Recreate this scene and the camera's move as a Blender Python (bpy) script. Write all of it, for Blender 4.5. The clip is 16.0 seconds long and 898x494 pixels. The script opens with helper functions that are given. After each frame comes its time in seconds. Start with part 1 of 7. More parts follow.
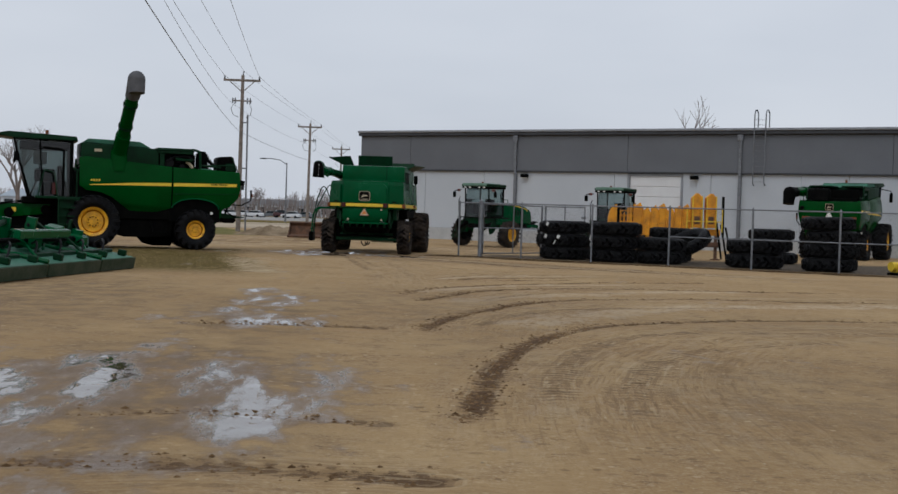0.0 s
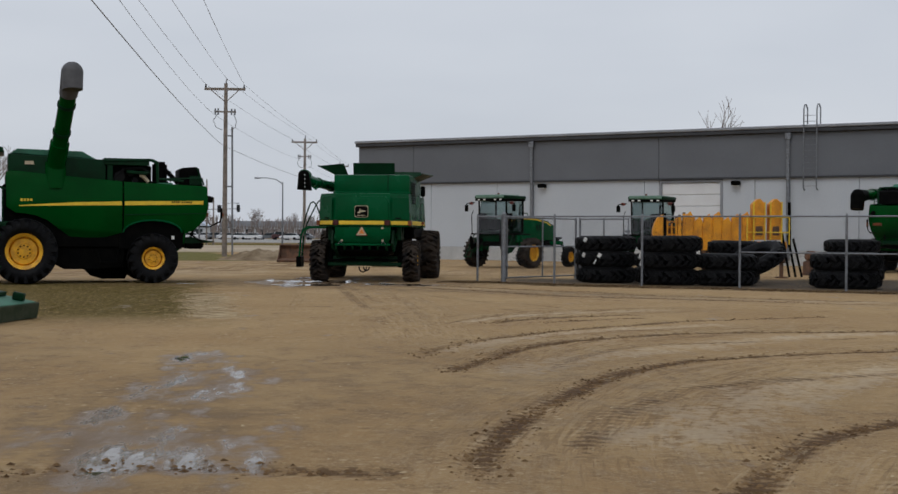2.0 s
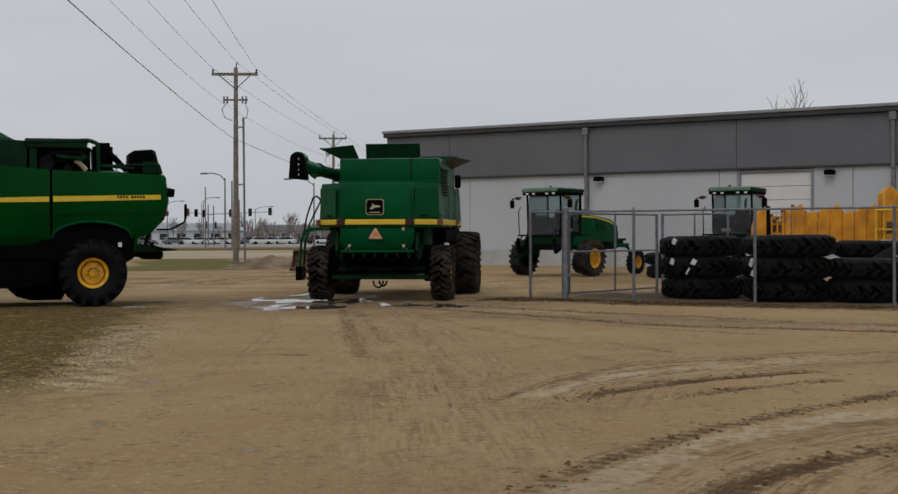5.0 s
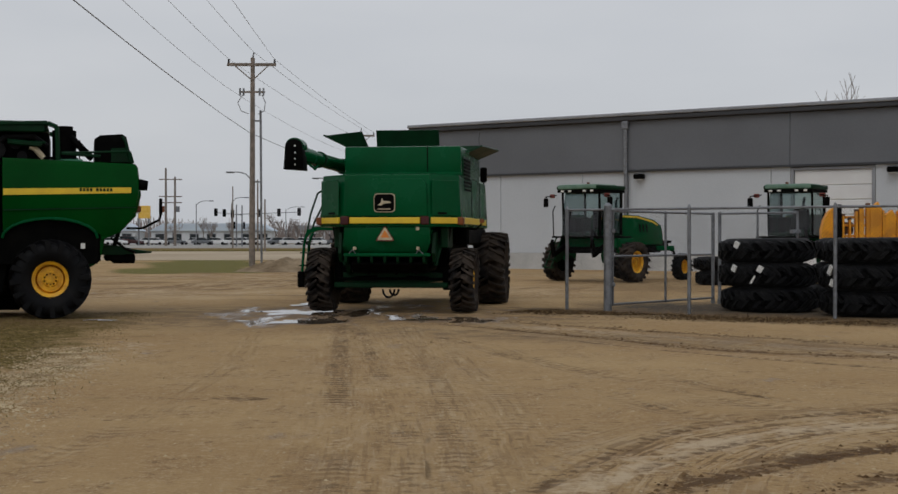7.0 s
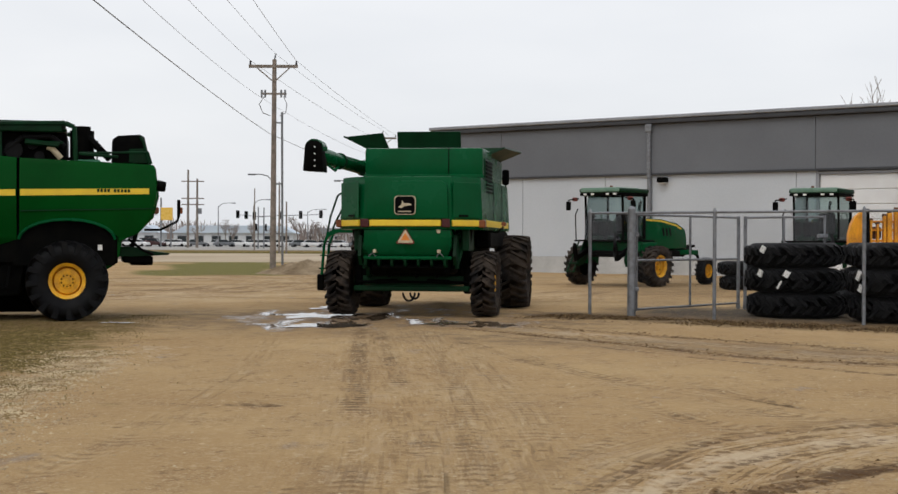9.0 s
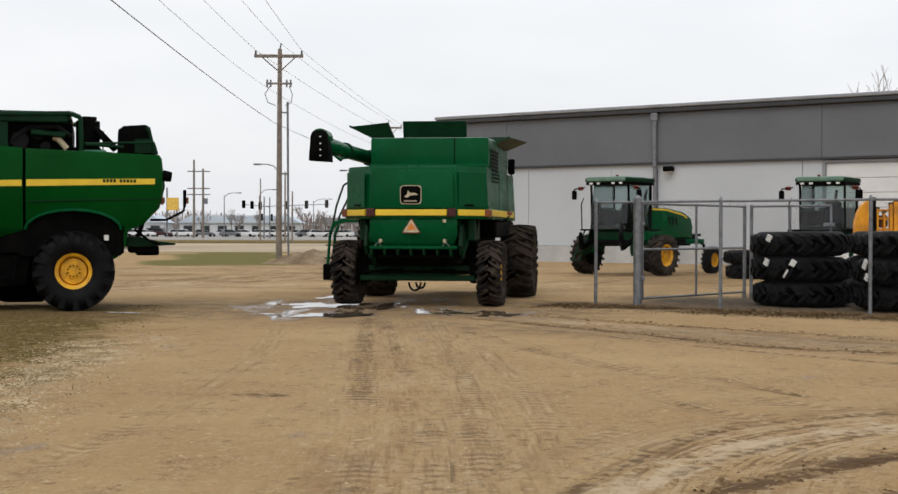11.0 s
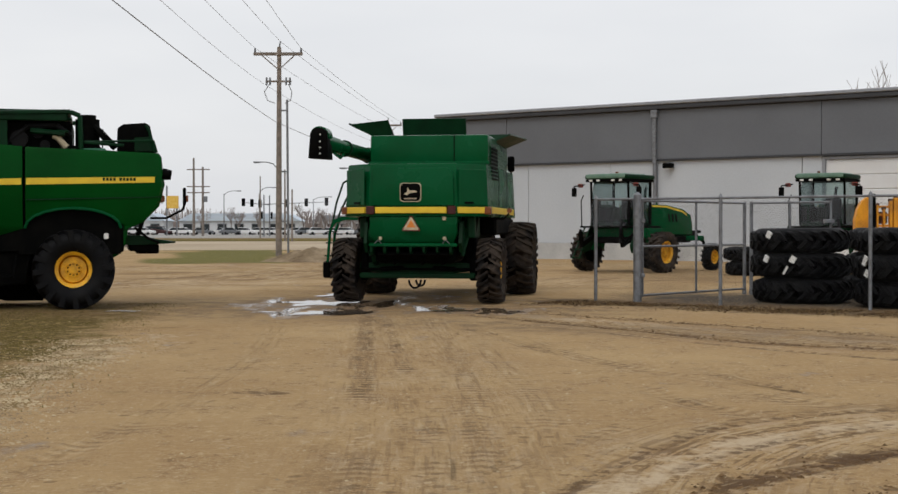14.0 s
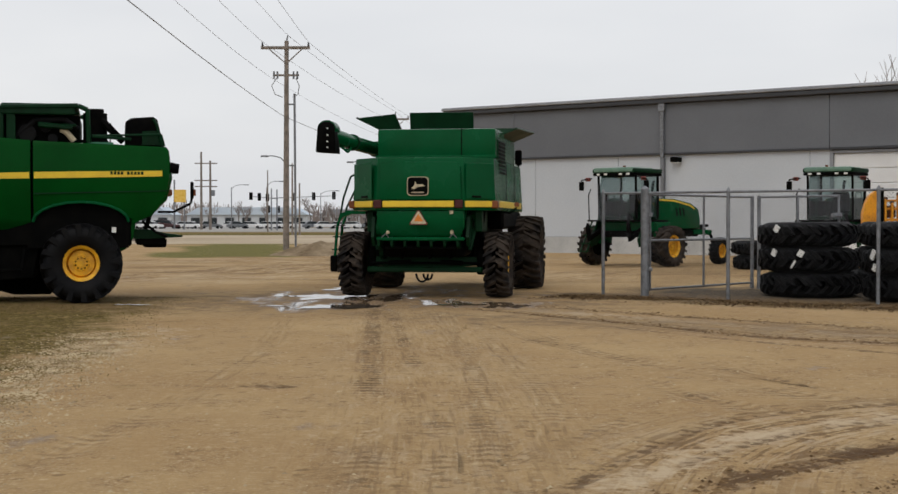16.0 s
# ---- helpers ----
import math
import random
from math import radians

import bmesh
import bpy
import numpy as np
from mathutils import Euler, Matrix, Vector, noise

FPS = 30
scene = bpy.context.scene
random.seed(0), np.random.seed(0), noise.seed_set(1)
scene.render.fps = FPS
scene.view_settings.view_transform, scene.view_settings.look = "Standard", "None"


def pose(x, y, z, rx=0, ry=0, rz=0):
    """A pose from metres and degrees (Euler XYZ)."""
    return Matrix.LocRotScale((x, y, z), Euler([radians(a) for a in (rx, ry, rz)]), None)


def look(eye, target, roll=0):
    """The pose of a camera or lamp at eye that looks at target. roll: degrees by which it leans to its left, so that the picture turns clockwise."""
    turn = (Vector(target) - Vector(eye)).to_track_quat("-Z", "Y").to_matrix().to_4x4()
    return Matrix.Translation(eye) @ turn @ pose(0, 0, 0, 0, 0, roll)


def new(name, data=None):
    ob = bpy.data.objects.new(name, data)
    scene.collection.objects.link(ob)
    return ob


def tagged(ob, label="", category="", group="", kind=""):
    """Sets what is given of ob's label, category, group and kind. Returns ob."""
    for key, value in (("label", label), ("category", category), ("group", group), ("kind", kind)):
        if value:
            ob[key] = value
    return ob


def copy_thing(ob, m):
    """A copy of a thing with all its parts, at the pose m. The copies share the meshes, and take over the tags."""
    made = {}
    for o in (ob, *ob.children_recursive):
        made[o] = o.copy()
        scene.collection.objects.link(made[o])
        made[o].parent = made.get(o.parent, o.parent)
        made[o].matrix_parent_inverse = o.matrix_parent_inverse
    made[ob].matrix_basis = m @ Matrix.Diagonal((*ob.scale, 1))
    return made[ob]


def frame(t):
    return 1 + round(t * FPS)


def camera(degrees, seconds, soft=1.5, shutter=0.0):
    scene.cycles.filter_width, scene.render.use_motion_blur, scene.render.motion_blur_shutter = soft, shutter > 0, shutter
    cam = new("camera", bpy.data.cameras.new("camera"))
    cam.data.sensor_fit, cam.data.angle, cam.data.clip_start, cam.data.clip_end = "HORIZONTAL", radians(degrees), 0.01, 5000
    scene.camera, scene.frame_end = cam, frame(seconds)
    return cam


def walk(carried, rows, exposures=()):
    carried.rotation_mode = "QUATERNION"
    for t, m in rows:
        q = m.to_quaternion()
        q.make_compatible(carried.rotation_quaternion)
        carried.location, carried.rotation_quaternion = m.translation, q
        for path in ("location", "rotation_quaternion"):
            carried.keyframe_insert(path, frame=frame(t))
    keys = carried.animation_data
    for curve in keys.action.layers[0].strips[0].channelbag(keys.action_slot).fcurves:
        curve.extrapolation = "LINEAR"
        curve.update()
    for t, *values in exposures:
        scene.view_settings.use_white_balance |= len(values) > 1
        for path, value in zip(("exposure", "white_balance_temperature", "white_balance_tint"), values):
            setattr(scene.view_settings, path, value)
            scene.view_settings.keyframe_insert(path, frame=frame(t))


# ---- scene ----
# ---- camera and walk ----
cam = camera(36.2, 16.0, soft=1.5)
# seconds, place across and along the yard, turn to the left, tilt up, roll (degrees)
PATH = [
    (0, -1.555, -25.287, -4.627, -1.255, 1.84),
    (0.2, -1.520, -25.270, -4.600, -0.980, 1.40),
    (0.5, -1.460, -25.241, -5.285, -0.134, 0.19),
    (1, -1.472, -21.756, -4.717, -0.569, 1.18),
    (1.5, -1.279, -18.358, -5.018, -0.161, 0.57),
    (2, -1.241, -15.756, -4.509, -0.526, 0.39),
    (2.5, -1.053, -13.525, -4.390, -0.589, 0.12),
    (3, -0.961, -11.461, -4.050, -0.406, -0.16),
    (3.5, -0.866, -9.519, -3.712, -0.377, -0.28),
    (4, -0.745, -8.121, -3.613, -0.460, -0.37),
    (4.75, -0.539, -5.834, -3.034, -0.444, -0.27),
    (5.5, -0.334, -3.812, -2.456, -0.428, -0.18),
    (6, -0.197, -2.588, -2.070, -0.417, -0.11),
    (6.5, -0.060, -1.448, -1.684, -0.406, -0.05),
    (7, -0.016, -0.379, -1.414, -0.380, -0.00),
    (7.5, 0.000, 0.000, -1.027, -0.230, -0.12),
    (8, 0.000, 0.000, -0.761, -0.134, 0.02),
    (10.5, 0.000, 0.000, -0.361, -0.629, 0.24),
    (11, 0.000, 0.000, -0.269, -0.695, 0.14),
    (11.5, 0.000, 0.000, -0.252, -0.527, 0.19),
    (12, 0.000, 0.000, -0.159, -0.627, 0.20),
    (12.5, 0.000, 0.000, 0.002, -0.748, 0.19),
    (13, 0.000, 0.000, -0.000, -0.692, 0.00),
    (13.5, 0.000, 0.000, -0.198, -0.556, 0.06),
    (14, 0.000, 0.000, -0.273, -0.801, -0.01),
    (14.5, 0.000, 0.000, -0.193, -1.050, -0.03),
    (15, 0.000, 0.000, 0.040, -1.297, -0.07),
    (15.5, 0.000, 0.000, 0.060, -1.425, 0.00),
    (16, 0.000, 0.000, 0.032, -1.056, -0.00),
]


def eye_pose(x, y, yaw, tilt, roll):
    a, b = radians(yaw), radians(tilt)
    eye = Vector((x, y, 1.5))
    return look(eye, eye + Vector((-math.sin(a) * math.cos(b), math.cos(a) * math.cos(b), math.sin(b))), roll)


walk(cam, [(t, eye_pose(x, y, yaw, tilt, roll)) for t, x, y, yaw, tilt, roll in PATH],
     exposures=[(0, -0.4, 6050, 10), (2, -0.45, 6150, 10), (4, -0.58, 6350, 10), (6.5, -0.66, 6400, 10), (7.0, -0.58, 6400, 10), (7.5, -0.18, 6500, 10), (8.0, -0.05, 6500, 10), (10.5, 0.12, 6600, 10), (11.5, 0.12, 6600, 10), (12.5, 0.05, 6600, 10), (14, -0.06, 6600, 10), (16, -0.1, 6600, 10)])

# ---- sky and sun: flat overcast ----
world = bpy.data.worlds.new("overcast_sky")
scene.world = world
world.use_nodes = True
wn, wl = world.node_tree.nodes, world.node_tree.links
wn.clear()
w_out = wn.new("ShaderNodeOutputWorld")
w_bg = wn.new("ShaderNodeBackground")
w_sky = wn.new("ShaderNodeTexSky")
w_sky.sky_type, w_sky.sun_disc = "NISHITA", False
w_sky.sun_elevation, w_sky.sun_rotation = radians(50), radians(200)
w_sky.dust_density, w_sky.air_density = 3.0, 1.0
w_dim = wn.new("ShaderNodeVectorMath")
w_dim.operation = "SCALE"
w_dim.inputs["Scale"].default_value = 0.10
w_co = wn.new("ShaderNodeTexCoord")
w_map = wn.new("ShaderNodeMapping")
w_map.inputs["Scale"].default_value = (1.4, 1.4, 5.0)
w_no = wn.new("ShaderNodeTexNoise")
w_no.inputs["Scale"].default_value = 1.6
w_no.inputs["Detail"].default_value = 4
w_ramp = wn.new("ShaderNodeValToRGB")
w_ramp.color_ramp.elements[0].position, w_ramp.color_ramp.elements[0].color = 0.3, (0.80, 0.825, 0.87, 1)
w_ramp.color_ramp.elements[1].position, w_ramp.color_ramp.elements[1].color = 0.75, (0.98, 0.99, 1.01, 1)
w_mix = wn.new("ShaderNodeMix")
w_mix.data_type = "RGBA"
w_mix.inputs["Factor"].default_value = 0.88
wl.new(w_sky.outputs[0], w_dim.inputs[0])
wl.new(w_co.outputs["Generated"], w_map.inputs["Vector"])
wl.new(w_map.outputs[0], w_no.inputs["Vector"])
wl.new(w_no.outputs["Fac"], w_ramp.inputs["Fac"])
wl.new(w_dim.outputs[0], w_mix.inputs[6])
wl.new(w_ramp.outputs[0], w_mix.inputs[7])
wl.new(w_mix.outputs[2], w_bg.inputs["Color"])
w_bg.inputs["Strength"].default_value = 1.0
wl.new(w_bg.outputs[0], w_out.inputs[0])

sun = new("sun", bpy.data.lights.new("sun", "SUN"))
sun.data.energy, sun.data.angle, sun.data.color = 0.7, radians(25), (1.0, 0.97, 0.93)
sun.matrix_world = look((0, 0, 40), (11, 32, 0))


# ---- materials ----
def material(name, color, rough=0.6, metal=0.0, color2=None, scale=6.0, grain=0.15, grain_scale=60.0, bump=0.0, bump_scale=40.0, vary=0.0, rough_vary=0.1, spec=0.4):
    """Base colour that wanders to color2 in large stains, with fine grain, and a bump."""
    m = bpy.data.materials.new(name)
    m.use_nodes = True
    n, l = m.node_tree.nodes, m.node_tree.links
    b = n["Principled BSDF"]
    b.inputs["Metallic"].default_value = metal
    b.inputs["Specular IOR Level"].default_value = spec
    co = n.new("ShaderNodeTexCoord")
    big = n.new("ShaderNodeTexNoise")
    big.inputs["Scale"].default_value, big.inputs["Detail"].default_value = scale, 5
    fine = n.new("ShaderNodeTexNoise")
    fine.inputs["Scale"].default_value, fine.inputs["Detail"].default_value = grain_scale, 3
    l.new(co.outputs["Object"], big.inputs["Vector"])
    l.new(co.outputs["Object"], fine.inputs["Vector"])
    ramp = n.new("ShaderNodeValToRGB")
    c2 = color2 or tuple(0.75 * c for c in color)
    ramp.color_ramp.elements[0].position, ramp.color_ramp.elements[0].color = 0.36, (*c2, 1)
    ramp.color_ramp.elements[1].position, ramp.color_ramp.elements[1].color = 0.60, (*color, 1)
    l.new(big.outputs["Fac"], ramp.inputs["Fac"])
    mul = n.new("ShaderNodeMix")
    mul.data_type, mul.blend_type = "RGBA", "OVERLAY"
    mul.inputs["Factor"].default_value = grain
    l.new(ramp.outputs[0], mul.inputs[6])
    l.new(fine.outputs["Fac"], mul.inputs[7])
    last = mul.outputs[2]
    if vary:
        info = n.new("ShaderNodeObjectInfo")
        rng = n.new("ShaderNodeMapRange")
        rng.inputs["To Min"].default_value, rng.inputs["To Max"].default_value = 1 - vary, 1 + vary
        hsv = n.new("ShaderNodeHueSaturation")
        l.new(info.outputs["Random"], rng.inputs["Value"])
        l.new(rng.outputs[0], hsv.inputs["Value"])
        l.new(last, hsv.inputs["Color"])
        last = hsv.outputs[0]
    l.new(last, b.inputs["Base Color"])
    rr = n.new("ShaderNodeMapRange")
    rr.inputs["To Min"].default_value, rr.inputs["To Max"].default_value = max(0.02, rough - rough_vary), min(1, rough + rough_vary)
    l.new(big.outputs["Fac"], rr.inputs["Value"])
    l.new(rr.outputs[0], b.inputs["Roughness"])
    if bump:
        bp = n.new("ShaderNodeBump")
        bp.inputs["Strength"].default_value, bp.inputs["Distance"].default_value = bump, 0.02
        bt = n.new("ShaderNodeTexNoise")
        bt.inputs["Scale"].default_value, bt.inputs["Detail"].default_value = bump_scale, 4
        l.new(co.outputs["Object"], bt.inputs["Vector"])
        l.new(bt.outputs["Fac"], bp.inputs["Height"])
        l.new(bp.outputs[0], b.inputs["Normal"])
    return m


M_GREEN = material("green_paint", (0.0010, 0.081, 0.026), 0.26, 0.0, (0.0010, 0.067, 0.020), 1.3, 0.10, 30, 0.03, 6, spec=0.09)
M_DEEP = material("deep_green_paint", (0.0008, 0.058, 0.0078), 0.22, 0.0, (0.0008, 0.046, 0.0062), 1.1, 0.10, 30, 0.03, 6, spec=0.06)
M_DKGREEN = material("dull_green_paint", (0.002, 0.030, 0.010), 0.5, 0.0, (0.002, 0.020, 0.007), 3, 0.2, 40, spec=0.12)
M_PALEROOF = material("pale_green_roof", (0.15, 0.25, 0.19), 0.6, 0.0, (0.08, 0.17, 0.12), 2.5, 0.25, 50)
M_FADED = material("faded_green_paint", (0.032, 0.15, 0.088), 0.6, 0.0, (0.02, 0.09, 0.052), 2.2, 0.25, 50)
M_YELLOW = material("yellow_paint", (0.80, 0.56, 0.035), 0.45, 0.0, (0.72, 0.49, 0.035), 4, 0.1, 40)
M_RIM = material("yellow_rim_paint", (0.80, 0.42, 0.015), 0.5, 0.0, (0.55, 0.27, 0.02), 5, 0.2, 40)
M_ORANGE = material("orange_yellow_paint", (0.80, 0.34, 0.012), 0.55, 0.0, (0.55, 0.22, 0.015), 3, 0.2, 30)
M_RUBBER = material("black_rubber", (0.0042, 0.0045, 0.0056), 0.6, 0.0, (0.0070, 0.0070, 0.0072), 4, 0.2, 60, 0.2, 50, spec=0.12)
M_DUSTY = material("dusty_rubber", (0.052, 0.040, 0.031), 0.85, 0.0, (0.010, 0.009, 0.009), 3, 0.3, 50, 0.2, 50, spec=0.15)
# darker than black paint is: shade of undersides and voids goes into the colour
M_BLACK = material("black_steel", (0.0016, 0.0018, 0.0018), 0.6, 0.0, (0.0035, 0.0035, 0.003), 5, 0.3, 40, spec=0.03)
M_DARKGLASS = material("dark_window", (0.02, 0.028, 0.03), 0.1, 0.0, (0.02, 0.025, 0.03), 2, 0.0, 10, rough_vary=0.03)


def cab_glass(name, tint):
    """Thin tinted pane: most light passes, some is mirrored."""
    m = bpy.data.materials.new(name)
    m.use_nodes = True
    n, l = m.node_tree.nodes, m.node_tree.links
    n.remove(n["Principled BSDF"])
    clear, shine, mix = n.new("ShaderNodeBsdfTransparent"), n.new("ShaderNodeBsdfGlossy"), n.new("ShaderNodeMixShader")
    clear.inputs["Color"].default_value = (*tint, 1)
    shine.inputs["Roughness"].default_value = 0.04
    fres = n.new("ShaderNodeFresnel")
    fres.inputs["IOR"].default_value = 1.55
    l.new(fres.outputs[0], mix.inputs[0])
    l.new(clear.outputs[0], mix.inputs[1])
    l.new(shine.outputs[0], mix.inputs[2])
    l.new(mix.outputs[0], n["Material Output"].inputs["Surface"])
    return m


M_GLASS, M_SMOKE = cab_glass("tinted_glass", (0.60, 0.69, 0.68)), cab_glass("smoked_glass", (0.30, 0.35, 0.34))
M_GALV = material("galvanised_steel", (0.22, 0.23, 0.245), 0.5, 0.5, (0.15, 0.155, 0.165), 9, 0.2, 60)
M_NET = material("dull_wire", (0.05, 0.051, 0.053), 0.8, 0.0, (0.035, 0.036, 0.037), 3, spec=0.05)
M_APRON = material("tan_worn_apron", (0.47, 0.385, 0.275), 0.95, 0.0, (0.37, 0.295, 0.205), 0.06, 0.2, 2, spec=0.1)
M_WHITE = material("white_plastic", (0.75, 0.75, 0.72), 0.5, 0.0, (0.65, 0.65, 0.62), 4)
M_RED = material("red_lens", (0.06, 0.005, 0.004), 0.25, 0.0, (0.045, 0.004, 0.004), 5)
M_AMBER = material("amber_lens", (0.20, 0.055, 0.010), 0.3, 0.0, (0.12, 0.030, 0.008), 5)
M_REFLECT = material("orange_reflector", (0.75, 0.26, 0.04), 0.5, 0.0, (0.65, 0.20, 0.03), 8)
M_DIMRED = material("worn_red_border", (0.15, 0.022, 0.012), 0.5, 0.0, (0.10, 0.02, 0.014), 8)
M_GREYPLAST = material("grey_rubber_boot", (0.10, 0.10, 0.105), 0.7, 0.0, (0.075, 0.075, 0.08), 4)
M_WALL = material("precast_wall", (0.500, 0.528, 0.558), 0.85, 0.0, (0.470, 0.498, 0.528), 0.35, 0.1, 14, 0.05, 12, spec=0.15)
M_BAND = material("grey_fascia", (0.150, 0.158, 0.172), 0.7, 0.0, (0.134, 0.141, 0.154), 0.3, 0.1, 20, spec=0.2)
M_TRIM = material("dark_roof_trim", (0.055, 0.057, 0.062), 0.5, 0.3, (0.045, 0.046, 0.05), 1)
M_LTRIM = material("light_roof_cap", (0.30, 0.31, 0.33), 0.5, 0.3, (0.25, 0.26, 0.28), 1)
M_DOOR = material("white_overhead_door", (0.72, 0.73, 0.73), 0.6, 0.0, (0.68, 0.68, 0.68), 1, spec=0.2)
M_CONC = material("pale_concrete", (0.50, 0.50, 0.485), 0.9, 0.0, (0.40, 0.40, 0.39), 0.8, 0.2, 20, 0.1, 20)
M_WOOD = material("weathered_pole_wood", (0.24, 0.20, 0.17), 0.9, 0.0, (0.15, 0.13, 0.11), 5, 0.4, 40, 0.3, 30)
M_WIRE = material("dark_cable", (0.20, 0.20, 0.21), 0.6, 0.3, (0.13, 0.13, 0.14), 5)
M_SKIRT = material("scraped_green_steel", (0.055, 0.065, 0.042), 0.8, 0.0, (0.03, 0.045, 0.025), 3, 0.4, 30, 0.2, 20, spec=0.1)
M_RUST = material("rusty_steel", (0.16, 0.085, 0.05), 0.9, 0.0, (0.085, 0.05, 0.035), 3, 0.4, 30, 0.3, 20)
M_BARK = material("bare_bark", (0.20, 0.17, 0.15), 0.95, 0.0, (0.15, 0.13, 0.12), 4, 0.3, 30)
M_TWIG = material("grey_twigs", (0.26, 0.22, 0.20), 0.95, 0.0, (0.20, 0.17, 0.16), 0.3, 0.3, 8)
# light blue roofing, paled further to put distance haze into the colour
M_HAZEDROOF = material("hazed_blue_roof", (0.56, 0.64, 0.72), 0.6, 0.1, (0.50, 0.58, 0.67), 0.3, 0.1, 4)
M_PALEWALL = material("pale_siding", (0.62, 0.65, 0.68), 0.8, 0.0, (0.55, 0.58, 0.61), 0.4, 0.1, 6)
M_SIGN = material("yellow_sign_face", (0.80, 0.52, 0.12), 0.5, 0.0, (0.7, 0.4, 0.03), 3)
M_CARWHITE = material("white_car_paint", (0.7, 0.7, 0.7), 0.3, 0.0, (0.65, 0.65, 0.65), 3)
M_CARGREY = material("grey_car_paint", (0.16, 0.17, 0.18), 0.3, 0.2, (0.13, 0.14, 0.15), 3)
M_CARRED = material("dark_red_car_paint", (0.08, 0.03, 0.03), 0.3, 0.1, (0.06, 0.03, 0.03), 3)
M_ASPHALT = material("worn_road_surface", (0.34, 0.325, 0.30), 0.9, 0.0, (0.27, 0.26, 0.24), 0.08, 0.2, 2)
M_DIRTPILE = material("loose_tan_soil", (0.30, 0.23, 0.15), 0.95, 0.0, (0.16, 0.115, 0.07), 0.9, 0.35, 9, 0.5, 6, spec=0.05)
M_STRAW = material("straw_leaf_litter", (0.14, 0.086, 0.040), 0.95, 0.0, (0.04, 0.025, 0.015), 6, 0.4, 30, 0.8, 25, spec=0.05)
M_STALKS = material("pale_straw", (0.34, 0.25, 0.13), 0.95, 0.0, (0.20, 0.13, 0.06), 5, 0.3, 30, spec=0.05)
M_GRASS = material("dull_dry_grass", (0.165, 0.128, 0.037), 0.95, 0.0, (0.085, 0.074, 0.017), 1.2, 0.3, 20, spec=0.02)


# ---- mesh helpers ----
def obj(name, bm, mat, smooth=False):
    me = bpy.data.meshes.new(name)
    bmesh.ops.recalc_face_normals(bm, faces=bm.faces)
    if smooth:
        for f in bm.faces:
            f.smooth = True
    bm.to_mesh(me)
    bm.free()
    me.materials.append(mat)
    ob = new(name, me)
    if smooth:
        me.set_sharp_from_angle(angle=radians(38))
    return ob


def part(name, bm, mat, parent, label="", smooth=False):
    ob = obj(name, bm, mat, smooth)
    ob.parent = parent
    if label:
        tagged(ob, label)
    return ob


def thing(name, m, label, category, group="", kind=""):
    ob = new(name)
    ob.empty_display_size = 0.2
    ob.matrix_basis = m
    return tagged(ob, label, category, group, kind)


def box(bm, x0, x1, y0, y1, z0, z1, bevel=0.0, m=None, seg=1):
    """An upright box, its edges rounded by bevel."""
    mat = Matrix.Translation(((x0 + x1) / 2, (y0 + y1) / 2, (z0 + z1) / 2)) @ Matrix.Diagonal((abs(x1 - x0), abs(y1 - y0), abs(z1 - z0), 1))
    vs = bmesh.ops.create_cube(bm, size=1, matrix=(m or Matrix()) @ mat)["verts"]
    if bevel:
        es = list({e for v in vs for e in v.link_edges})
        bmesh.ops.bevel(bm, geom=es, offset=bevel, segments=seg, affect="EDGES", profile=0.6)
    return bm


def bx(*a, **k):
    return box(bmesh.new(), *a, **k)


def rod(bm, p, q, r, r2=None, n=8, caps=True):
    """A round bar from p to q."""
    p, q = Vector(p), Vector(q)
    d = q - p
    m = Matrix.Translation((p + q) / 2) @ d.to_track_quat("Z", "Y").to_matrix().to_4x4()
    bmesh.ops.create_cone(bm, cap_ends=caps, segments=n, radius1=r, radius2=r if r2 is None else r2, depth=d.length, matrix=m)
    return bm


def pipe(bm, pts, r, n=6):
    for a, b in zip(pts[:-1], pts[1:]):
        rod(bm, a, b, r, n=n)
    return bm


def prism(bm, pts, a, b, axis="x", bevel=0.0):
    """A plate whose outline is pts, from a to b along an axis; pts lie in the other two axes."""
    def at(p, k):
        return {"x": (k, p[0], p[1]), "y": (p[0], k, p[1]), "z": (p[0], p[1], k)}[axis]
    v0 = [bm.verts.new(at(p, a)) for p in pts]
    v1 = [bm.verts.new(at(p, b)) for p in pts]
    faces = [bm.faces.new(v0), bm.faces.new(v1)]
    n = len(pts)
    for i in range(n):
        faces.append(bm.faces.new((v0[i], v0[(i + 1) % n], v1[(i + 1) % n], v1[i])))
    if bevel:
        es = list(set(faces[0].edges) | set(faces[1].edges))
        bmesh.ops.bevel(bm, geom=es, offset=bevel, segments=2, affect="EDGES", profile=0.6)
    return bm


def lathe(bm, prof, n=36, closed=False):
    """Turns (radius, x) points about the x axis."""
    rings = []
    for k in range(n):
        a = 2 * math.pi * k / n
        rings.append([bm.verts.new((x, r * math.cos(a), r * math.sin(a))) for r, x in prof])
    m = len(prof)
    for k in range(n):
        r0, r1 = rings[k], rings[(k + 1) % n]
        for i in range(m if closed else m - 1):
            j = (i + 1) % m
            bm.faces.new((r0[i], r0[j], r1[j], r1[i]))
    return bm


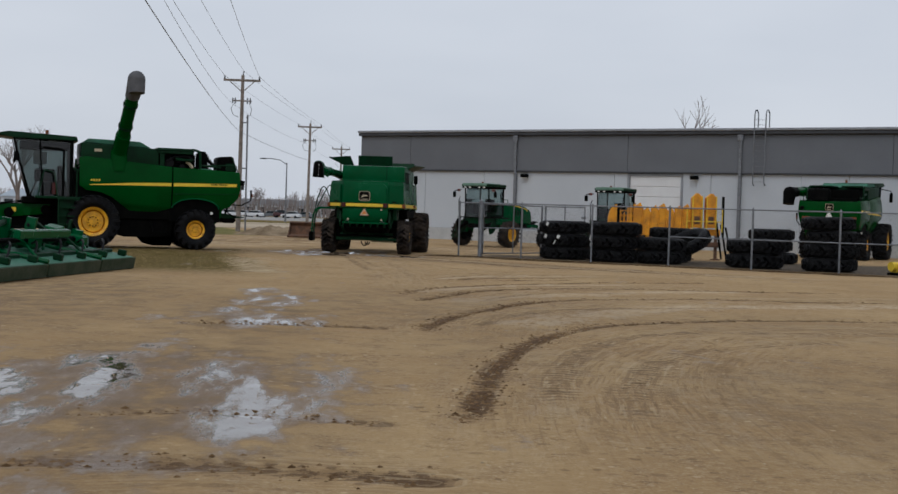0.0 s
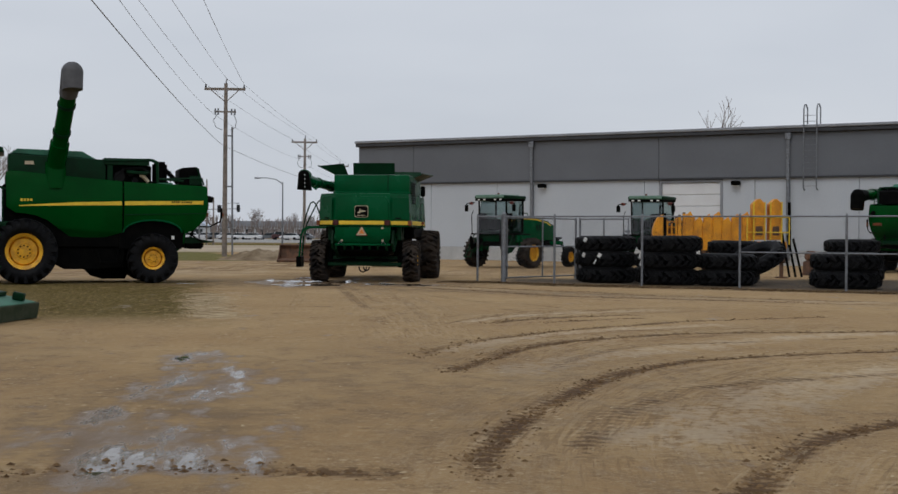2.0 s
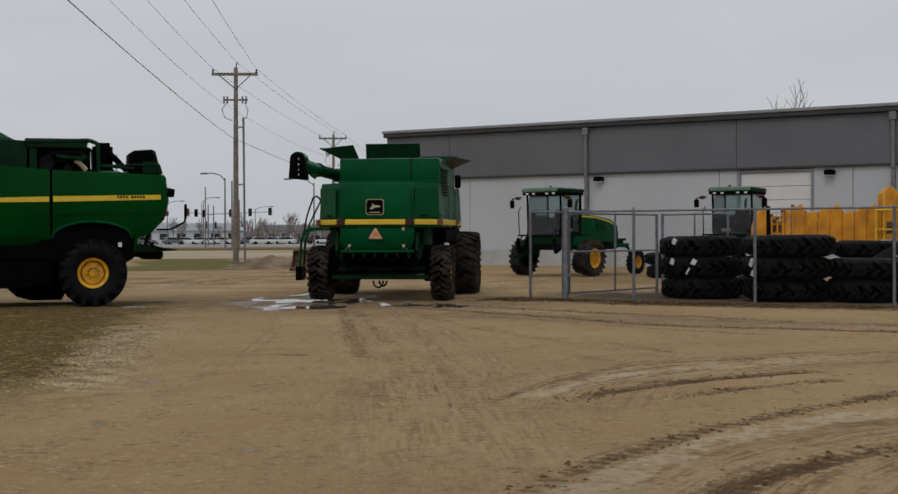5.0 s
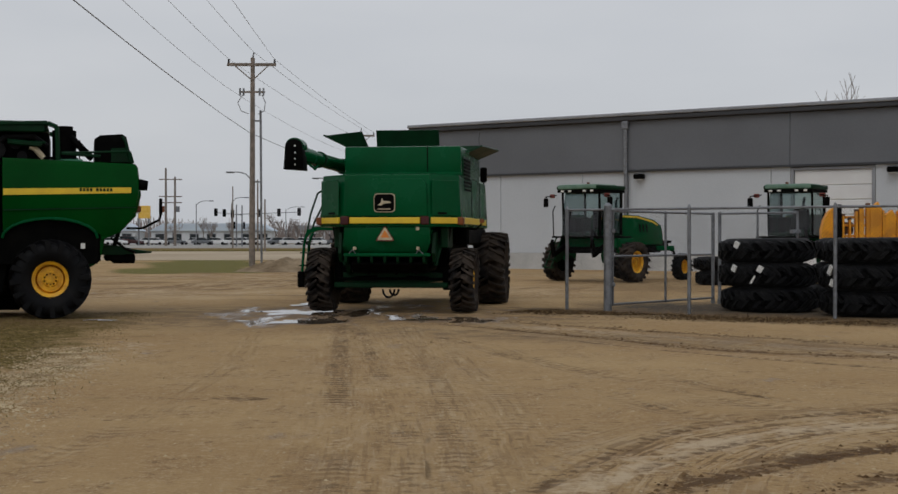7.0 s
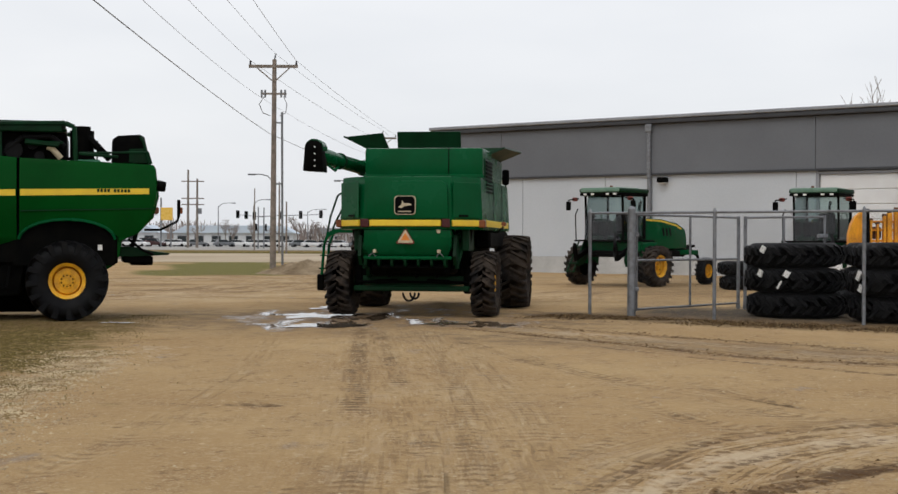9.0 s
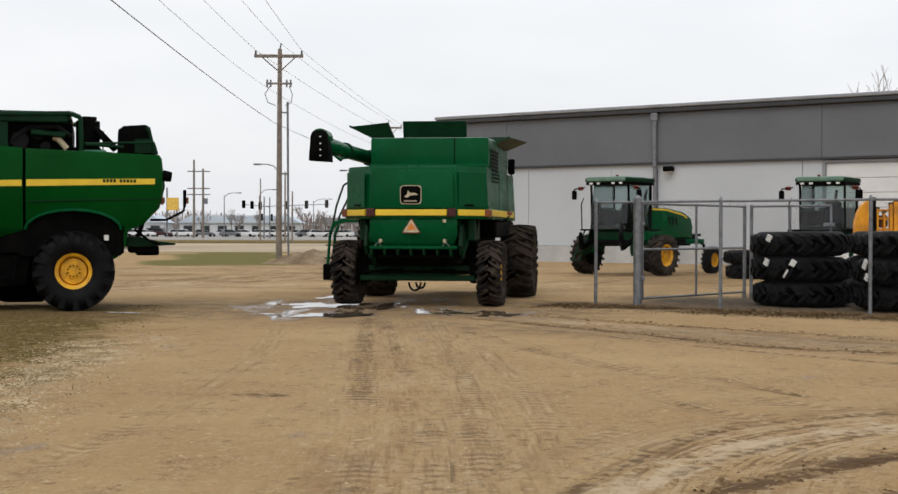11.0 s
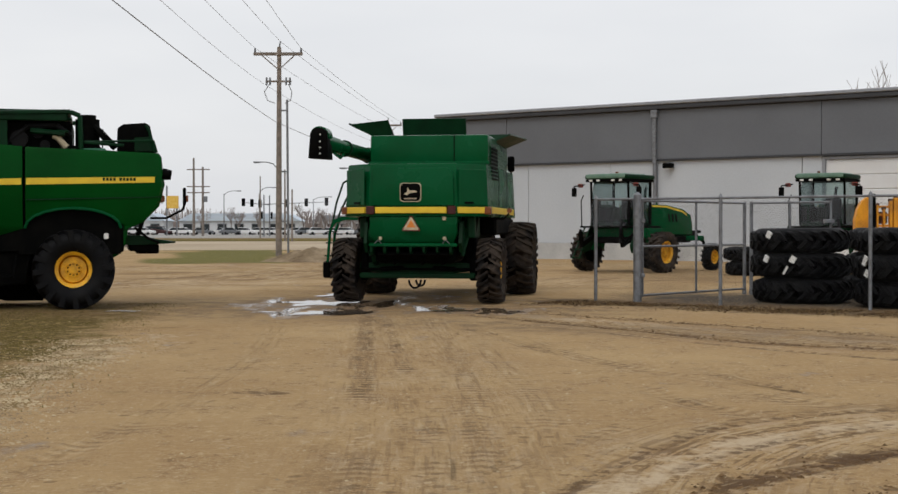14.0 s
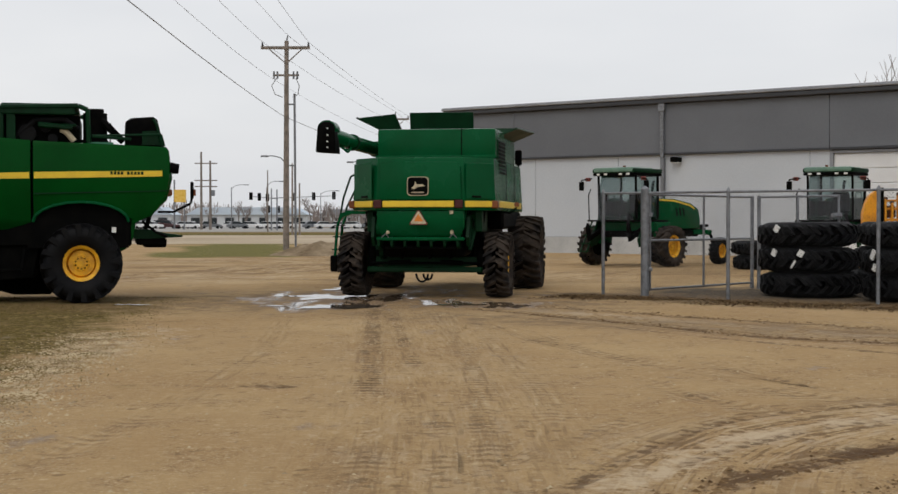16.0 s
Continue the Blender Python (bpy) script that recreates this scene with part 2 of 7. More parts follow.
def tyre_mesh(bm, R, w, rim_r, lugs=20, tall=0.062, loose=False):
    """A cleated farm tyre about the x axis: carcass and slanting bars; a loose one has rounder shoulders."""
    h = w / 2
    c = R - tall * R
    if loose:
        side_ = [(rim_r, h * 0.55), (rim_r + 0.25 * (c - rim_r), h * 0.92), (rim_r + 0.50 * (c - rim_r), h), (c - 0.13 * R, h * 0.94), (c - 0.055 * R, h * 0.76), (c - 0.004, h * 0.42)]
        lathe(bm, side_ + [(c + 0.004, 0)] + [(r, -x) for r, x in reversed(side_)] + [(rim_r - 0.02, -h * 0.45), (rim_r - 0.02, h * 0.45)], 40, True)
    else:
        lathe(bm, [(rim_r, h * 0.62), (rim_r + 0.3 * (c - rim_r), h * 0.95), (rim_r + 0.6 * (c - rim_r), h), (c - 0.09 * R, h * 0.93), (c - 0.03 * R, h * 0.80), (c + 0.004, h * 0.45), (c + 0.008, 0),
               (c + 0.004, -h * 0.45), (c - 0.03 * R, -h * 0.80), (c - 0.09 * R, -h * 0.93), (rim_r + 0.6 * (c - rim_r), -h), (rim_r + 0.3 * (c - rim_r), -h * 0.95), (rim_r, -h * 0.62),
               (rim_r - 0.02, -h * 0.5), (rim_r - 0.02, h * 0.5)], 40, True)
    step = 2 * math.pi / lugs
    bm.verts.ensure_lookup_table()
    ring = [[bm.verts[k * 15 + i] for i in (5, 6, 7)] for k in range(40)]
    for side in (-1, 1):
        for k in range(lugs):
            a0 = (k + (0.5 if side > 0 else 0)) * step
            pts = []
            for x, da, t in ((0.02 * h, 0.0, 0.5), (0.62 * h, 0.42, 0.55), ((0.80 if loose else 1.07) * h, 0.62, 0.65)):
                a = a0 + da * step * 1.35
                hw = t * 0.29 * step
                pts.append((side * x, a - hw, a + hw))
            tops = [R - 0.002 * R, R - 0.012 * R, R - (0.075 if loose else 0.046) * R]
            lows = [c - 0.02, c - 0.05 * R, c - (0.14 if loose else 0.24) * R]
            grid = []
            for (x, a, b), top, low in zip(pts, tops, lows):
                grid.append([bm.verts.new((x, r * math.cos(q), r * math.sin(q))) for r, q in ((low, a), (top, a), (top, b), (low, b))])
            for g0, g1 in zip(grid[:-1], grid[1:]):
                for i in range(3):
                    bm.faces.new((g0[i], g0[i + 1], g1[i + 1], g1[i]))
            bm.faces.new(grid[0])
            bm.faces.new(grid[-1])
            r_ = ring[round(a0 / (2 * math.pi) * 40) % 40]
            bm.faces.new((grid[0][0], r_[1], r_[0 if side > 0 else 2]))
    return bm


def wheel(parent, x, y, R, w, rim_r, side, rim_mat, tyre_mat, lugs=20, dish=0.55, tall=0.062):
    """A wheel on an axle along x: hub with its tyre and its dished rim; side is the way it faces."""
    hub = bmesh.new()
    holes = bmesh.new()
    rod(hub, (-0.10 * side, 0, 0), ((0.5 * w * dish - 0.01) * side, 0, 0), 0.20 * rim_r, n=14)
    for k in range(8):
        a = k * math.pi / 4
        q = Vector((0, math.cos(a), math.sin(a))) * rim_r * 0.40
        rod(hub, q + Vector((side * w * 0.20, 0, 0)), q + Vector((side * (w * 0.20 + 0.035), 0, 0)), 0.02, n=6)
    for k in range(10):
        a = (k + 0.5) * math.pi / 5
        q = Vector((0, math.cos(a), math.sin(a))) * rim_r * 0.33
        rod(holes, q + Vector((side * w * 0.18, 0, 0)), q + Vector((side * w * 0.198, 0, 0)), 0.018 * rim_r / 0.35, n=8)
    ob = part("wheel", hub, rim_mat, parent, smooth=True)
    tagged(part("rim_openings", holes, M_BLACK, ob), kind="stuff")
    ob.location = (x, y, R)
    t = part("tyre", tyre_mesh(bmesh.new(), R, w, rim_r, lugs, tall), tyre_mat, ob, smooth=True)
    h = w / 2
    rim = lathe(bmesh.new(), [(0.02, side * h * 0.38), (rim_r * 0.40, side * h * 0.38), (rim_r * 0.46, side * h * 0.30), (rim_r * 0.72, side * h * 0.30), (rim_r * 0.80, side * h * 0.10),
                              (rim_r * 0.84, side * h * 0.55), (rim_r * 0.97, side * h * 0.66), (rim_r * 1.03, side * h * 0.70), (rim_r * 1.03, side * h * 0.55), (rim_r * 0.97, -side * h * 0.6)], 32)
    part("rim", rim, rim_mat, ob, smooth=True)
    part("brake_drum", rod(bmesh.new(), (-side * h * 0.62, 0, 0), (-side * h * 0.2, 0, 0), rim_r * 0.985, rim_r * 0.9, n=24), M_BLACK, ob)
    return ob


def bars(bm, x0, x1, y, z, n, h, gap=0.35):
    """A row of small plain bars in the plane of a panel, where lettering stands."""
    w = (x1 - x0) / n
    for k in range(n):
        box(bm, x0 + k * w, x0 + (k + 1 - gap) * w, y, y - 0.004, z - h / 2, z + h / 2)
    return bm


# ---- ground: one sheet with ruts, from the yard to the horizon ----
def lines(*runs):
    """Grid lines: runs of (start, end, step)."""
    out = []
    for a, b, s in runs:
        out += list(np.arange(a, b - 1e-6, s))
    return np.array(out + [runs[-1][1]])


def run_along(pts, x, y):
    """Distance of the points (x, y) to a line through pts, and how far along it they lie."""
    best, along, gone = np.full(x.shape, 1e9), np.zeros(x.shape), 0.0
    for (ax, ay), (bx_, by_) in zip(pts[:-1], pts[1:]):
        dx, dy = bx_ - ax, by_ - ay
        ln = math.hypot(dx, dy)
        k = np.clip(((x - ax) * dx + (y - ay) * dy) / ln**2, 0, 1)
        d = np.hypot(x - ax - k * dx, y - ay - k * dy)
        near = d < best
        best = np.where(near, d, best)
        along = np.where(near, gone + k * ln, along)
        gone += ln
    return best, along


def curved(pts, steps=6):
    """A smooth line through pts."""
    out = []
    p = [Vector(q) for q in (pts[0], *pts, pts[-1])]
    for a, b, c, d in zip(p[:-3], p[1:-2], p[2:-1], p[3:]):
        for k in range(steps):
            t = k / steps
            out.append(0.5 * ((2 * b) + (c - a) * t + (2 * a - 5 * b + 4 * c - d) * t * t + (3 * b - a - 3 * c + d) * t**3))
    return [tuple(q) for q in (*out, p[-1])]


def patch(x, y, cx, cy, rx, ry, turn=0.0):
    """1 inside an ellipse, falling to 0 outside it."""
    a = radians(turn)
    u = ((x - cx) * math.cos(a) + (y - cy) * math.sin(a)) / rx
    v = (-(x - cx) * math.sin(a) + (y - cy) * math.cos(a)) / ry
    return np.clip(1.6 - 1.2 * np.hypot(u, v), 0, 1)


# the ways that wheels took through the yard: points, half width, depth, mud
RUTS = [
    ([(-0.55, -15.2), (-0.31, -13.75), (0.1, -11.5), (0.7, -9.2), (1.52, -7.2), (2.76, -5.4), (5.04, -3.9), (7.84, -3.3), (13.0, -3.0)], 0.15, 0.05, 1.0),
    ([(0.25, -14.5), (0.75, -11.6), (1.6, -9.0), (3.2, -6.9), (8.0, -5.4)], 0.20, 0.02, 0.5),
    ([(0.6, -16.0), (1.3, -12.6), (2.5, -9.6), (5.0, -7.6)], 0.22, 0.02, 0.42),
    ([(-0.4, -7.4), (-0.23, -6.4), (0.15, -4.95), (0.88, -3.0), (1.93, -0.9), (3.37, 0.75), (6.14, 1.7), (12.0, 2.0)], 0.145, 0.05, 1.0),
    ([(0.3, -7.0), (0.7, -5.4), (1.5, -3.6), (2.7, -2.1), (6.0, -0.6)], 0.18, 0.02, 0.5),
    ([(-0.1, -0.8), (0.23, 0.0), (0.66, 1.05), (1.33, 2.5), (2.33, 3.75), (3.42, 4.6), (4.9, 5.2), (10.0, 5.9)], 0.15, 0.045, 1.0),
    ([(-0.3, 0.9), (0.05, 2.15), (1.14, 4.2), (2.63, 6.05), (4.9, 8.1), (8.0, 9.6)], 0.14, 0.02, 0.6),
    ([(1.1, -0.6), (1.9, 1.3), (3.2, 2.9), (6.5, 4.0)], 0.16, 0.02, 0.5),
    ([(0.45, 7.2), (0.79, 8.0), (1.42, 9.25), (2.26, 10.45), (3.6, 11.2), (6.0, 12.0)], 0.10, 0.035, 0.55),
    ([(1.2, 7.3), (1.73, 8.0), (2.39, 8.6), (2.92, 9.05), (4.2, 9.8)], 0.16, 0.045, 1.0),
    ([(1.35, 8.3), (2.1, 9.3), (3.1, 10.2), (4.6, 10.9)], 0.06, 0.02, 0.55),
    ([(2.2, 7.4), (3.0, 8.2), (4.2, 8.9)], 0.14, 0.03, 0.6),
    ([(-0.2, 7.0), (0.3, 8.4), (1.1, 9.9), (1.6, 10.6)], 0.16, 0.015, 0.26),
    ([(-0.70, 11.6), (-0.75, 12.5), (-1.27, 22.8), (-1.7, 27.5)], 0.15, 0.022, 0.5),
    ([(-0.50, 7.0), (-0.52, 9.2)], 0.16, 0.015, 0.3),
    ([(-0.35, 14.0), (-0.95, 22.5)], 0.13, 0.02, 0.5),
    ([(0.35, 5.0), (0.25, 8.0), (0.25, 12.9), (0.1, 18.0), (-0.13, 22.8)], 0.2, 0.015, 0.27),
    ([(0.66, 8.0), (0.81, 11.7), (0.6, 16.0), (0.39, 20.2)], 0.18, 0.012, 0.25),
    ([(-2.5, 12.5), (-1.5, 12.4)], 0.16, 0.012, 0.55),
    ([(0.3, 23.9), (1.1, 22.8), (2.66, 20.2), (3.91, 18.2), (5.6, 16.9), (12.0, 13.0)], 0.16, 0.025, 0.8),
    ([(1.5, 24.6), (3.8, 21.6), (7.2, 18.0), (12.0, 15.0)], 0.22, 0.025, 0.65),
    ([(0.7, 22.2), (2.6, 19.0), (5.0, 15.8), (9.0, 12.2)], 0.10, 0.015, 0.55),
    ([(1.75, 13.4), (2.05, 11.9), (2.4, 10.9)], 0.22, 0.02, 0.34),
    ([(2.5, 15.4), (3.0, 13.4), (3.4, 12.2)], 0.2, 0.015, 0.34),
    ([(-4.6, -17.2), (-3.49, -17.1), (-2.15, -17.2), (-1.0, -17.6)], 0.22, 0.05, 0.95),
    ([(-3.6, -15.2), (-2.4, -15.0), (-1.2, -15.4)], 0.14, 0.03, 0.6),
    ([(-3.6, -7.1), (-2.4, -6.9), (-1.0, -7.2)], 0.2, 0.03, 0.8),
    ([(-0.02, 7.0), (-0.04, 9.0), (-0.1, 10.8)], 0.15, 0.015, 0.30),
    ([(0.9, 19.5), (1.5, 16.5), (2.3, 14.2), (3.3, 12.6)], 0.20, 0.012, 0.28),
    ([(0.35, 21.5), (0.75, 19.0), (1.35, 16.5)], 0.16, 0.015, 0.36),
    ([(2.2, 13.6), (2.9, 12.2), (3.2, 11.6)], 0.26, 0.015, 0.34),
    ([(-2.6, 22.0), (-2.2, 16.0), (-2.3, 11.0), (-2.6, 8.5)], 0.22, 0.01, 0.22),
]
# broad sweeps of traffic that streak the dirt, and pale drying crust with painted wet sheen: points, half width,
# strength
SWEEPS = [
    ([(0.6, -18.0), (1.2, -13.0), (2.6, -9.0), (5.0, -6.2), (13.0, -4.2)], 2.0, 0.5),
    ([(0.2, -9.0), (0.9, -5.2), (2.4, -1.6), (5.0, 0.9), (13.0, 3.6)], 1.9, 0.55),
    ([(0.4, -1.0), (1.5, 2.4), (3.4, 4.8), (8.0, 7.2)], 1.3, 0.7),
    ([(1.0, 6.0), (1.7, 8.6), (3.2, 10.4), (7.0, 12.2)], 1.0, 1.0),
    ([(0.05, 1.0), (0.0, 9.0), (-0.3, 15.0), (-1.2, 27.0)], 1.2, 0.38),
    ([(0.8, 23.9), (3.3, 20.0), (6.2, 17.0), (13.0, 13.4)], 1.3, 1.0),
    ([(-4.5, -18.0), (-2.5, -17.4), (0.0, -17.8)], 0.8, 0.7),
    ([(-15.0, 29.0), (-9.0, 36.0), (-4.5, 47.0), (-2.0, 66.0)], 3.6, 1.0),
    ([(-15.0, 47.0), (-7.0, 53.0), (4.0, 56.0), (14.0, 50.0)], 3.0, 0.9),
    ([(2.0, 33.0), (5.0, 42.0), (12.0, 46.0)], 2.0, 0.8),
]
CRUST_AND_SHEEN = [
    ([(1.2, -5.8), (2.1, -4.3), (4.85, -0.9), (9.6, 1.0)], 0.65, 1.0), ([(0.7, -0.9), (1.53, 0.5), (3.98, 3.0), (7.5, 5.3)], 0.5, 1.0), ([(0.2, 1.9), (0.5, 2.6), (1.7, 4.4), (2.78, 5.6), (5.2, 7.2)], 0.3, 1.0),
    ([(0.9, 7.7), (1.2, 8.3), (2.0, 9.4), (2.8, 10.0), (4.5, 10.9)], 0.26, 1.0), ([(1.1, 23.9), (3.6, 20.4), (6.6, 17.2), (13.0, 14.2)], 0.4, 0.9), ([(-1.5, 9.3), (-0.5, 9.7)], 0.3, 0.6), ([(-4.6, 12.0), (-3.8, 19.0)], 0.6, 0.7),
    # the last band paints pale sky sheen onto the soaked dirt
    ([(7.0, 30.0), (13.0, 30.0)], 2.4, 0.5), ([(-13.0, 36.0), (-4.0, 36.0)], 2.4, 0.6), ([(-4.0, -11.5), (-2.0, -13.0)], 1.1, 0.7),
]

gx = lines((-2600, -400, 550), (-400, -60, 34), (-60, -16, 4), (-16, -5, 0.25), (-5, -2, 0.075), (-2, 5, 0.05), (5, 18, 0.17), (18, 60, 4), (60, 400, 34), (400, 2600, 550))
gy = lines((-700, -60, 80), (-60, -24, 4), (-24, -2, 0.14), (-2, 6, 0.12), (6, 14, 0.05), (14, 34, 0.13), (34, 66, 0.5), (66, 112, 1.5), (112, 400, 18), (400, 3200, 400))
X, Y = np.meshgrid(gx, gy)
near = np.clip((18 - np.abs(X - 1)) / 3, 0, 1) * np.clip((32 - Y) / 4, 0, 1) * np.clip((Y + 23) / 3, 0, 1)
flat = [noise.fractal((0.22 * a, 0.22 * b, 3.0), 0.9, 2.0, 4) for a, b in zip(X.ravel(), Y.ravel())]
Zg = 0.022 * near * np.array(flat).reshape(X.shape)
fine = [noise.noise((2.6 * a, 2.6 * b, 1.0)) if n > 0 else 0.0 for a, b, n in zip(X.ravel(), Y.ravel(), near.ravel())]
FN = np.array(fine).reshape(X.shape)
Zg += 0.006 * near * FN
BR = np.array([noise.noise((0.9 * a, 0.9 * b, 8.0)) if n > 0 else 0.0 for a, b, n in zip(X.ravel(), Y.ravel(), near.ravel())]).reshape(X.shape)
mud, across, gone_by, sweep_across, sweep_by = (np.zeros(X.shape) for k in range(5))
nearest, second = np.full(X.shape, 3.0), np.full(X.shape, 3.0)
sweep, pale = np.zeros(X.shape), np.zeros(X.shape)
for pts, half, strong in SWEEPS:
    d, s = run_along([q[:2] for q in curved([(*p, 0) for p in pts])], X, Y)
    w = strong * np.clip(1.5 - 1.3 * d / half, 0, 1) * np.clip(s / 3.0 + 0.3 * FN, 0, 1) * np.clip((s.max() - s) / 2.5 + 0.3 * FN, 0, 1)
    sweep_across, sweep_by = np.where(w > sweep, d, sweep_across), np.where(w > sweep, s, sweep_by)
    sweep = np.maximum(sweep, w)
for pts, half, strong in CRUST_AND_SHEEN:
    d, s = run_along([q[:2] for q in curved([(*p, 0) for p in pts])], X, Y)
    pale = np.maximum(pale, strong * np.clip(1.4 - d / half, 0, 1))
for pts, half, deep, dark in RUTS:
    d, s = run_along([q[:2] for q in curved([(*p, 0) for p in pts])], X, Y)
    core = np.clip(1.35 - d / half, 0, 1) * near
    lip = np.exp(-((d - 1.25 * half) / (0.35 * half)) ** 2) * near
    Zg += 0.5 * (-0.8 * deep * core + 0.4 * deep * lip * (0.6 + FN))
    w = dark * core * np.clip(0.95 + 0.6 * BR, 0.5, 1.1)
    w *= np.clip(0.1 + s / (6 * half), 0, 1)
    first = d / half < nearest
    second = np.minimum(second, np.maximum(d / half, nearest))
    across, gone_by, nearest = np.where(first, d, across), np.where(first, s, gone_by), np.minimum(nearest, d / half)
    mud = np.maximum(mud, w)
# tread shows where one way lies clear of the others
clear = np.clip((second - nearest) / 0.5 - 0.25, 0, 1)
wet = np.maximum.reduce([0.55 * patch(X, Y, -0.3, 28.3, 2.3, 4.0, 0), patch(X, Y, -2.2, 26.6, 1.7, 3.6, 0), 0.95 * patch(X, Y, 0.4, 24.9, 1.5, 1.3, 0), 0.90 * patch(X, Y, -3.3, -13.8, 2.2, 3.8, 0), 0.80 * patch(X, Y, -2.0, -12.9, 0.9, 1.2, 0), 0.74 * patch(X, Y, -2.9, -5.8, 1.3, 2.2, 0), 0.76 * patch(X, Y, -2.6, -1.6, 0.9, 2.2, 0), 0.76 * patch(X, Y, -2.9, 0.9, 0.6, 1.2, 0)])
# damp dirt; patches at (3.5, -14) and (4.5, -5) paint in shade and vignette
damp_shade = np.maximum.reduce([patch(X, Y, -2.4, 26.5, 3.4, 4.2, 0), 0.9 * patch(X, Y, 0.8, 25.5, 3.0, 3.0, 0), patch(X, Y, -3.2, -13.5, 1.8, 4.5, 0), 0.8 * patch(X, Y, -2.8, -5.0, 1.3, 5.0, 0), 0.8 * patch(X, Y, -5.4, 24.2, 3.2, 1.6, 0),
                           0.7 * patch(X, Y, 3.0, 20.0, 7.0, 1.3, -30), 0.5 * patch(X, Y, 0, -2, 3.5, 5.5, 0), 0.5 * patch(X, Y, 3.5, -14.0, 3.0, 4.5, 0), 0.4 * patch(X, Y, 4.5, -5.0, 3.0, 3.0, 0), 0.75 * patch(X, Y, -6.8, -3.0, 2.8, 8.0, 0), 0.35 * patch(X, Y, 0.5, -9.0, 1.6, 6.0, 0)])
along_fence = run_along([(2.6, 27.9), (19.9, 16.0)], X, Y)[0]
damp_shade = np.maximum(damp_shade, 0.95 * np.clip(1.6 - along_fence / 1.15 + 0.6 * FN, 0, 1))
foot = np.clip(1.5 - along_fence / 0.85 + 0.5 * FN + 0.4 * BR, 0, 1)
# inside the fence: greyer dirt, darkened further for shade round the tyres
yard = np.clip((X - 3.4 - 0.5 * FN) / 1.4, 0, 1) * np.clip((Y - (30.25 - 0.69 * X) - 0.3 * FN) / 0.5, 0, 1) * np.clip((32.5 - Y + 2 * FN) / 2.5, 0, 1)
edge = -3.25 - 0.12 * (Y - 10.3) + 0.8 * FN + 0.5 * BR
grassy = np.clip((edge - X) / 0.9, 0, 1) * np.clip((Y - 6) / 4, 0, 1) * np.clip((27.5 - Y) / 3, 0, 1)
verge = np.clip(4.0 - 1.15 * run_along([(-10.0, 60.0), (-11.6, 75.0), (-13.6, 92.0)], X, Y)[0] + 0.7 * np.sin(0.5 * Y + 1.3 * X), 0, 1)
# churned, uneven soil towards the end of the yard
churn = np.clip((Y - 29) / 6, 0, 1) * np.clip((64 - Y) / 8, 0, 1) * np.clip((3 - X) / 3, 0, 1) * np.clip((X + 40) / 10, 0, 1)
loose = np.maximum(churn, 0.9 * np.clip((X - 1) / 3, 0, 1) * np.clip((15 - X) / 4, 0, 1) * np.clip((Y - 31) / 4, 0, 1) * np.clip((60 - Y) / 8, 0, 1))
Zg += churn * 0.055 * np.array([noise.fractal((0.16 * a, 0.42 * b, 6.0), 0.8, 2.0, 4) if w > 0 else 0.0 for a, b, w in zip(X.ravel(), Y.ravel(), churn.ravel())]).reshape(X.shape)
grassy = np.where((Y > 100) | (X < -45) | (X > 60), 0.75, grassy)
Zg += 0.012 * near * grassy * FN
nx, ny = len(gx), len(gy)
verts = np.stack([X.ravel(), Y.ravel(), Zg.ravel()], 1)
ii, jj = np.meshgrid(np.arange(nx - 1), np.arange(ny - 1))
q = (jj * nx + ii).ravel()
faces = np.stack([q, q + 1, q + nx + 1, q + nx], 1)
me = bpy.data.meshes.new("ground")
me.from_pydata(verts.tolist(), [], faces.tolist())
for key, layer in (("mud", mud), ("across", across), ("gone_by", gone_by), ("sweep", sweep), ("sweep_across", sweep_across), ("sweep_by", sweep_by), ("wet", wet), ("pale", pale), ("damp_shade", damp_shade), ("grassy", grassy), ("yard", yard), ("verge", verge), ("churn", loose), ("clear", clear), ("foot", foot)):
    me.attributes.new(key, "FLOAT", "POINT").data.foreach_set("value", layer.ravel().astype(np.float32))
me.polygons.foreach_set("use_smooth", [True] * len(me.polygons))
ground = tagged(new("ground", me), "tan packed-dirt yard with muddy wheel ruts", "ground", kind="structure")


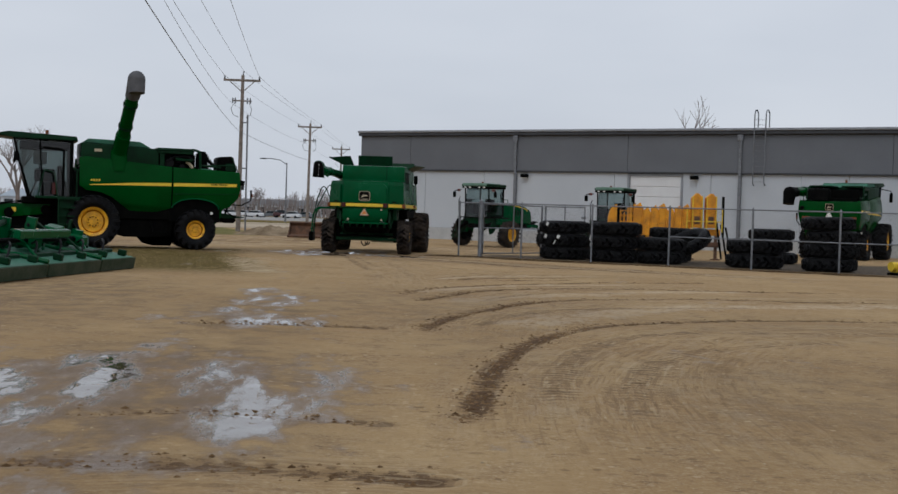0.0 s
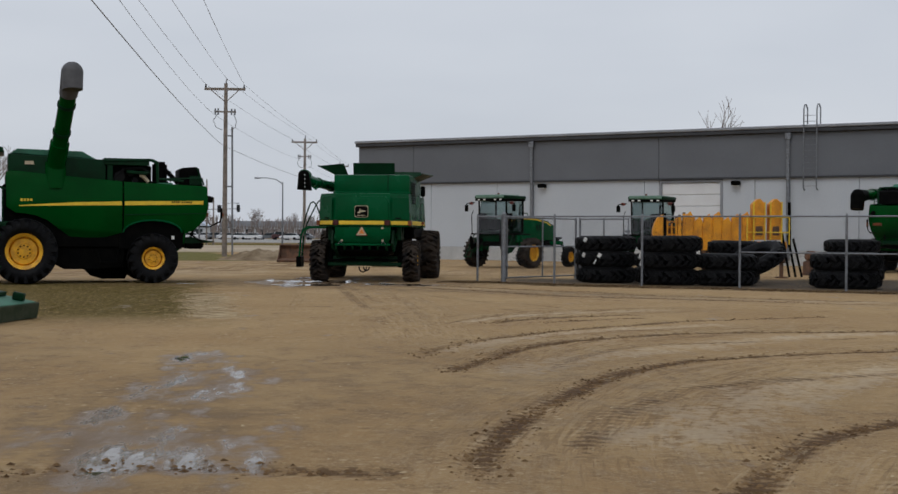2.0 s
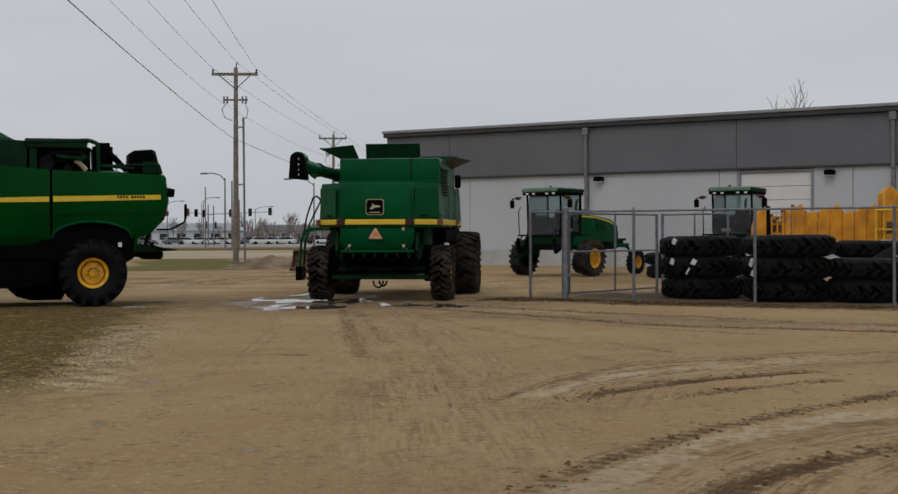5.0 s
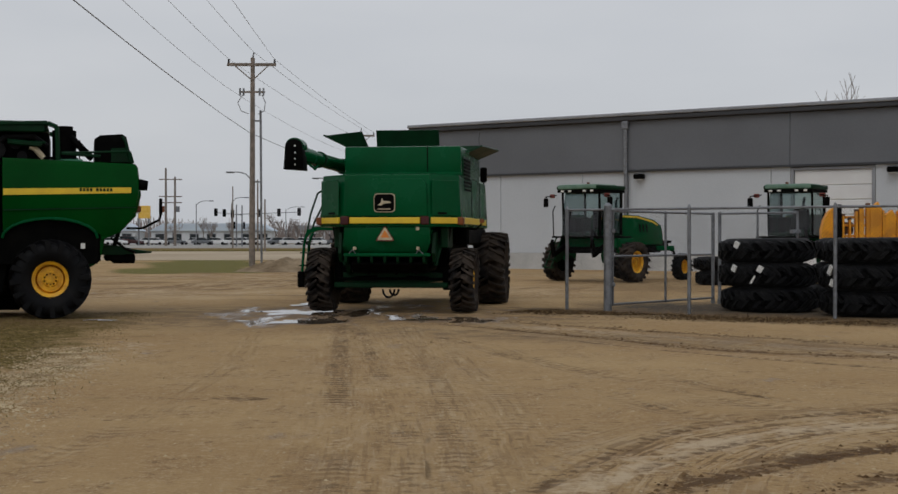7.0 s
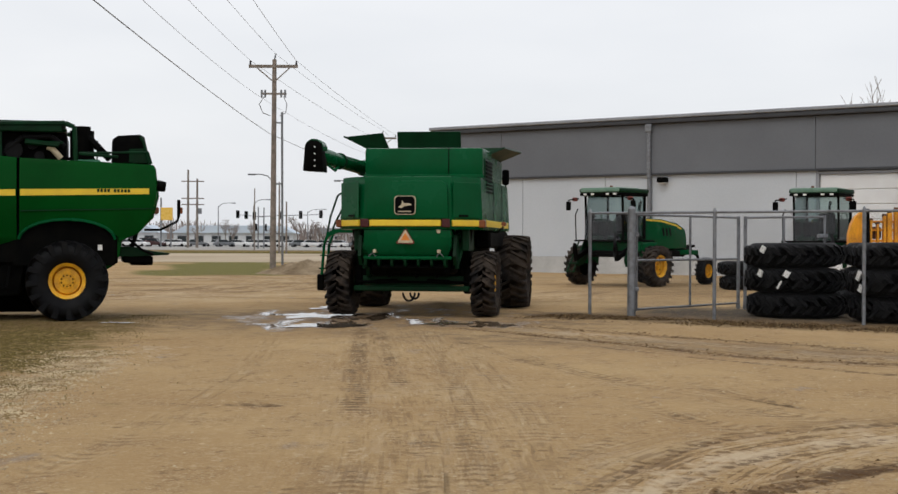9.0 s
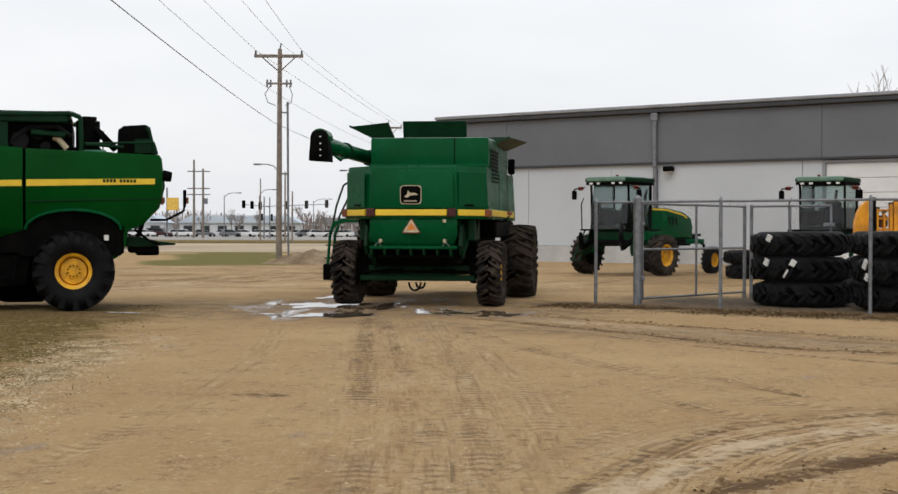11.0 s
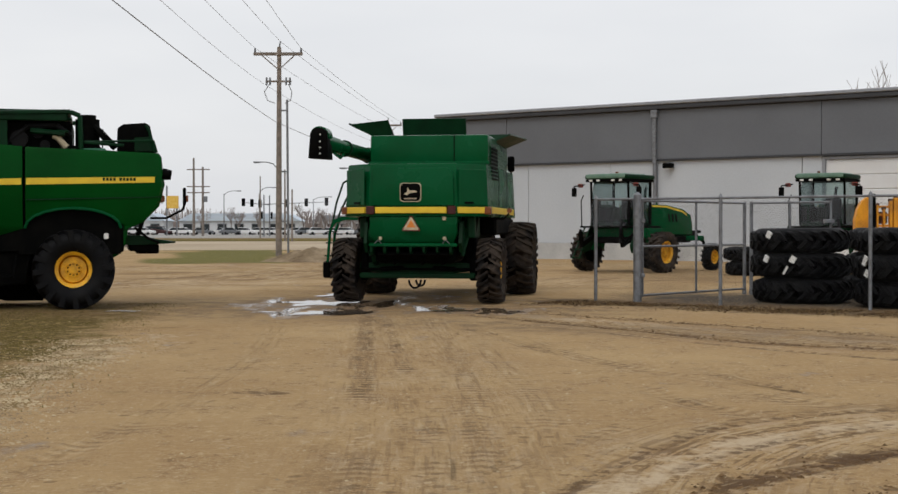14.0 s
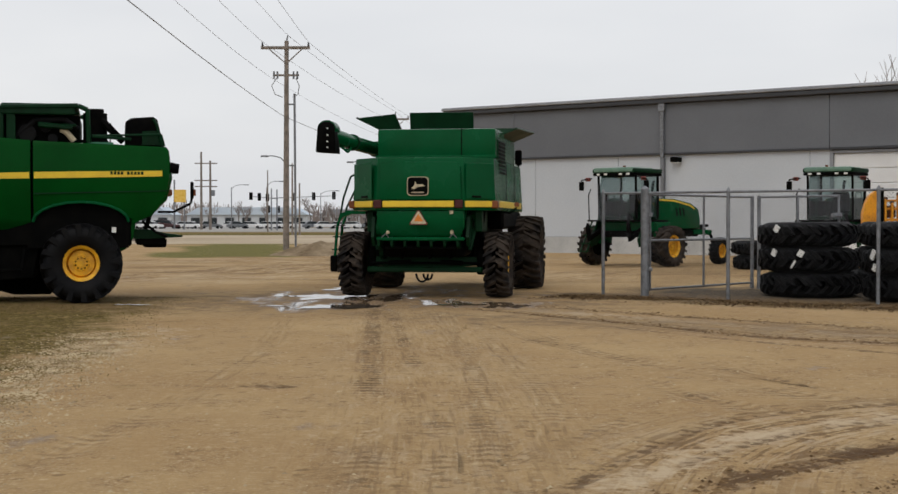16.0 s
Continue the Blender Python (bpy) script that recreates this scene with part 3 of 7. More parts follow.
def ground_material():
    m = bpy.data.materials.new("packed_dirt")
    m.use_nodes = True
    n, l = m.node_tree.nodes, m.node_tree.links
    b = n["Principled BSDF"]
    co = n.new("ShaderNodeTexCoord")

    def nz(scale, detail=4, rough=0.55, stretch=None):
        t = n.new("ShaderNodeTexNoise")
        t.inputs["Scale"].default_value, t.inputs["Detail"].default_value, t.inputs["Roughness"].default_value = scale, detail, rough
        if stretch:
            mp = n.new("ShaderNodeMapping")
            mp.inputs["Scale"].default_value = stretch
            l.new(co.outputs["Object"], mp.inputs["Vector"])
            l.new(mp.outputs[0], t.inputs["Vector"])
        else:
            l.new(co.outputs["Object"], t.inputs["Vector"])
        return t.outputs["Fac"]

    def attr(key):
        t = n.new("ShaderNodeAttribute")
        t.attribute_name = key
        return t.outputs["Fac"]

    def math_(op, a, c, clamp=False):
        t = n.new("ShaderNodeMath")
        t.operation, t.use_clamp = op, clamp
        for k, v in enumerate((a, c)):
            if isinstance(v, (int, float)):
                t.inputs[k].default_value = v
            else:
                l.new(v, t.inputs[k])
        return t.outputs[0]

    def span(v, lo, hi):
        t = n.new("ShaderNodeMapRange")
        t.inputs["From Min"].default_value, t.inputs["From Max"].default_value = lo, hi
        l.new(v, t.inputs["Value"])
        return t.outputs[0]

    def blend(fac, a, c):
        t = n.new("ShaderNodeMix")
        t.data_type = "RGBA"
        l.new(fac, t.inputs["Factor"])
        for k, v in ((6, a), (7, c)):
            if isinstance(v, tuple):
                t.inputs[k].default_value = (*v, 1)
            else:
                l.new(v, t.inputs[k])
        return t.outputs[2]

    big, mid, small, grit = nz(0.35, 5), nz(2.2, 6, 0.65, (1.0, 0.7, 1.0)), nz(9, 6, 0.72), nz(34, 4, 0.7)
    def streaks(u, v, a_, b_, detail):
        way = n.new("ShaderNodeCombineXYZ")
        l.new(attr(u), way.inputs[0])
        l.new(attr(v), way.inputs[1])
        t, mp = n.new("ShaderNodeTexNoise"), n.new("ShaderNodeMapping")
        mp.inputs["Scale"].default_value = (a_, b_, 1)
        t.inputs["Scale"].default_value, t.inputs["Detail"].default_value, t.inputs["Roughness"].default_value = 1.0, detail, 0.6
        l.new(way.outputs[0], mp.inputs["Vector"])
        l.new(mp.outputs[0], t.inputs["Vector"])
        return t.outputs["Fac"]

    lanes, scuffs = streaks("across", "gone_by", 17, 0.9, 3), streaks("sweep_across", "sweep_by", 6, 1.6, 5)
    bars = math_("SINE", math_("ADD", math_("MULTIPLY", attr("gone_by"), 2 * math.pi / 0.19), math_("ADD", math_("MULTIPLY", attr("across"), 20.0), math_("ADD", math_("MULTIPLY", mid, 7.0), math_("MULTIPLY", small, 3.0)))), 0)
    c = blend(span(big, 0.35, 0.65), (0.352, 0.226, 0.105), (0.428, 0.292, 0.143))
    c = blend(math_("MULTIPLY", span(mid, 0.50, 0.64), 0.40), c, (0.250, 0.154, 0.078))
    c = blend(math_("MULTIPLY", span(small, 0.53, 0.62), 0.36), c, (0.53, 0.395, 0.225))
    c = blend(math_("MULTIPLY", span(small, 0.45, 0.39), math_("MULTIPLY", span(mid, 0.46, 0.62), 0.75)), c, (0.175, 0.105, 0.050))
    c = blend(math_("MULTIPLY", span(grit, 0.56, 0.61), math_("MULTIPLY", span(mid, 0.35, 0.6), 0.7)), c, (0.58, 0.45, 0.27))
    c = blend(math_("MULTIPLY", span(grit, 0.40, 0.35), 0.4), c, (0.15, 0.090, 0.044))
    # streaks where traffic sweeps round
    broad = streaks("sweep_across", "sweep_by", 1.5, 0.22, 5)
    c = blend(math_("MULTIPLY", attr("sweep"), math_("MULTIPLY", span(broad, 0.52, 0.62), 0.75)), c, (0.46, 0.345, 0.20))
    c = blend(math_("MULTIPLY", attr("sweep"), math_("MULTIPLY", span(broad, 0.48, 0.38), 0.8)), c, (0.20, 0.122, 0.058))
    c = blend(math_("MULTIPLY", attr("sweep"), math_("MULTIPLY", span(scuffs, 0.53, 0.62), 0.6)), c, (0.47, 0.355, 0.23))
    c = blend(math_("MULTIPLY", attr("sweep"), math_("MULTIPLY", span(math_("ADD", scuffs, math_("MULTIPLY", math_("SUBTRACT", small, 0.5), 0.8)), 0.45, 0.37), 0.8)), c, (0.165, 0.098, 0.046))
    fine_ = streaks("sweep_across", "sweep_by", 24, 0.8, 3)
    c = blend(math_("MULTIPLY", attr("sweep"), math_("MULTIPLY", span(math_("ADD", fine_, math_("MULTIPLY", math_("SUBTRACT", mid, 0.5), 0.7)), 0.42, 0.36), 0.75)), c, (0.15, 0.088, 0.041))
    c = blend(math_("MULTIPLY", attr("sweep"), math_("MULTIPLY", span(math_("ADD", fine_, math_("MULTIPLY", math_("SUBTRACT", mid, 0.5), 0.7)), 0.585, 0.635), 0.55)), c, (0.54, 0.42, 0.265))
    # long uneven bands of churned soil
    bands = math_("ADD", math_("MULTIPLY", nz(1.0, 6, 0.68, (0.22, 0.36, 1.0)), 0.75), math_("MULTIPLY", nz(0.16, 3, 0.5), 0.25))
    c = blend(math_("MULTIPLY", attr("churn"), math_("MULTIPLY", span(bands, 0.50, 0.40), 0.8)), c, (0.215, 0.135, 0.066))
    c = blend(math_("MULTIPLY", attr("churn"), math_("MULTIPLY", span(bands, 0.54, 0.64), 0.7)), c, (0.52, 0.40, 0.24))
    # drying crust and the painted sheen of wet dirt, pale and broken
    crust_sheen = span(math_("ADD", math_("MULTIPLY", attr("pale"), 0.28), math_("ADD", math_("MULTIPLY", small, 0.8), math_("MULTIPLY", mid, 0.8))), 0.98, 1.14)
    c = blend(math_("MULTIPLY", math_("MULTIPLY", crust_sheen, span(attr("pale"), 0.0, 0.3)), 0.75), c, (0.54, 0.425, 0.285))
    # loose gravel and dry grass
    gr = blend(span(small, 0.46, 0.60), (0.075, 0.054, 0.018), (0.28, 0.205, 0.09))
    gr = blend(math_("MULTIPLY", span(mid, 0.44, 0.58), 0.55), gr, (0.108, 0.082, 0.018))
    gr = blend(math_("MULTIPLY", span(grit, 0.44, 0.38), 0.6), gr, (0.045, 0.032, 0.012))
    gr = blend(math_("MULTIPLY", span(grit, 0.56, 0.62), 0.55), gr, (0.38, 0.29, 0.16))
    c = blend(math_("MULTIPLY", attr("grassy"), span(mid, 0.2, 0.42), True), c, gr)
    # grey fenced dirt, with the shade of the tyre stacks in its colour
    c = blend(math_("MULTIPLY", attr("yard"), span(small, 0.25, 0.5)), c, blend(span(small, 0.42, 0.58), (0.034, 0.029, 0.024), (0.094, 0.078, 0.061)))
    c = blend(math_("MULTIPLY", attr("verge"), span(mid, 0.15, 0.36)), c, blend(span(small, 0.4, 0.6), (0.095, 0.090, 0.016), (0.20, 0.172, 0.05)))
    # damp dirt, and the shade painted over the near right
    c = blend(math_("MULTIPLY", attr("damp_shade"), span(mid, 0.3, 0.6)), c, (0.18, 0.118, 0.062))
    c = blend(math_("MULTIPLY", attr("foot"), span(small, 0.30, 0.55)), c, blend(span(grit, 0.45, 0.6), (0.062, 0.040, 0.022), (0.125, 0.085, 0.046)))
    # churned mud where the wheels ran: tread bars, lanes and clods
    tread = math_("ADD", math_("MULTIPLY", math_("SUBTRACT", lanes, 0.5), 1.0), math_("ADD", math_("MULTIPLY", bars, 0.16), math_("ADD", math_("MULTIPLY", math_("SUBTRACT", small, 0.5), 2.2), math_("MULTIPLY", math_("SUBTRACT", mid, 0.5), 1.6))))
    c = blend(math_("MULTIPLY", span(math_("ADD", attr("mud"), math_("MULTIPLY", math_("SUBTRACT", small, 0.5), 1.0)), 0.2, 0.75), 0.45), c, (0.185, 0.112, 0.054))
    clods = math_("MULTIPLY", span(math_("ADD", math_("MULTIPLY", attr("mud"), 0.78), tread), 0.38, 0.48), span(attr("mud"), 0.05, 0.35))
    c = blend(math_("MULTIPLY", clods, math_("ADD", math_("MULTIPLY", attr("mud"), 0.45), 0.45), True), c, (0.082, 0.042, 0.017))
    # tread prints: low slanting bars with pale crests
    printed = math_("MULTIPLY", math_("MULTIPLY", span(attr("mud"), 0.05, 0.22), span(attr("mud"), 0.6, 0.34)), math_("MULTIPLY", attr("clear"), span(nz(1.1, 3), 0.46, 0.58)))
    c = blend(math_("MULTIPLY", printed, math_("MULTIPLY", span(bars, 0.2, 0.9), 0.30)), c, (0.19, 0.118, 0.058))
    c = blend(math_("MULTIPLY", printed, math_("MULTIPLY", span(bars, -0.3, -0.9), 0.28)), c, (0.55, 0.42, 0.25))
    c = blend(math_("MULTIPLY", math_("MULTIPLY", span(attr("mud"), 0.05, 0.2), attr("clear")), math_("MULTIPLY", span(lanes, 0.46, 0.36), 0.5)), c, (0.18, 0.11, 0.054))
    c = blend(math_("MULTIPLY", math_("MULTIPLY", span(attr("mud"), 0.05, 0.2), attr("clear")), math_("MULTIPLY", span(lanes, 0.55, 0.64), 0.4)), c, (0.55, 0.42, 0.25))
    # soaked dirt with standing water in its hollows
    pools = nz(1.5, 5, 0.6, (1.0, 0.24, 1.0))
    soak = span(math_("ADD", attr("wet"), math_("ADD", math_("MULTIPLY", math_("SUBTRACT", mid, 0.5), 1.6), math_("MULTIPLY", math_("SUBTRACT", pools, 0.5), 2.6))), 0.42, 0.75)
    water = math_("MULTIPLY", span(math_("ADD", math_("MULTIPLY", attr("wet"), 0.26), pools), 0.725, 0.79), span(small, 0.34, 0.42))
    c = blend(math_("MULTIPLY", soak, 0.75), c, (0.165, 0.105, 0.058))
    c = blend(math_("MULTIPLY", water, 0.8), c, (0.10, 0.075, 0.05))
    peb = n.new("ShaderNodeTexVoronoi")
    peb.inputs["Scale"].default_value = 16
    l.new(co.outputs["Object"], peb.inputs["Vector"])
    stones = math_("MULTIPLY", math_("LESS_THAN", peb.outputs["Distance"], 0.14), span(mid, 0.45, 0.7))
    c = blend(math_("MULTIPLY", stones, 0.5), c, (0.44, 0.36, 0.25))
    # small clods pressed into the dirt, some dark, some pale and dry
    for size, reach, dark_, amount in ((5.5, 0.26, (0.16, 0.098, 0.047), 0.6), (8.0, 0.24, (0.60, 0.47, 0.29), 0.55), (3.0, 0.20, (0.19, 0.118, 0.058), 0.45)):
        clod = n.new("ShaderNodeTexVoronoi")
        clod.inputs["Scale"].default_value = size
        l.new(co.outputs["Object"], clod.inputs["Vector"])
        pick = n.new("ShaderNodeSeparateColor")
        l.new(clod.outputs["Color"], pick.inputs[0])
        shape = math_("ADD", clod.outputs["Distance"], math_("MULTIPLY", math_("SUBTRACT", small, 0.5), 0.5))
        few = math_("MULTIPLY", math_("LESS_THAN", pick.outputs[0], 0.34), span(nz(0.8, 3), 0.44, 0.6))
        c = blend(math_("MULTIPLY", math_("MULTIPLY", span(shape, reach, reach - 0.08), few), math_("MULTIPLY", math_("SUBTRACT", 1.0, water, True), amount)), c, dark_)
    l.new(c, b.inputs["Base Color"])
    ro = math_("SUBTRACT", 0.95, math_("MULTIPLY", math_("ADD", attr("damp_shade"), math_("MULTIPLY", attr("mud"), 0.15)), math_("MULTIPLY", span(mid, 0.35, 0.7), 0.22)), True)
    ro = math_("MINIMUM", ro, math_("SUBTRACT", 0.95, math_("MULTIPLY", soak, math_("MULTIPLY", span(pools, 0.36, 0.56), 0.58))))
    l.new(math_("MAXIMUM", math_("SUBTRACT", ro, math_("MULTIPLY", water, math_("ADD", 0.72, math_("MULTIPLY", small, 0.4)))), 0.04), b.inputs["Roughness"])
    l.new(math_("ADD", math_("SUBTRACT", 0.16, math_("MULTIPLY", attr("grassy"), 0.14), True), math_("MULTIPLY", math_("MAXIMUM", math_("MULTIPLY", soak, 0.6), water), 0.45)), b.inputs["Specular IOR Level"])
    bp = n.new("ShaderNodeBump")
    bp.inputs["Distance"].default_value = 0.06
    l.new(math_("SUBTRACT", 0.9, math_("MAXIMUM", math_("MULTIPLY", water, 0.9), math_("MULTIPLY", soak, 0.35)), True), bp.inputs["Strength"])
    high = math_("ADD", math_("ADD", math_("MULTIPLY", mid, 0.8), math_("MULTIPLY", small, 0.5)), math_("MULTIPLY", grit, 0.22))
    high = math_("ADD", high, math_("MULTIPLY", printed, math_("MULTIPLY", bars, -0.14)))
    high = math_("ADD", high, math_("MULTIPLY", span(attr("mud"), 0.25, 0.9), math_("ADD", math_("MULTIPLY", bars, 0.16), math_("MULTIPLY", lanes, 0.5))))
    l.new(high, bp.inputs["Height"])
    l.new(bp.outputs[0], b.inputs["Normal"])
    return m


me.materials.append(ground_material())


def ragged(bm, cx, cy, rx, ry, z, seed, turn=0.0, n=64, rough=0.6):
    """A flat sheet with an uneven outline."""
    vs = []
    for k in range(n):
        a = 2 * math.pi * k / n
        r = 1 + rough * noise.fractal((1.5 * math.cos(a) + seed, 1.5 * math.sin(a), seed * 0.7), 1.2, 2.2, 3)
        u, v = rx * r * math.cos(a), ry * r * math.sin(a)
        c, s = math.cos(radians(turn)), math.sin(radians(turn))
        vs.append(bm.verts.new((cx + u * c - v * s, cy + u * s + v * c, z)))
    mid = bm.verts.new((cx, cy, z))
    for k in range(n):
        bm.faces.new((mid, vs[k], vs[(k + 1) % n]))
    return bm


def water_material():
    m = material("muddy_water", (0.10, 0.08, 0.06), 0.06, 0.0, (0.13, 0.10, 0.075), 1.5, 0.1, 10, 0.03, 3, rough_vary=0.03)
    m.node_tree.nodes["Principled BSDF"].inputs["Specular IOR Level"].default_value = 0.9
    return m


M_WATER = water_material()
PUDDLES = [(-2.0, 24.2, 0.55, 0.45, 2), (-2.45, 27.5, 0.7, 0.8, 3), (0.1, 24.8, 0.42, 0.22, 4), (-2.35, 30.5, 0.42, 0.5, 12), (-3.1, 24.4, 0.16, 0.14, 7), (-5.7, 24.5, 0.35, 0.12, 10)]
for cx, cy, rx, ry, seed in PUDDLES:
    gz = float(Zg[np.abs(gy - cy).argmin(), np.abs(gx - cx).argmin()])
    tagged(obj("puddle", ragged(bmesh.new(), cx, cy, rx, ry, gz + 0.012, seed, rough=0.95), M_WATER), "shallow muddy puddle on the dirt", "puddle", kind="structure")

# the paved street, its lane of approach, and the sales lot beyond
bm = bmesh.new()
prism(bm, [(-130, 90), (-6, 92), (3, 112), (90, 128), (90, 152), (-130, 150)], 0.0, 0.03, "z")
tagged(obj("pavement", bm, M_APRON), "pale worn paved apron beside the street", "pavement", kind="structure")
bm = bx(-400, 400, 153, 172, 0.0, 0.045)
tagged(obj("verge", bm, M_GRASS), "dull dry grass strip along the street", "verge", kind="structure")
bm = bx(-400, 400, 200, 262, 0.0, 0.04)
tagged(obj("road", bm, M_ASPHALT), "pale grey street across the end of the yard", "road", kind="structure")
bm = bx(-400, 400, 262.1, 262.5, 0.0, 0.17, 0.02)
tagged(obj("kerb", bm, M_CONC), "pale concrete kerb along the street", "kerb", kind="structure")
bm = bx(-300, 60, 275, 330, 0.0, 0.05)
tagged(obj("sales_lot_pavement", bm, M_ASPHALT), "worn paving of a distant car lot", "pavement", kind="structure")

# ---- warehouse ----
WX, WY, WSLOPE = 0.0, 70.0, -0.74
wdir = Vector((1, WSLOPE, 0)).normalized()
wall_m = Matrix.Translation((WX, WY, 0)) @ Matrix.Rotation(math.atan2(wdir.y, wdir.x), 4, "Z")
# local x runs along the wall, local y into the building
hall = thing("warehouse", wall_m, "long pale warehouse with a dark grey fascia band", "building")
LEN, DEEP = 75.0, 28.0


def along(b):
    """Metres along the wall at a bearing from the yard's eye line."""
    y = WY / (1 - WSLOPE * b)
    return (b * y) / wdir.x


d0, d1 = along(0.2765), along(0.3395)
joints = [0, 5.2, along(0.1225), along(0.262), d0, d1, along(0.372), along(0.407), along(0.48), along(0.54), 45, 52, 60, LEN]
for a, b_ in zip(joints[:-1], joints[1:]):
    if abs(a - d0) < 1e-6:
        continue
    part("wall_panel", bx(a + 0.012, b_ - 0.012, 0, 0.25, 0.78, 4.6, 0.012), M_WALL, hall)
    part("plinth", bx(a, b_, -0.06, 0.25, -0.05, 0.775, 0.012), M_CONC, hall, "pale concrete plinth")
part("backing_wall", bx(0, LEN, 0.26, 0.5, -0.05, 6.9), M_TRIM, hall)
part("end_wall", bx(-0.02, 0.25, 0.27, DEEP, -0.05, 6.85), M_WALL, hall)
part("far_wall", bx(0, LEN, DEEP, DEEP + 0.25, -0.05, 6.85), M_WALL, hall)
part("end_wall", bx(LEN - 0.25, LEN, 0.51, DEEP, -0.05, 6.85), M_WALL, hall)
band_joints = [-0.1, 4.0, along(0.1561), 20.0, along(0.407), 36.0, 44, 53, 63, LEN + 0.1]
for a, b_ in zip(band_joints[:-1], band_joints[1:]):
    part("fascia_panel", bx(a + 0.01, b_ - 0.01, -0.12, 0.24, 4.62, 6.86, 0.012), M_BAND, hall)
part("band_edge", bx(-0.12, LEN + 0.12, -0.16, 0.0, 4.53, 4.615, 0.01), M_TRIM, hall)
part("gutter", bx(-0.2, LEN + 0.2, -0.34, 0.2, 6.87, 7.08, 0.03), M_TRIM, hall, "dark metal gutter")
part("roof_cap", bx(-0.25, LEN + 0.25, -0.40, 0.25, 7.085, 7.24, 0.03), M_LTRIM, hall, "light metal roof edge")
part("roof", prism(bmesh.new(), [(-0.1, 7.1), (14, 7.3), (DEEP + 0.3, 7.1), (DEEP + 0.3, 6.9), (-0.1, 6.9)], -0.2, LEN + 0.2, "x"), M_LTRIM, hall)
for b in (0.1561, 0.407):
    s = along(b)
    bm = bx(s - 0.09, s + 0.09, -0.30, -0.17, 4.4, 6.87, 0.02)
    box(bm, s - 0.09, s + 0.09, -0.26, -0.07, 0.3, 4.4, 0.02)
    box(bm, s - 0.16, s + 0.16, -0.36, -0.17, 6.5, 6.86, 0.02)
    part("downspout", bm, M_GALV, hall, "pale metal downspout")
for b in (0.166, 0.354):
    s = along(b)
    bm = bx(s - 0.22, s + 0.22, -0.42, -0.02, 4.18, 4.42, 0.05)
    lamp = part("wall_light", bm, M_BLACK, hall, "dark wall-mounted floodlight")
    part("lens", bx(s - 0.18, s + 0.18, -0.36, -0.08, 4.155, 4.185), M_WHITE, lamp)
door = part("overhead_door", bx(d0 + 0.14, d1 - 0.14, 0.12, 0.22, 0.0, 4.38), M_DOOR, hall, "white sectional overhead door")
for k in range(7):
    part("door_section", bx(d0 + 0.15, d1 - 0.15, 0.075, 0.13, 0.02 + k * 0.62, 0.61 + k * 0.62, 0.02), M_DOOR, door)
part("door_frame", box(box(bx(d0, d0 + 0.14, -0.01, 0.25, 0, 4.5), d1 - 0.14, d1, -0.01, 0.25, 0, 4.5), d0 + 0.14, d1 - 0.14, -0.01, 0.25, 4.39, 4.5), M_LTRIM, hall)
lad = bmesh.new()
s0, s1 = along(0.4240), along(0.4375)
for s in (s0, s1):
    pts = [(s, -0.2, 3.9), (s, -0.42, 4.0), (s, -0.42, 8.0), (s, -0.30, 8.25), (s, -0.05, 8.3), (s, 0.2, 8.1), (s, 0.2, 7.3)]
    pipe(lad, pts, 0.035)
ladder = part("roof_ladder", lad, M_GALV, hall, "galvanised roof access ladder rails")
for k in range(13):
    part("rung", rod(bmesh.new(), (s0, -0.42, 4.1 + 0.3 * k), (s1, -0.42, 4.1 + 0.3 * k), 0.012, n=5), M_GALV, ladder)
part("roof_vent", bx(38, 39.2, 3, 4, 7.1, 7.65, 0.1), M_GALV, hall)

M_CREAM = material("dusty_cream_tape", (0.56, 0.48, 0.33), 0.6, 0.0, (0.44, 0.37, 0.25), 8)


# ---- the older combine, standing in the middle of the yard, its rear to the camera ----
def badge(parent, x, y, z, w, h):
    """A rounded emblem plate with a plain yellow shape."""
    def plate(k, y0, y1):
        a_, r_ = [], 0.16 * w
        for cx_, cz_, t0 in ((1, 1, 0), (-1, 1, 90), (-1, -1, 180), (1, -1, 270)):
            for t_ in (0, 30, 60, 90):
                q_ = radians(t0 + t_)
                a_.append((x + cx_ * (w / 2 - r_) - cx_ * k + r_ * math.cos(q_) * 1.0, z + cz_ * (h / 2 - r_) - cz_ * k + r_ * math.sin(q_)))
        return prism(bmesh.new(), a_, y0, y1, "y")
    b = part("emblem", plate(0, y, y - 0.02), M_CREAM, parent, "pale-edged black emblem plate")
    part("emblem_field", plate(0.016, y - 0.019, y - 0.026), M_BLACK, b)
    s = bmesh.new()
    prism(s, [(x - 0.3 * w, z - 0.10 * h), (x - 0.16 * w, z + 0.02 * h), (x - 0.12 * w, z + 0.26 * h), (x - 0.04 * w, z + 0.10 * h), (x + 0.22 * w, z + 0.10 * h), (x + 0.34 * w, z + 0.0 * h), (x + 0.16 * w, z - 0.02 * h), (x - 0.02 * w, z - 0.05 * h), (x - 0.16 * w, z - 0.16 * h)], y - 0.0255, y - 0.031, "y")
    bars(s, x - 0.3 * w, x + 0.3 * w, y - 0.026, z - 0.33 * h, 8, 0.07 * h, 0.2)
    part("emblem_shape", s, M_CREAM, b)


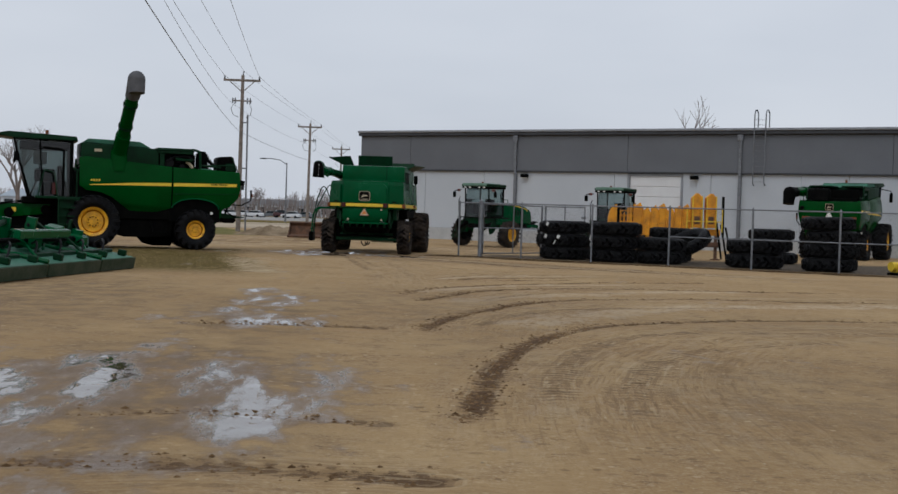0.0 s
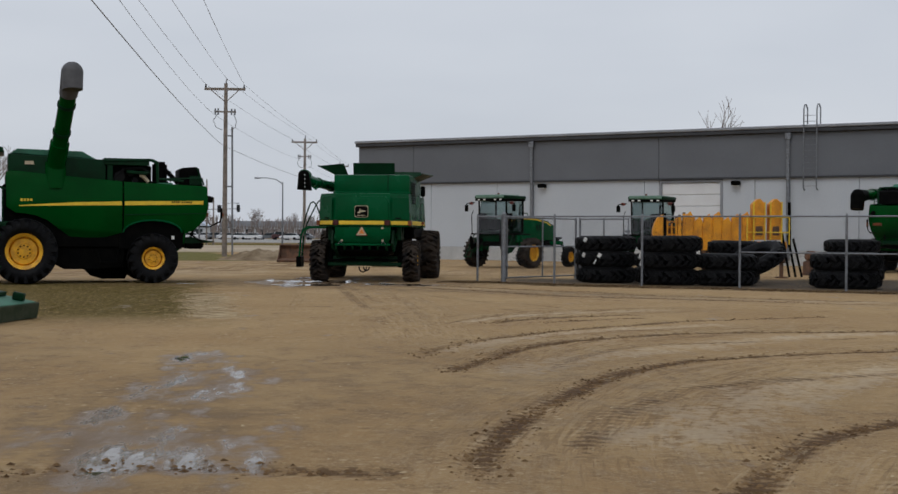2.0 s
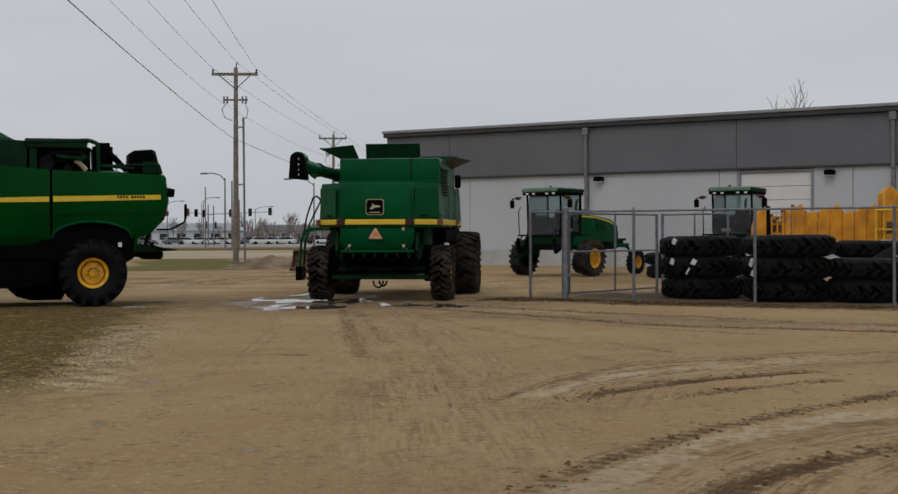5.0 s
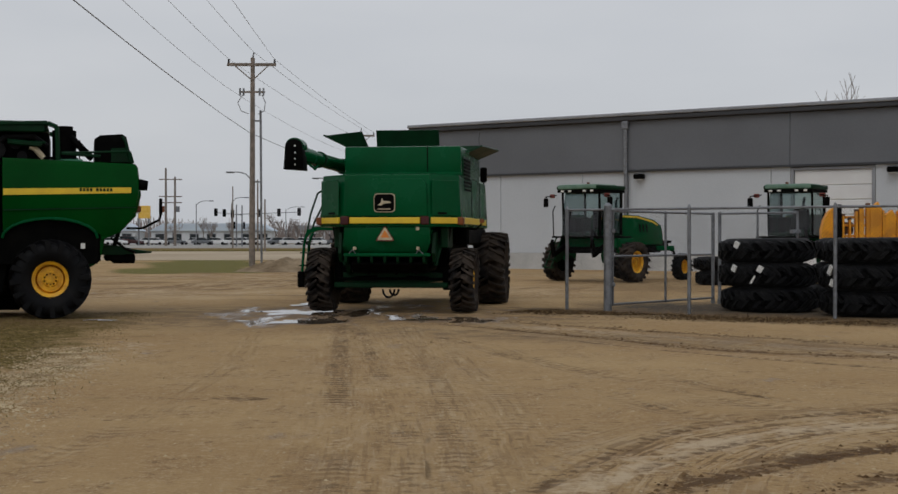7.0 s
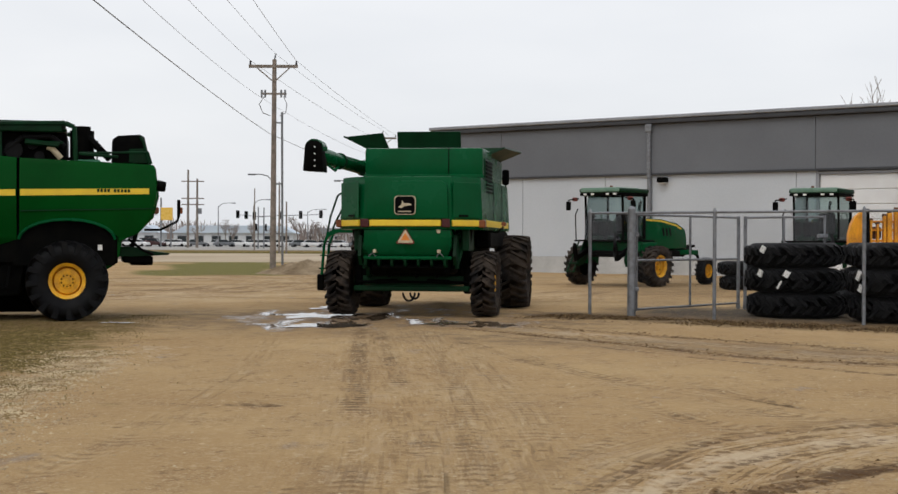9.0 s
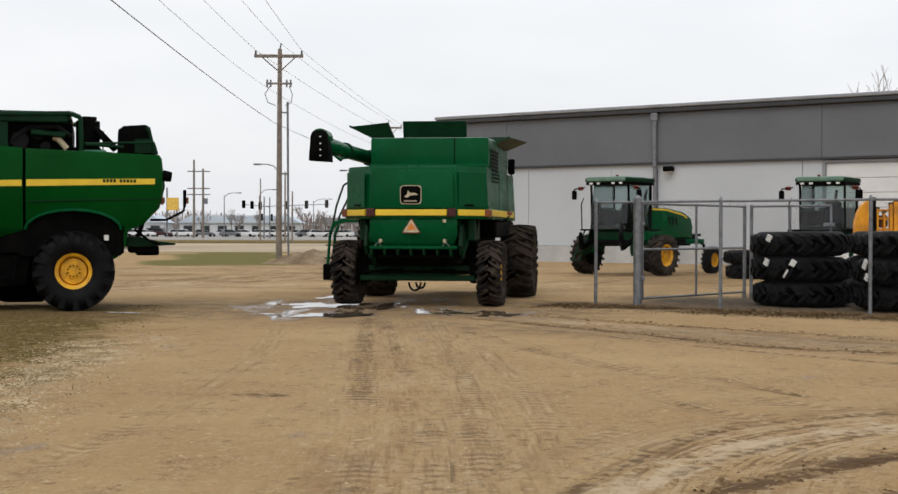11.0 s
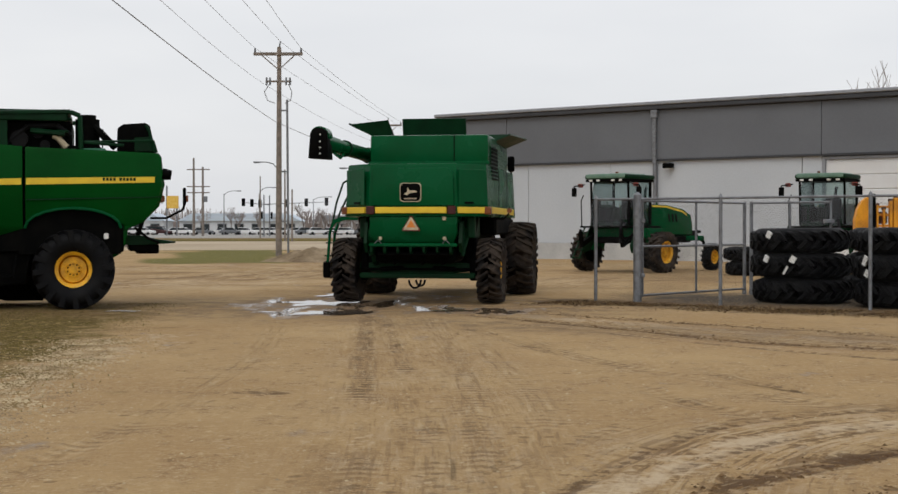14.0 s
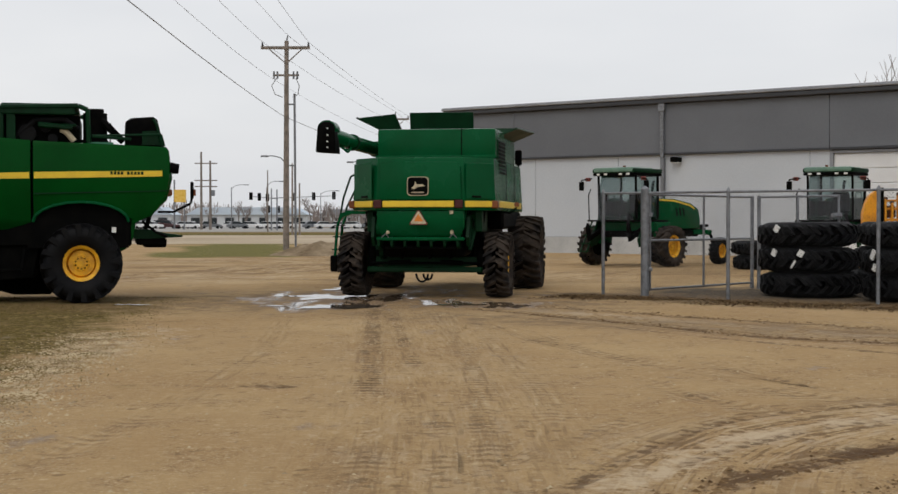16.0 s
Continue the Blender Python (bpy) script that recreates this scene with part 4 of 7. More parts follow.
def smv(parent, x, y, z, s):
    """A slow-vehicle triangle: dull red border, pale edge, orange middle."""
    def tri(k, dy0, dy1):
        r = s * k
        return prism(bmesh.new(), [(x - 0.44 * r, z - 0.36 * r), (x + 0.44 * r, z - 0.36 * r), (x + 0.47 * r, z - 0.30 * r), (x + 0.04 * r, z + 0.44 * r), (x - 0.04 * r, z + 0.44 * r), (x - 0.47 * r, z - 0.30 * r)], y - dy0, y - dy1, "y")
    t = part("warning_triangle", tri(1.0, 0.0, 0.012), M_DIMRED, parent, "faded red and orange slow-vehicle triangle")
    part("pale_edge", tri(0.84, 0.011, 0.016), M_CREAM, t)
    part("orange_field", tri(0.48, 0.015, 0.020), M_REFLECT, t)


def old_combine(m):
    c = thing("combine_harvester", m, "older green combine harvester with yellow stripe, standing on dirt", "combine harvester")
    for s in (-1, 1):
        wheel(c, s * 1.45, 0, 0.655, 0.46, 0.31, s, M_RIM, M_DUSTY, 24, tall=0.06)
        wheel(c, s * 1.62, 3.65, 0.82, 0.68, 0.40, s, M_RIM, M_DUSTY, 26, tall=0.06)
    # hood: a flat rear face, slanting corner panels, then the long sides
    plan = [(-0.84, -1.0), (0.90, -1.0), (1.43, -0.40), (1.46, 4.3), (-1.46, 4.3), (-1.43, -0.40)]
    hood = prism(bmesh.new(), plan, 1.74, 2.84, "z", 0.045)
    for v in hood.verts:
        if v.co.z > 2.3:
            v.co.x *= 0.965
            if v.co.y < 0.1:
                v.co.y += 0.05
    part("hood", hood, M_GREEN, c, smooth=True)
    part("rear_panel", prism(bmesh.new(), [(-0.76, 1.97), (0.84, 1.97), (0.82, 2.64), (0.72, 2.74), (-0.74, 2.74)], -0.95, -1.04, "y", 0.018), M_GREEN, c, smooth=True)
    slant = math.degrees(math.atan2(0.60, 0.55))
    for s in (-1, 1):
        mm = Matrix.Translation((s * 0.87, -1.0, 0)) @ Matrix.Rotation(radians(slant if s > 0 else 180 - slant), 4, "Z")
        out_ = -1 if s > 0 else 1
        part("corner_door", bx(0.06, 0.74, 0.01 * out_, 0.028 * out_, 1.98, 2.72, 0.008, m=mm), M_GREEN, c)
        part("stripe", bx(0.03, 0.70, 0.0, 0.05 * out_, 1.81, 1.94, 0.01, m=mm), M_YELLOW, c, "yellow stripe")
        part("door_latch", bx(0.2, 0.42, 0.02 * out_, 0.055 * out_, 2.01, 2.05, 0.008, m=mm), M_BLACK, c)
        part("tail_light", bx(s * 0.715, s * 0.875, -0.98, -1.065, 1.79, 1.96, 0.012), M_RED, c, "dark red tail light")
        part("turn_light", bx(s * 1.35, s * 1.49, -0.52, -0.28, 1.79, 1.95, 0.02), M_AMBER, c, "amber corner light")
        part("side_stripe", bx(s * 1.44, s * 1.478, -0.27, 3.9, 1.81, 1.95, 0.008), M_YELLOW, c, "yellow side stripe")
        # black puts the dark void between hood and wheel into the colour
        part("side_shield", bx(s * 1.10, s * 1.43, 0.9, 4.2, 1.35, 1.75, 0.05), M_BLACK, c)
    for y_ in (1.1, 2.6):
        part("panel_seam", bx(1.452, 1.466, y_, y_ + 0.02, 1.98, 2.78), M_BLACK, c)
    part("cover_lip", bx(-1.07, 1.375, 0.12, 0.17, 2.86, 2.93, 0.012), M_GREEN, c)
    part("stripe", bx(-0.70, 0.70, -0.98, -1.055, 1.81, 1.94, 0.012), M_YELLOW, c, "yellow stripe")
    low = prism(bmesh.new(), [(-0.83, 1.74), (0.88, 1.74), (0.88, 1.42), (0.80, 1.20), (-0.76, 1.20), (-0.83, 1.42)], -0.97, 1.4, "y", 0.03)
    for v in low.verts:
        if v.co.y < 0 and v.co.z < 1.44:
            v.co.y += 0.16 * (1.44 - v.co.z) / 0.24
    part("lower_body", low, M_GREEN, c, smooth=True)
    part("rear_lip", bx(-0.86, 0.88, -0.88, -0.76, 1.13, 1.20, 0.02), M_GREEN, c)
    for s in (-1, 1):
        part("lip_chain", pipe(pipe(bmesh.new(), [(s * 0.66, -0.93, 1.27), (s * 0.60, -0.92, 1.19)], 0.008), [(s * 0.66, -0.93, 1.27), (s * 0.74, -0.92, 1.19)], 0.008), M_GALV, c)
        part("side_bracket", prism(bmesh.new(), [(-0.75, 1.62), (-0.5, 1.66), (-0.42, 1.2), (-0.72, 1.02), (-0.86, 1.2)], s * 0.90, s * 0.97, "x", 0.012), M_DKGREEN, c)
        part("hood_prop", rod(bmesh.new(), (s * 1.18, -0.25, 1.74), (s * 1.06, -0.12, 0.86), 0.035, n=8), M_BLACK, c)
        part("steering_cylinder", rod(rod(bmesh.new(), (s * 0.30, -0.2, 0.70), (s * 0.75, -0.2, 0.68), 0.045, n=10), (s * 0.75, -0.2, 0.68), (s * 1.08, -0.2, 0.66), 0.022, n=8), M_BLACK, c)
    part("tailboard", prism(bmesh.new(), [(-0.86, 0.98), (-0.62, 1.08), (-0.35, 0.86), (-0.44, 0.80)], -0.70, 0.72, "x", 0.01), M_BLACK, c)
    part("drive_pulley", rod(bmesh.new(), (-0.82, -0.2, 1.0), (-0.90, -0.2, 1.0), 0.24, n=20), M_DKGREEN, c)
    part("drive_belt", pipe(bmesh.new(), [(-0.87, -0.2, 1.24), (-0.87, 0.9, 1.45)], 0.02), M_BLACK, c)
    part("drive_belt", pipe(bmesh.new(), [(-0.87, -0.2, 0.76), (-0.87, 0.9, 1.2)], 0.02), M_BLACK, c)
    for k in range(7):
        x = -0.78 + k * 0.26
        part("chopper_fin", prism(bmesh.new(), [(-0.90, 1.14), (-0.88, 1.03), (-0.80, 0.98), (-0.45, 0.98), (-0.45, 1.14)], x - 0.055, x - 0.005, "x", 0.008), M_DKGREEN, c)
    # black carries the shade beneath the hood
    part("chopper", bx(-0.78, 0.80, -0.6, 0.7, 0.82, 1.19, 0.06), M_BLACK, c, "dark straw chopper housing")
    for x in (-0.62, 0.64):
        part("reflector", bx(x - 0.03, x + 0.03, -0.95, -0.86, 1.26, 1.33, 0.012), M_CREAM, c, "small pale reflector")
    part("reflector", bx(0.61, 0.68, -0.98, -0.995, 1.67, 1.74, 0.01), M_CREAM, c, "small white sticker")
    smv(c, 0.0, -0.985, 1.585, 0.38)
    badge(c, 0.0, -1.045, 2.24, 0.42, 0.39)
    for x in (-1.05, 1.1):
        bm = bmesh.new()
        rod(bm, (x, -0.3, 1.75), (x * 0.85, -0.55, 0.95), 0.04)
        box(bm, x - 0.07, x + 0.07, -0.5, 0.3, 1.30, 1.74, 0.02)
        part("hood_brace", bm, M_DKGREEN, c)
    part("drive_case", rod(bmesh.new(), (-0.95, -0.55, 1.38), (-0.80, -0.55, 1.38), 0.2, n=20), M_GREEN, c)
    # axle, frame, hoses
    part("rear_axle", prism(bmesh.new(), [(-1.2, 0.66), (-0.4, 0.56), (0.4, 0.56), (1.2, 0.66), (1.2, 0.80), (-1.2, 0.80)], -0.12, 0.12, "y", 0.02), M_DKGREEN, c, "dark green steering axle")
    part("rear_bar", bx(-1.16, 1.16, -0.36, -0.27, 0.50, 0.61, 0.02), M_DKGREEN, c)
    part("tie_rod", rod(bmesh.new(), (-1.1, -0.22, 0.68), (1.1, -0.22, 0.68), 0.025, n=8), M_BLACK, c)
    for s in (-1, 1):
        part("axle_knuckle", bx(s * 1.02, s * 1.18, -0.16, 0.16, 0.45, 1.0, 0.03), M_BLACK, c)
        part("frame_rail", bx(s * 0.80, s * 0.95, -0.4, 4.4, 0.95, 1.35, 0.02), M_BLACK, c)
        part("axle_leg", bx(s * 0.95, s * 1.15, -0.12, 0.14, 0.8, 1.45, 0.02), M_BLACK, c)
    # solid core in near-black, standing in for the shaded inside of the hull
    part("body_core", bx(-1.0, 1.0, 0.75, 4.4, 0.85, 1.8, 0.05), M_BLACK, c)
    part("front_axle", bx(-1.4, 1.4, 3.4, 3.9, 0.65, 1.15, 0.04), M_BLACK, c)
    part("feeder_house", prism(bmesh.new(), [(4.2, 1.6), (6.6, 0.9), (6.6, 0.3), (4.2, 0.7)], -0.7, 0.7, "x", 0.03), M_GREEN, c)
    for k, (x0, r) in enumerate(((-0.05, 0.12), (0.06, 0.09))):
        pts = [(x0 + r * math.cos(a), -0.3 + 0.02 * k, 0.47 + 1.35 * r * math.sin(a)) for a in np.linspace(math.pi, 2 * math.pi, 9)]
        part("hose", pipe(bmesh.new(), pts, 0.022), M_RUBBER, c, "hanging black hydraulic hose")
    for x, z in ((-0.45, 0.9), (0.1, 0.88), (0.5, 0.86)):
        part("guard_strap", pipe(bmesh.new(), [(x, -0.7, 1.0), (x + 0.05, -0.62, 0.78), (x + 0.14, -0.5, z - 0.02)], 0.018), M_BLACK, c)
    # engine box and grain tank
    part("engine_cover", bx(-1.05, 1.36, 0.15, 1.6, 2.85, 3.50, 0.06, seg=2), M_GREEN, c, smooth=True)
    part("cover_seam", bx(0.66, 0.68, 0.144, 1.5, 2.9, 3.504), M_BLACK, c)
    part("engine_deck", bx(-1.09, 1.38, 0.10, 1.3, 2.80, 2.86, 0.012), M_DKGREEN, c)
    part("grain_tank", bx(-1.0, 1.30, 1.6, 4.1, 2.84, 3.44, 0.04), M_GREEN, c)
    vents = part("air_screen", bx(1.34, 1.385, 0.35, 1.5, 2.5, 3.28, 0.01), M_DKGREEN, c)
    for k in range(9):
        part("slat", bx(1.38, 1.41, 0.42, 1.42, 2.55 + 0.08 * k, 2.59 + 0.08 * k), M_BLACK, vents)

    def flap(p, q, r, s, name, mat=M_DKGREEN):
        bm = bmesh.new()
        a = [Vector(v) for v in (p, q, r, s)]
        n_ = (a[1] - a[0]).cross(a[3] - a[0]).normalized() * 0.02
        v0, v1 = [bm.verts.new(v + n_) for v in a], [bm.verts.new(v - n_) for v in a]
        bm.faces.new(v0), bm.faces.new(v1)
        for k in range(4):
            bm.faces.new((v0[k], v0[(k + 1) % 4], v1[(k + 1) % 4], v1[k]))
        part(name, bm, mat, c)
    flap((-0.66, 1.75, 3.42), (0.70, 1.75, 3.42), (0.70, 1.62, 3.97), (-0.66, 1.62, 3.97), "tank_extension")
    flap((-0.95, 1.75, 3.42), (-0.95, 4.0, 3.42), (-1.84, 4.1, 3.90), (-1.84, 1.7, 3.88), "tank_extension")
    flap((1.28, 1.5, 3.44), (1.28, 4.0, 3.44), (1.75, 4.1, 3.66), (1.60, 1.9, 3.62), "tank_extension")
    flap((-0.86, 4.05, 3.42), (1.28, 4.05, 3.42), (1.3, 4.3, 3.78), (-0.9, 4.3, 3.78), "tank_extension")
    flap((-1.82, 1.72, 3.87), (-1.02, 1.78, 3.42), (-0.84, 1.72, 3.57), (-0.98, 1.64, 3.95), "tank_extension")
    # unloading auger, folded back along the left side
    tip, root = Vector((-1.74, -1.10, 3.28)), Vector((-1.0, 3.3, 3.02))
    au = part("unloading_auger", rod(rod(bmesh.new(), root, tip, 0.15, n=20), tip, tip.lerp(root, 0.16), 0.185, 0.17, n=20), M_GREEN, c, "green unloading auger tube", smooth=True)
    part("auger_elbow", rod(rod(bmesh.new(), root + Vector((0, 0.1, -0.6)), root + Vector((0, 0.1, 0.12)), 0.19, n=16), root, root + (root - tip) * 0.05, 0.18, n=16), M_GREEN, c, smooth=True)
    boot = bmesh.new()
    prism(boot, [(-0.17, 0.18), (-0.15, 0.26), (-0.06, 0.32), (0.06, 0.32), (0.15, 0.26), (0.17, 0.18), (0.20, -0.33), (-0.21, -0.30)], -0.26, 0.10, "y", 0.03)
    bmesh.ops.transform(boot, matrix=Matrix.Translation(tip - Vector((0, 0, 0.04))), verts=boot.verts)
    b = part("spout_boot", boot, M_BLACK, au, "black rubber spout boot", smooth=True)
    cap = rod(bmesh.new(), tip + Vector((0, -0.20, 0.13)), tip + Vector((0, 0.14, 0.13)), 0.185, n=20)
    part("spout_cap", cap, M_GREEN, au, smooth=True)
    bolts = [part("bolt", rod(bmesh.new(), tip + Vector((0.04, -0.295, z)), tip + Vector((0.04, -0.31, z)), 0.016, n=8), M_WHITE, au) for z in (0.14, 0.0, -0.13, -0.25)]
    for k in (0.25, 0.55):
        q = tip.lerp(root, k)
        part("tube_collar", rod(bmesh.new(), q, q + (root - tip).normalized() * 0.06, 0.18, n=20), M_DKGREEN, au)
    part("auger_latch", pipe(bmesh.new(), [tip.lerp(root, 0.10) + Vector((0.05, 0, -0.16)), tip.lerp(root, 0.14) + Vector((0.12, 0, -0.26)), tip.lerp(root, 0.2) + Vector((0.08, 0, -0.15))], 0.03), M_GREEN, au)
    # cab, mirrors, platform, ladder and rails
    cab = part("cab", bx(-0.85, 0.85, 4.35, 5.9, 1.8, 3.25, 0.08), M_GLASS, c, "dark tinted cab glass")
    part("cab_roof", bx(-0.95, 0.95, 4.25, 6.15, 3.25, 3.45, 0.07, seg=2), M_GREEN, c, smooth=True)
    for x in (-0.86, 0.86):
        for y in (4.4, 5.85):
            part("cab_post", bx(x - 0.04, x + 0.04, y - 0.04, y + 0.04, 1.8, 3.26), M_BLACK, cab)
    for x in (-1.72, 1.32):
        ym = 4.75
        part("mirror_arm", pipe(bmesh.new(), [(math.copysign(0.9, x), ym + 0.3, 2.0), (x, ym, 2.5), (x, ym, 3.2)], 0.022), M_BLACK, c)
        part("mirror", bx(x - 0.08, x + 0.08, ym - 0.05, ym + 0.05, 2.90, 3.28, 0.03), M_BLACK, c, "black wing mirror")
    part("platform", bx(-2.62, -1.45, 3.9, 4.9, 1.70, 1.78, 0.012), M_DKGREEN, c)
    part("platform_edge", prism(bmesh.new(), [(-2.80, 1.40), (-2.66, 1.62), (-2.44, 1.70), (-1.45, 1.70), (-1.45, 1.79), (-2.53, 1.79), (-2.73, 1.70), (-2.81, 1.44)], 3.86, 3.94, "y"), M_GREEN, c)
    lad = part("access_ladder", pipe(pipe(bmesh.new(), [(-2.70, 3.95, 1.72), (-2.81, 3.95, 1.4), (-2.88, 3.95, 0.5)], 0.035), [(-2.70, 4.45, 1.72), (-2.81, 4.45, 1.4), (-2.88, 4.45, 0.5)], 0.035), M_GREEN, c, "green fold-down access ladder")
    for z in (0.55, 0.85, 1.15, 1.42):
        xx = -2.88 + 0.09 * (z - 0.5)
        part("step", bx(xx - 0.09, xx + 0.07, 3.95, 4.45, z - 0.015, z + 0.015), M_DKGREEN, lad)
    part("step_guard", bx(-2.97, -2.80, 3.9, 4.5, 0.34, 0.72, 0.03), M_BLACK, lad, "black rubber step guard")
    for pts in ([(-2.75, 3.95, 1.6), (-2.66, 3.95, 2.1), (-2.49, 3.95, 2.62), (-2.38, 3.95, 2.68), (-2.27, 3.95, 2.55), (-2.01, 3.95, 1.78)],
                [(-2.81, 4.5, 1.5), (-2.70, 4.5, 1.9), (-2.36, 4.5, 2.62), (-2.26, 4.5, 2.74), (-1.50, 4.5, 2.74)],
                [(-2.15, 3.95, 1.78), (-2.11, 3.95, 2.5), (-2.01, 3.95, 2.64), (-1.88, 3.95, 2.5), (-1.71, 3.95, 1.78)],
                [(-1.93, 4.2, 1.78), (-1.93, 4.2, 2.74)], [(-1.54, 4.2, 1.78), (-1.54, 4.2, 2.74)]):
        part("handrail", pipe(bmesh.new(), pts, 0.024), M_DKGREEN, c)
    part("light_arm", pipe(bmesh.new(), [(1.4, 0.6, 1.72), (1.62, 0.5, 1.70), (1.74, 0.5, 1.82)], 0.02), M_BLACK, c)
    part("arm_light", rod(bmesh.new(), (1.75, 0.42, 1.88), (1.75, 0.54, 1.88), 0.05, n=14), M_AMBER, c, "amber warning light on an arm")
    # the hood and tank sit low on their frame
    for ob in c.children_recursive:
        if ob.type == "MESH" and not (ob.name.startswith("wheel") or (ob.parent and ob.parent.name.startswith("wheel"))):
            for v in ob.data.vertices:
                if v.co.z > 1.3:
                    v.co.z = 1.3 + 0.94 * (v.co.z - 1.3)
    return c


old_combine(pose(-0.45, 27.5, 0, 0, 0, -9.0))


# ---- the newer combines ----
def new_combine(m, auger_out, label):
    c = thing("combine_harvester", m, label, "combine harvester")
    for s in (-1, 1):
        wheel(c, s * 1.35, 0, 0.74, 0.54, 0.32, s, M_RIM, M_RUBBER, 16, tall=0.09)
        wheel(c, s * 1.62, 3.62, 0.94, 0.70, 0.50, s, M_RIM, M_RUBBER, 20, tall=0.08)
    arch = [(0.92 * math.cos(a) * 0.92, 1.50 + 0.36 * math.sin(a)) for a in np.linspace(math.pi, 0, 11)]
    rear_side = [(0.84, 2.97), (-1.53, 2.88), (-1.58, 2.80), (-1.59, 2.30), (-1.52, 1.98), (-1.36, 1.72), (-1.15, 1.56), (-0.95, 1.50)] + arch[1:-1] + [(0.84, 1.50)]
    front_side = [(0.88, 2.975), (0.88, 1.48), (1.3, 1.36), (1.8, 1.29), (2.35, 1.36), (2.65, 1.58), (2.95, 1.85), (3.3, 2.0), (3.85, 2.03), (4.10, 2.2), (4.12, 3.20), (3.9, 3.24)]
    def tuck(z):
        """How far the bowed side skin lies in from its widest line."""
        return 0.17 * abs((z - 2.38) / 0.95) ** 1.8

    def shield(outline, s):
        bm = prism(bmesh.new(), outline, s * 1.36, s * 1.50, "x", 0.03)
        for k in range(14):
            bmesh.ops.bisect_plane(bm, geom=bm.verts[:] + bm.edges[:] + bm.faces[:], plane_co=(0, 0, 1.42 + 0.12 * k), plane_no=(0, 0, 1))
        for v in bm.verts:
            v.co.x -= s * tuck(v.co.z)
        return bm

    for s in (-1, 1):
        part("rear_side_shield", shield(rear_side, s), M_DEEP, c, smooth=True)
        part("front_side_shield", shield(front_side, s), M_DEEP, c, smooth=True)
        # lighter green than the shields puts the lip's glossy highlight into its colour
        rim_ = pipe(bmesh.new(), [(s * (1.5 - tuck(z)), y, z) for y, z in arch], 0.03)
        part("wheel_arch_lip", rim_, M_GREEN, c)
        part("stripe", prism(bmesh.new(), [(-1.45, 2.44), (0.82, 2.40), (0.82, 2.28), (-1.45, 2.335)], s * 1.495, s * 1.512, "x"), M_YELLOW, c, "yellow stripe")
        part("stripe", prism(bmesh.new(), [(0.90, 2.395), (2.2, 2.355), (3.75, 2.25), (3.75, 2.225), (2.2, 2.26), (0.90, 2.28)], s * 1.495, s * 1.512, "x"), M_YELLOW, c, "yellow stripe")
        part("crease", prism(bmesh.new(), [(-1.56, 2.08), (0.82, 2.02), (0.82, 2.00), (-1.56, 2.065)], s * 1.47, s * 1.492, "x"), M_DKGREEN, c)
        mk = bmesh.new()
        for k in range(9):
            y = -0.52 - 0.062 * k - (0.05 if k > 3 else 0)
            prism(mk, [(y, 2.418), (y - 0.044, 2.418), (y - 0.044, 2.362), (y, 2.362)], s * 1.51, s * 1.516, "x")
        part("lettering_bars", mk, M_DKGREEN, c)
        mk = bmesh.new()
        for k in range(4):
            prism(mk, [(3.72 - 0.09 * k, 2.44), (3.66 - 0.09 * k, 2.44), (3.66 - 0.09 * k, 2.37), (3.72 - 0.09 * k, 2.37)], s * 1.498, s * 1.512, "x")
        part("number_bars", mk, M_YELLOW, c)
        part("reflector", bx(s * 1.30, s * 1.40, -0.62, -0.54, 1.30, 1.40), M_WHITE, c)
    part("rear_hood", prism(bmesh.new(), [(-1.3, 2.86), (-1.58, 2.82), (-1.64, 2.3), (-1.54, 1.9), (-1.25, 1.6), (-0.9, 1.45), (-0.9, 2.86)], -1.36, 1.36, "x", 0.04), M_DEEP, c, smooth=True)
    # near-black blocks fill the hull; its inner shade is in their colour
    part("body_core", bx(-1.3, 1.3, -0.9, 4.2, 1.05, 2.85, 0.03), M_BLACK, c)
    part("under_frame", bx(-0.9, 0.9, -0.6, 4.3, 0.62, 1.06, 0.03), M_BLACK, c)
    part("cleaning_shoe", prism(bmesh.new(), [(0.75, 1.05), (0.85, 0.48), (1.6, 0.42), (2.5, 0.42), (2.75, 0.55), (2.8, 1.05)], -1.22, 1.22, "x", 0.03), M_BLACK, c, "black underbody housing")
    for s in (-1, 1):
        # near-black filling gives the shaded inside of the wheel arch
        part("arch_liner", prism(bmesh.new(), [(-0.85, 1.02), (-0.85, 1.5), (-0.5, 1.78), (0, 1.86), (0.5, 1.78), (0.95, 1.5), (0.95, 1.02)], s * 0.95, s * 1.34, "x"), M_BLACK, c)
        part("side_step", pipe(bmesh.new(), [(s * 1.3, 1.0, 1.0), (s * 1.4, 1.05, 0.62), (s * 1.4, 1.5, 0.62), (s * 1.3, 1.6, 1.0)], 0.03), M_BLACK, c)
    part("rear_axle", bx(-1.15, 1.15, -0.15, 0.15, 0.55, 0.85, 0.03), M_BLACK, c)
    # added black block that fills the shaded gap low beneath the hull
    part("underbody_fill", prism(bmesh.new(), [(1.98, 0.75), (1.85, 0.40), (1.62, 0.17), (1.3, 0.08), (0.62, 0.08), (0.5, 0.3), (0.5, 1.06), (1.98, 1.06)], 0.55, 1.18, "x", 0.04), M_BLACK, c, smooth=True)
